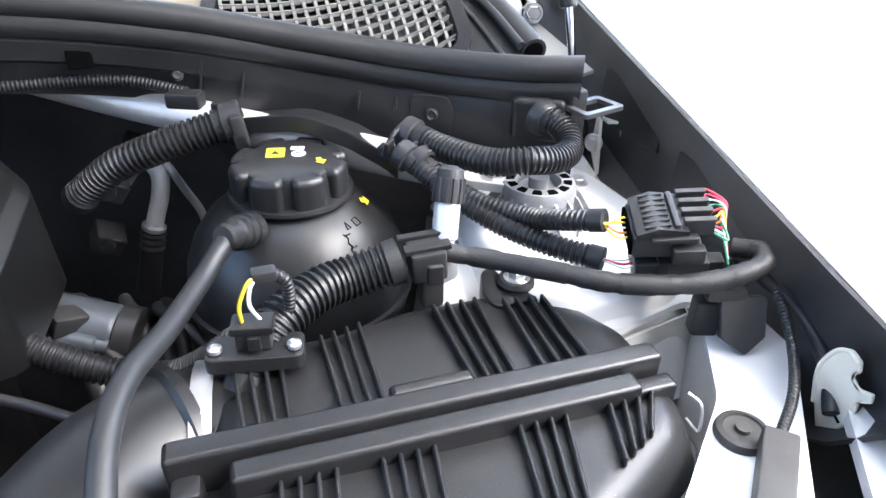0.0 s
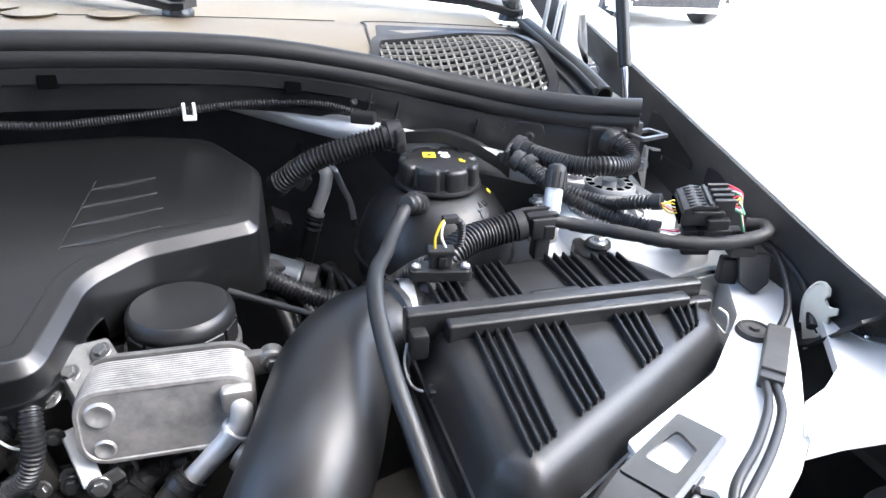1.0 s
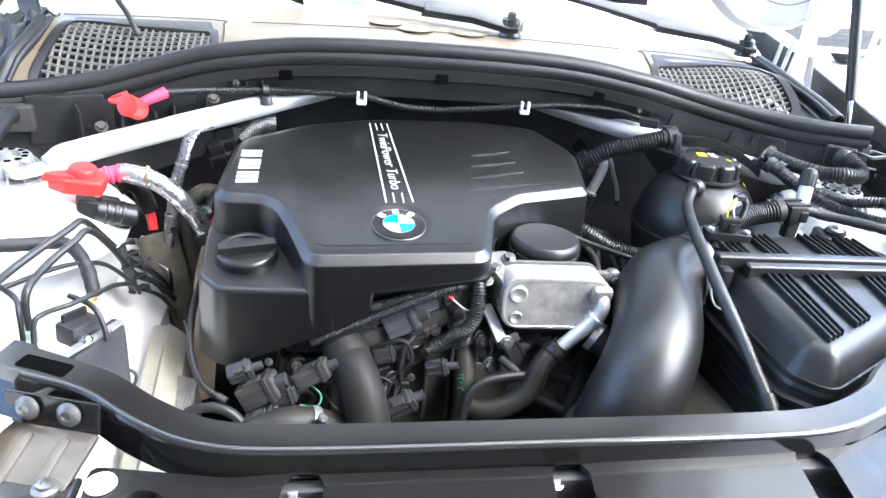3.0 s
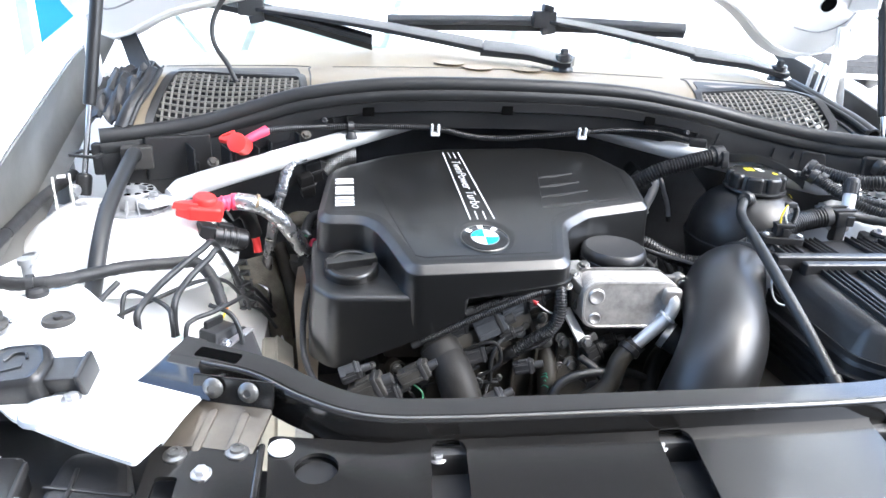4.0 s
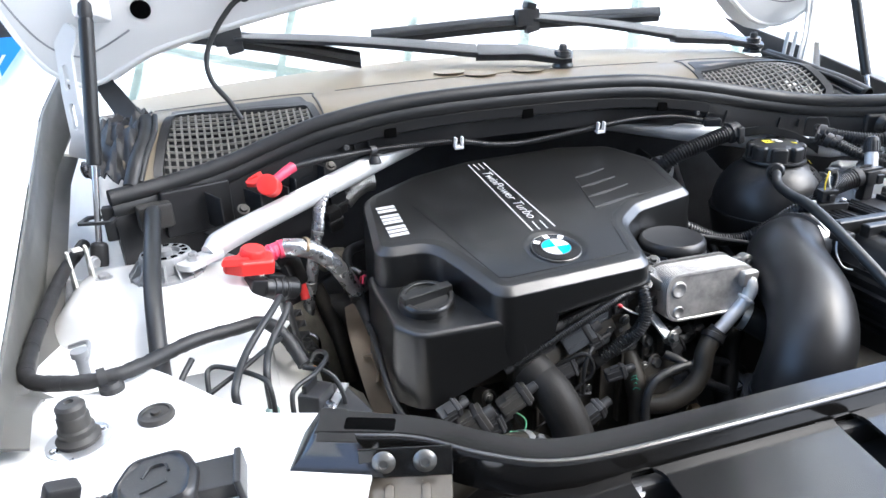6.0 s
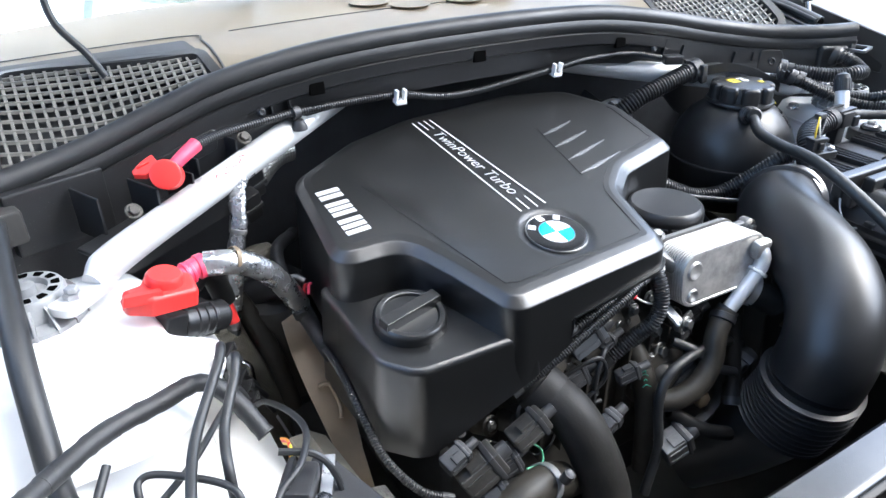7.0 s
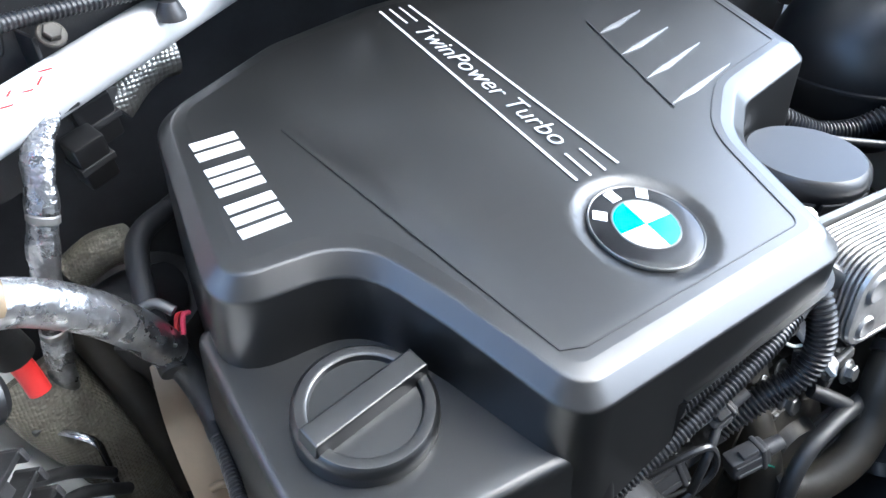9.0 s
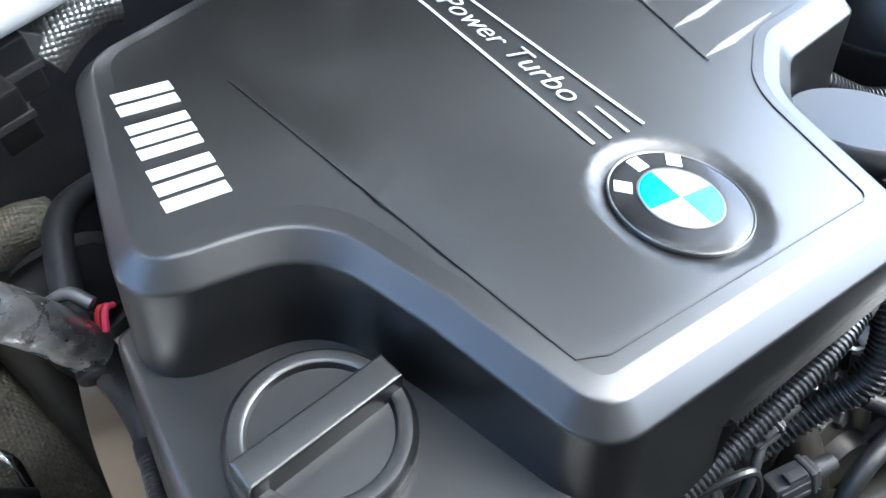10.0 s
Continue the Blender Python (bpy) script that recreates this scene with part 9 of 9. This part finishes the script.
mirror = thing("door_mirror", (-0.97, 1.05, 1.2), "white door mirror housing with black underside", "mirror")
shell = rounded([(-0.10, -0.06), (0.10, -0.045), (0.11, 0.03), (0.08, 0.07), (-0.08, 0.07)], 0.03, 5)
part("cap", stack([(inset(shell, 0.004), -0.012), (shell, 0.02), (inset(shell, 0.008), 0.06), (inset(shell, 0.028), 0.088)], m=at(-0.975, 1.05, 1.258)), WHITE, mirror)
part("lower_shell", stack([(inset(shell, 0.026), -0.062), (inset(shell, 0.008), -0.045), (inset(shell, -0.001), -0.013)], m=at(-0.975, 1.05, 1.258)), DEEP, mirror, "black lower shell")
part("foot", box(0.10, 0.05, 0.03, at(-0.875, 1.06, 1.20, 0, 30, 0), 0.01), DEEP, mirror)

CANOPY = surface("greenish_steel", (0.30, 0.36, 0.32), 0.45, metal=0.2, grain=60, bump=0.05, vary=0.1)
canopy = thing("canopy_frame", (0, -6, 0), "greenish steel canopy frame with milky roof panels", "canopy")
PANEL = bpy.data.materials.new("milky_roof_panel")
PANEL.use_nodes = True
pn, pl = PANEL.node_tree.nodes, PANEL.node_tree.links
milky, dull, both = pn.new("ShaderNodeBsdfTranslucent"), pn.new("ShaderNodeBsdfDiffuse"), pn.new("ShaderNodeMixShader")
milky.inputs["Color"].default_value, dull.inputs["Color"].default_value = (0.90, 0.90, 0.88, 1), (0.85, 0.85, 0.84, 1)
both.inputs[0].default_value = 0.25
pl.new(milky.outputs[0], both.inputs[1])
pl.new(dull.outputs[0], both.inputs[2])
pl.new(both.outputs[0], pn["Material Output"].inputs["Surface"])
roof = at(0, 3.2, 5.2, 0, 0, -14)
for k in range(12):
    part("beam", box(0.05, 7.6, 0.12, roof @ at(-4.95 + 0.9 * k, 0, 0)), CANOPY, canopy, smooth=0)
for k in range(11):
    part("roof_panel", box(0.84, 7.4, 0.012, roof @ at(-4.5 + 0.9 * k, 0, 0.10)), PANEL, canopy, "milky white roof panel", smooth=0)
for k in range(4):
    part("purlin", box(10.2, 0.05, 0.08, roof @ at(0, -3.6 + 2.4 * k, 0.05)), CANOPY, canopy, smooth=0)
for k in range(5):
    part("brace", box(3.2, 0.035, 0.035, roof @ at(-4.0 + 2.0 * k, -2.2, 0.02, 0, 0, 38 if k % 2 else -38)), CANOPY, canopy, smooth=0)
for x, y in ((-4.95, -3.6), (4.95, -3.6), (-4.95, 3.6), (0.2, 3.6)):
    q = roof @ V(x, y, 0)
    part("column", box(0.14, 0.14, 5.2, at(q.x, q.y, 2.6), 0.01), CANOPY, canopy)
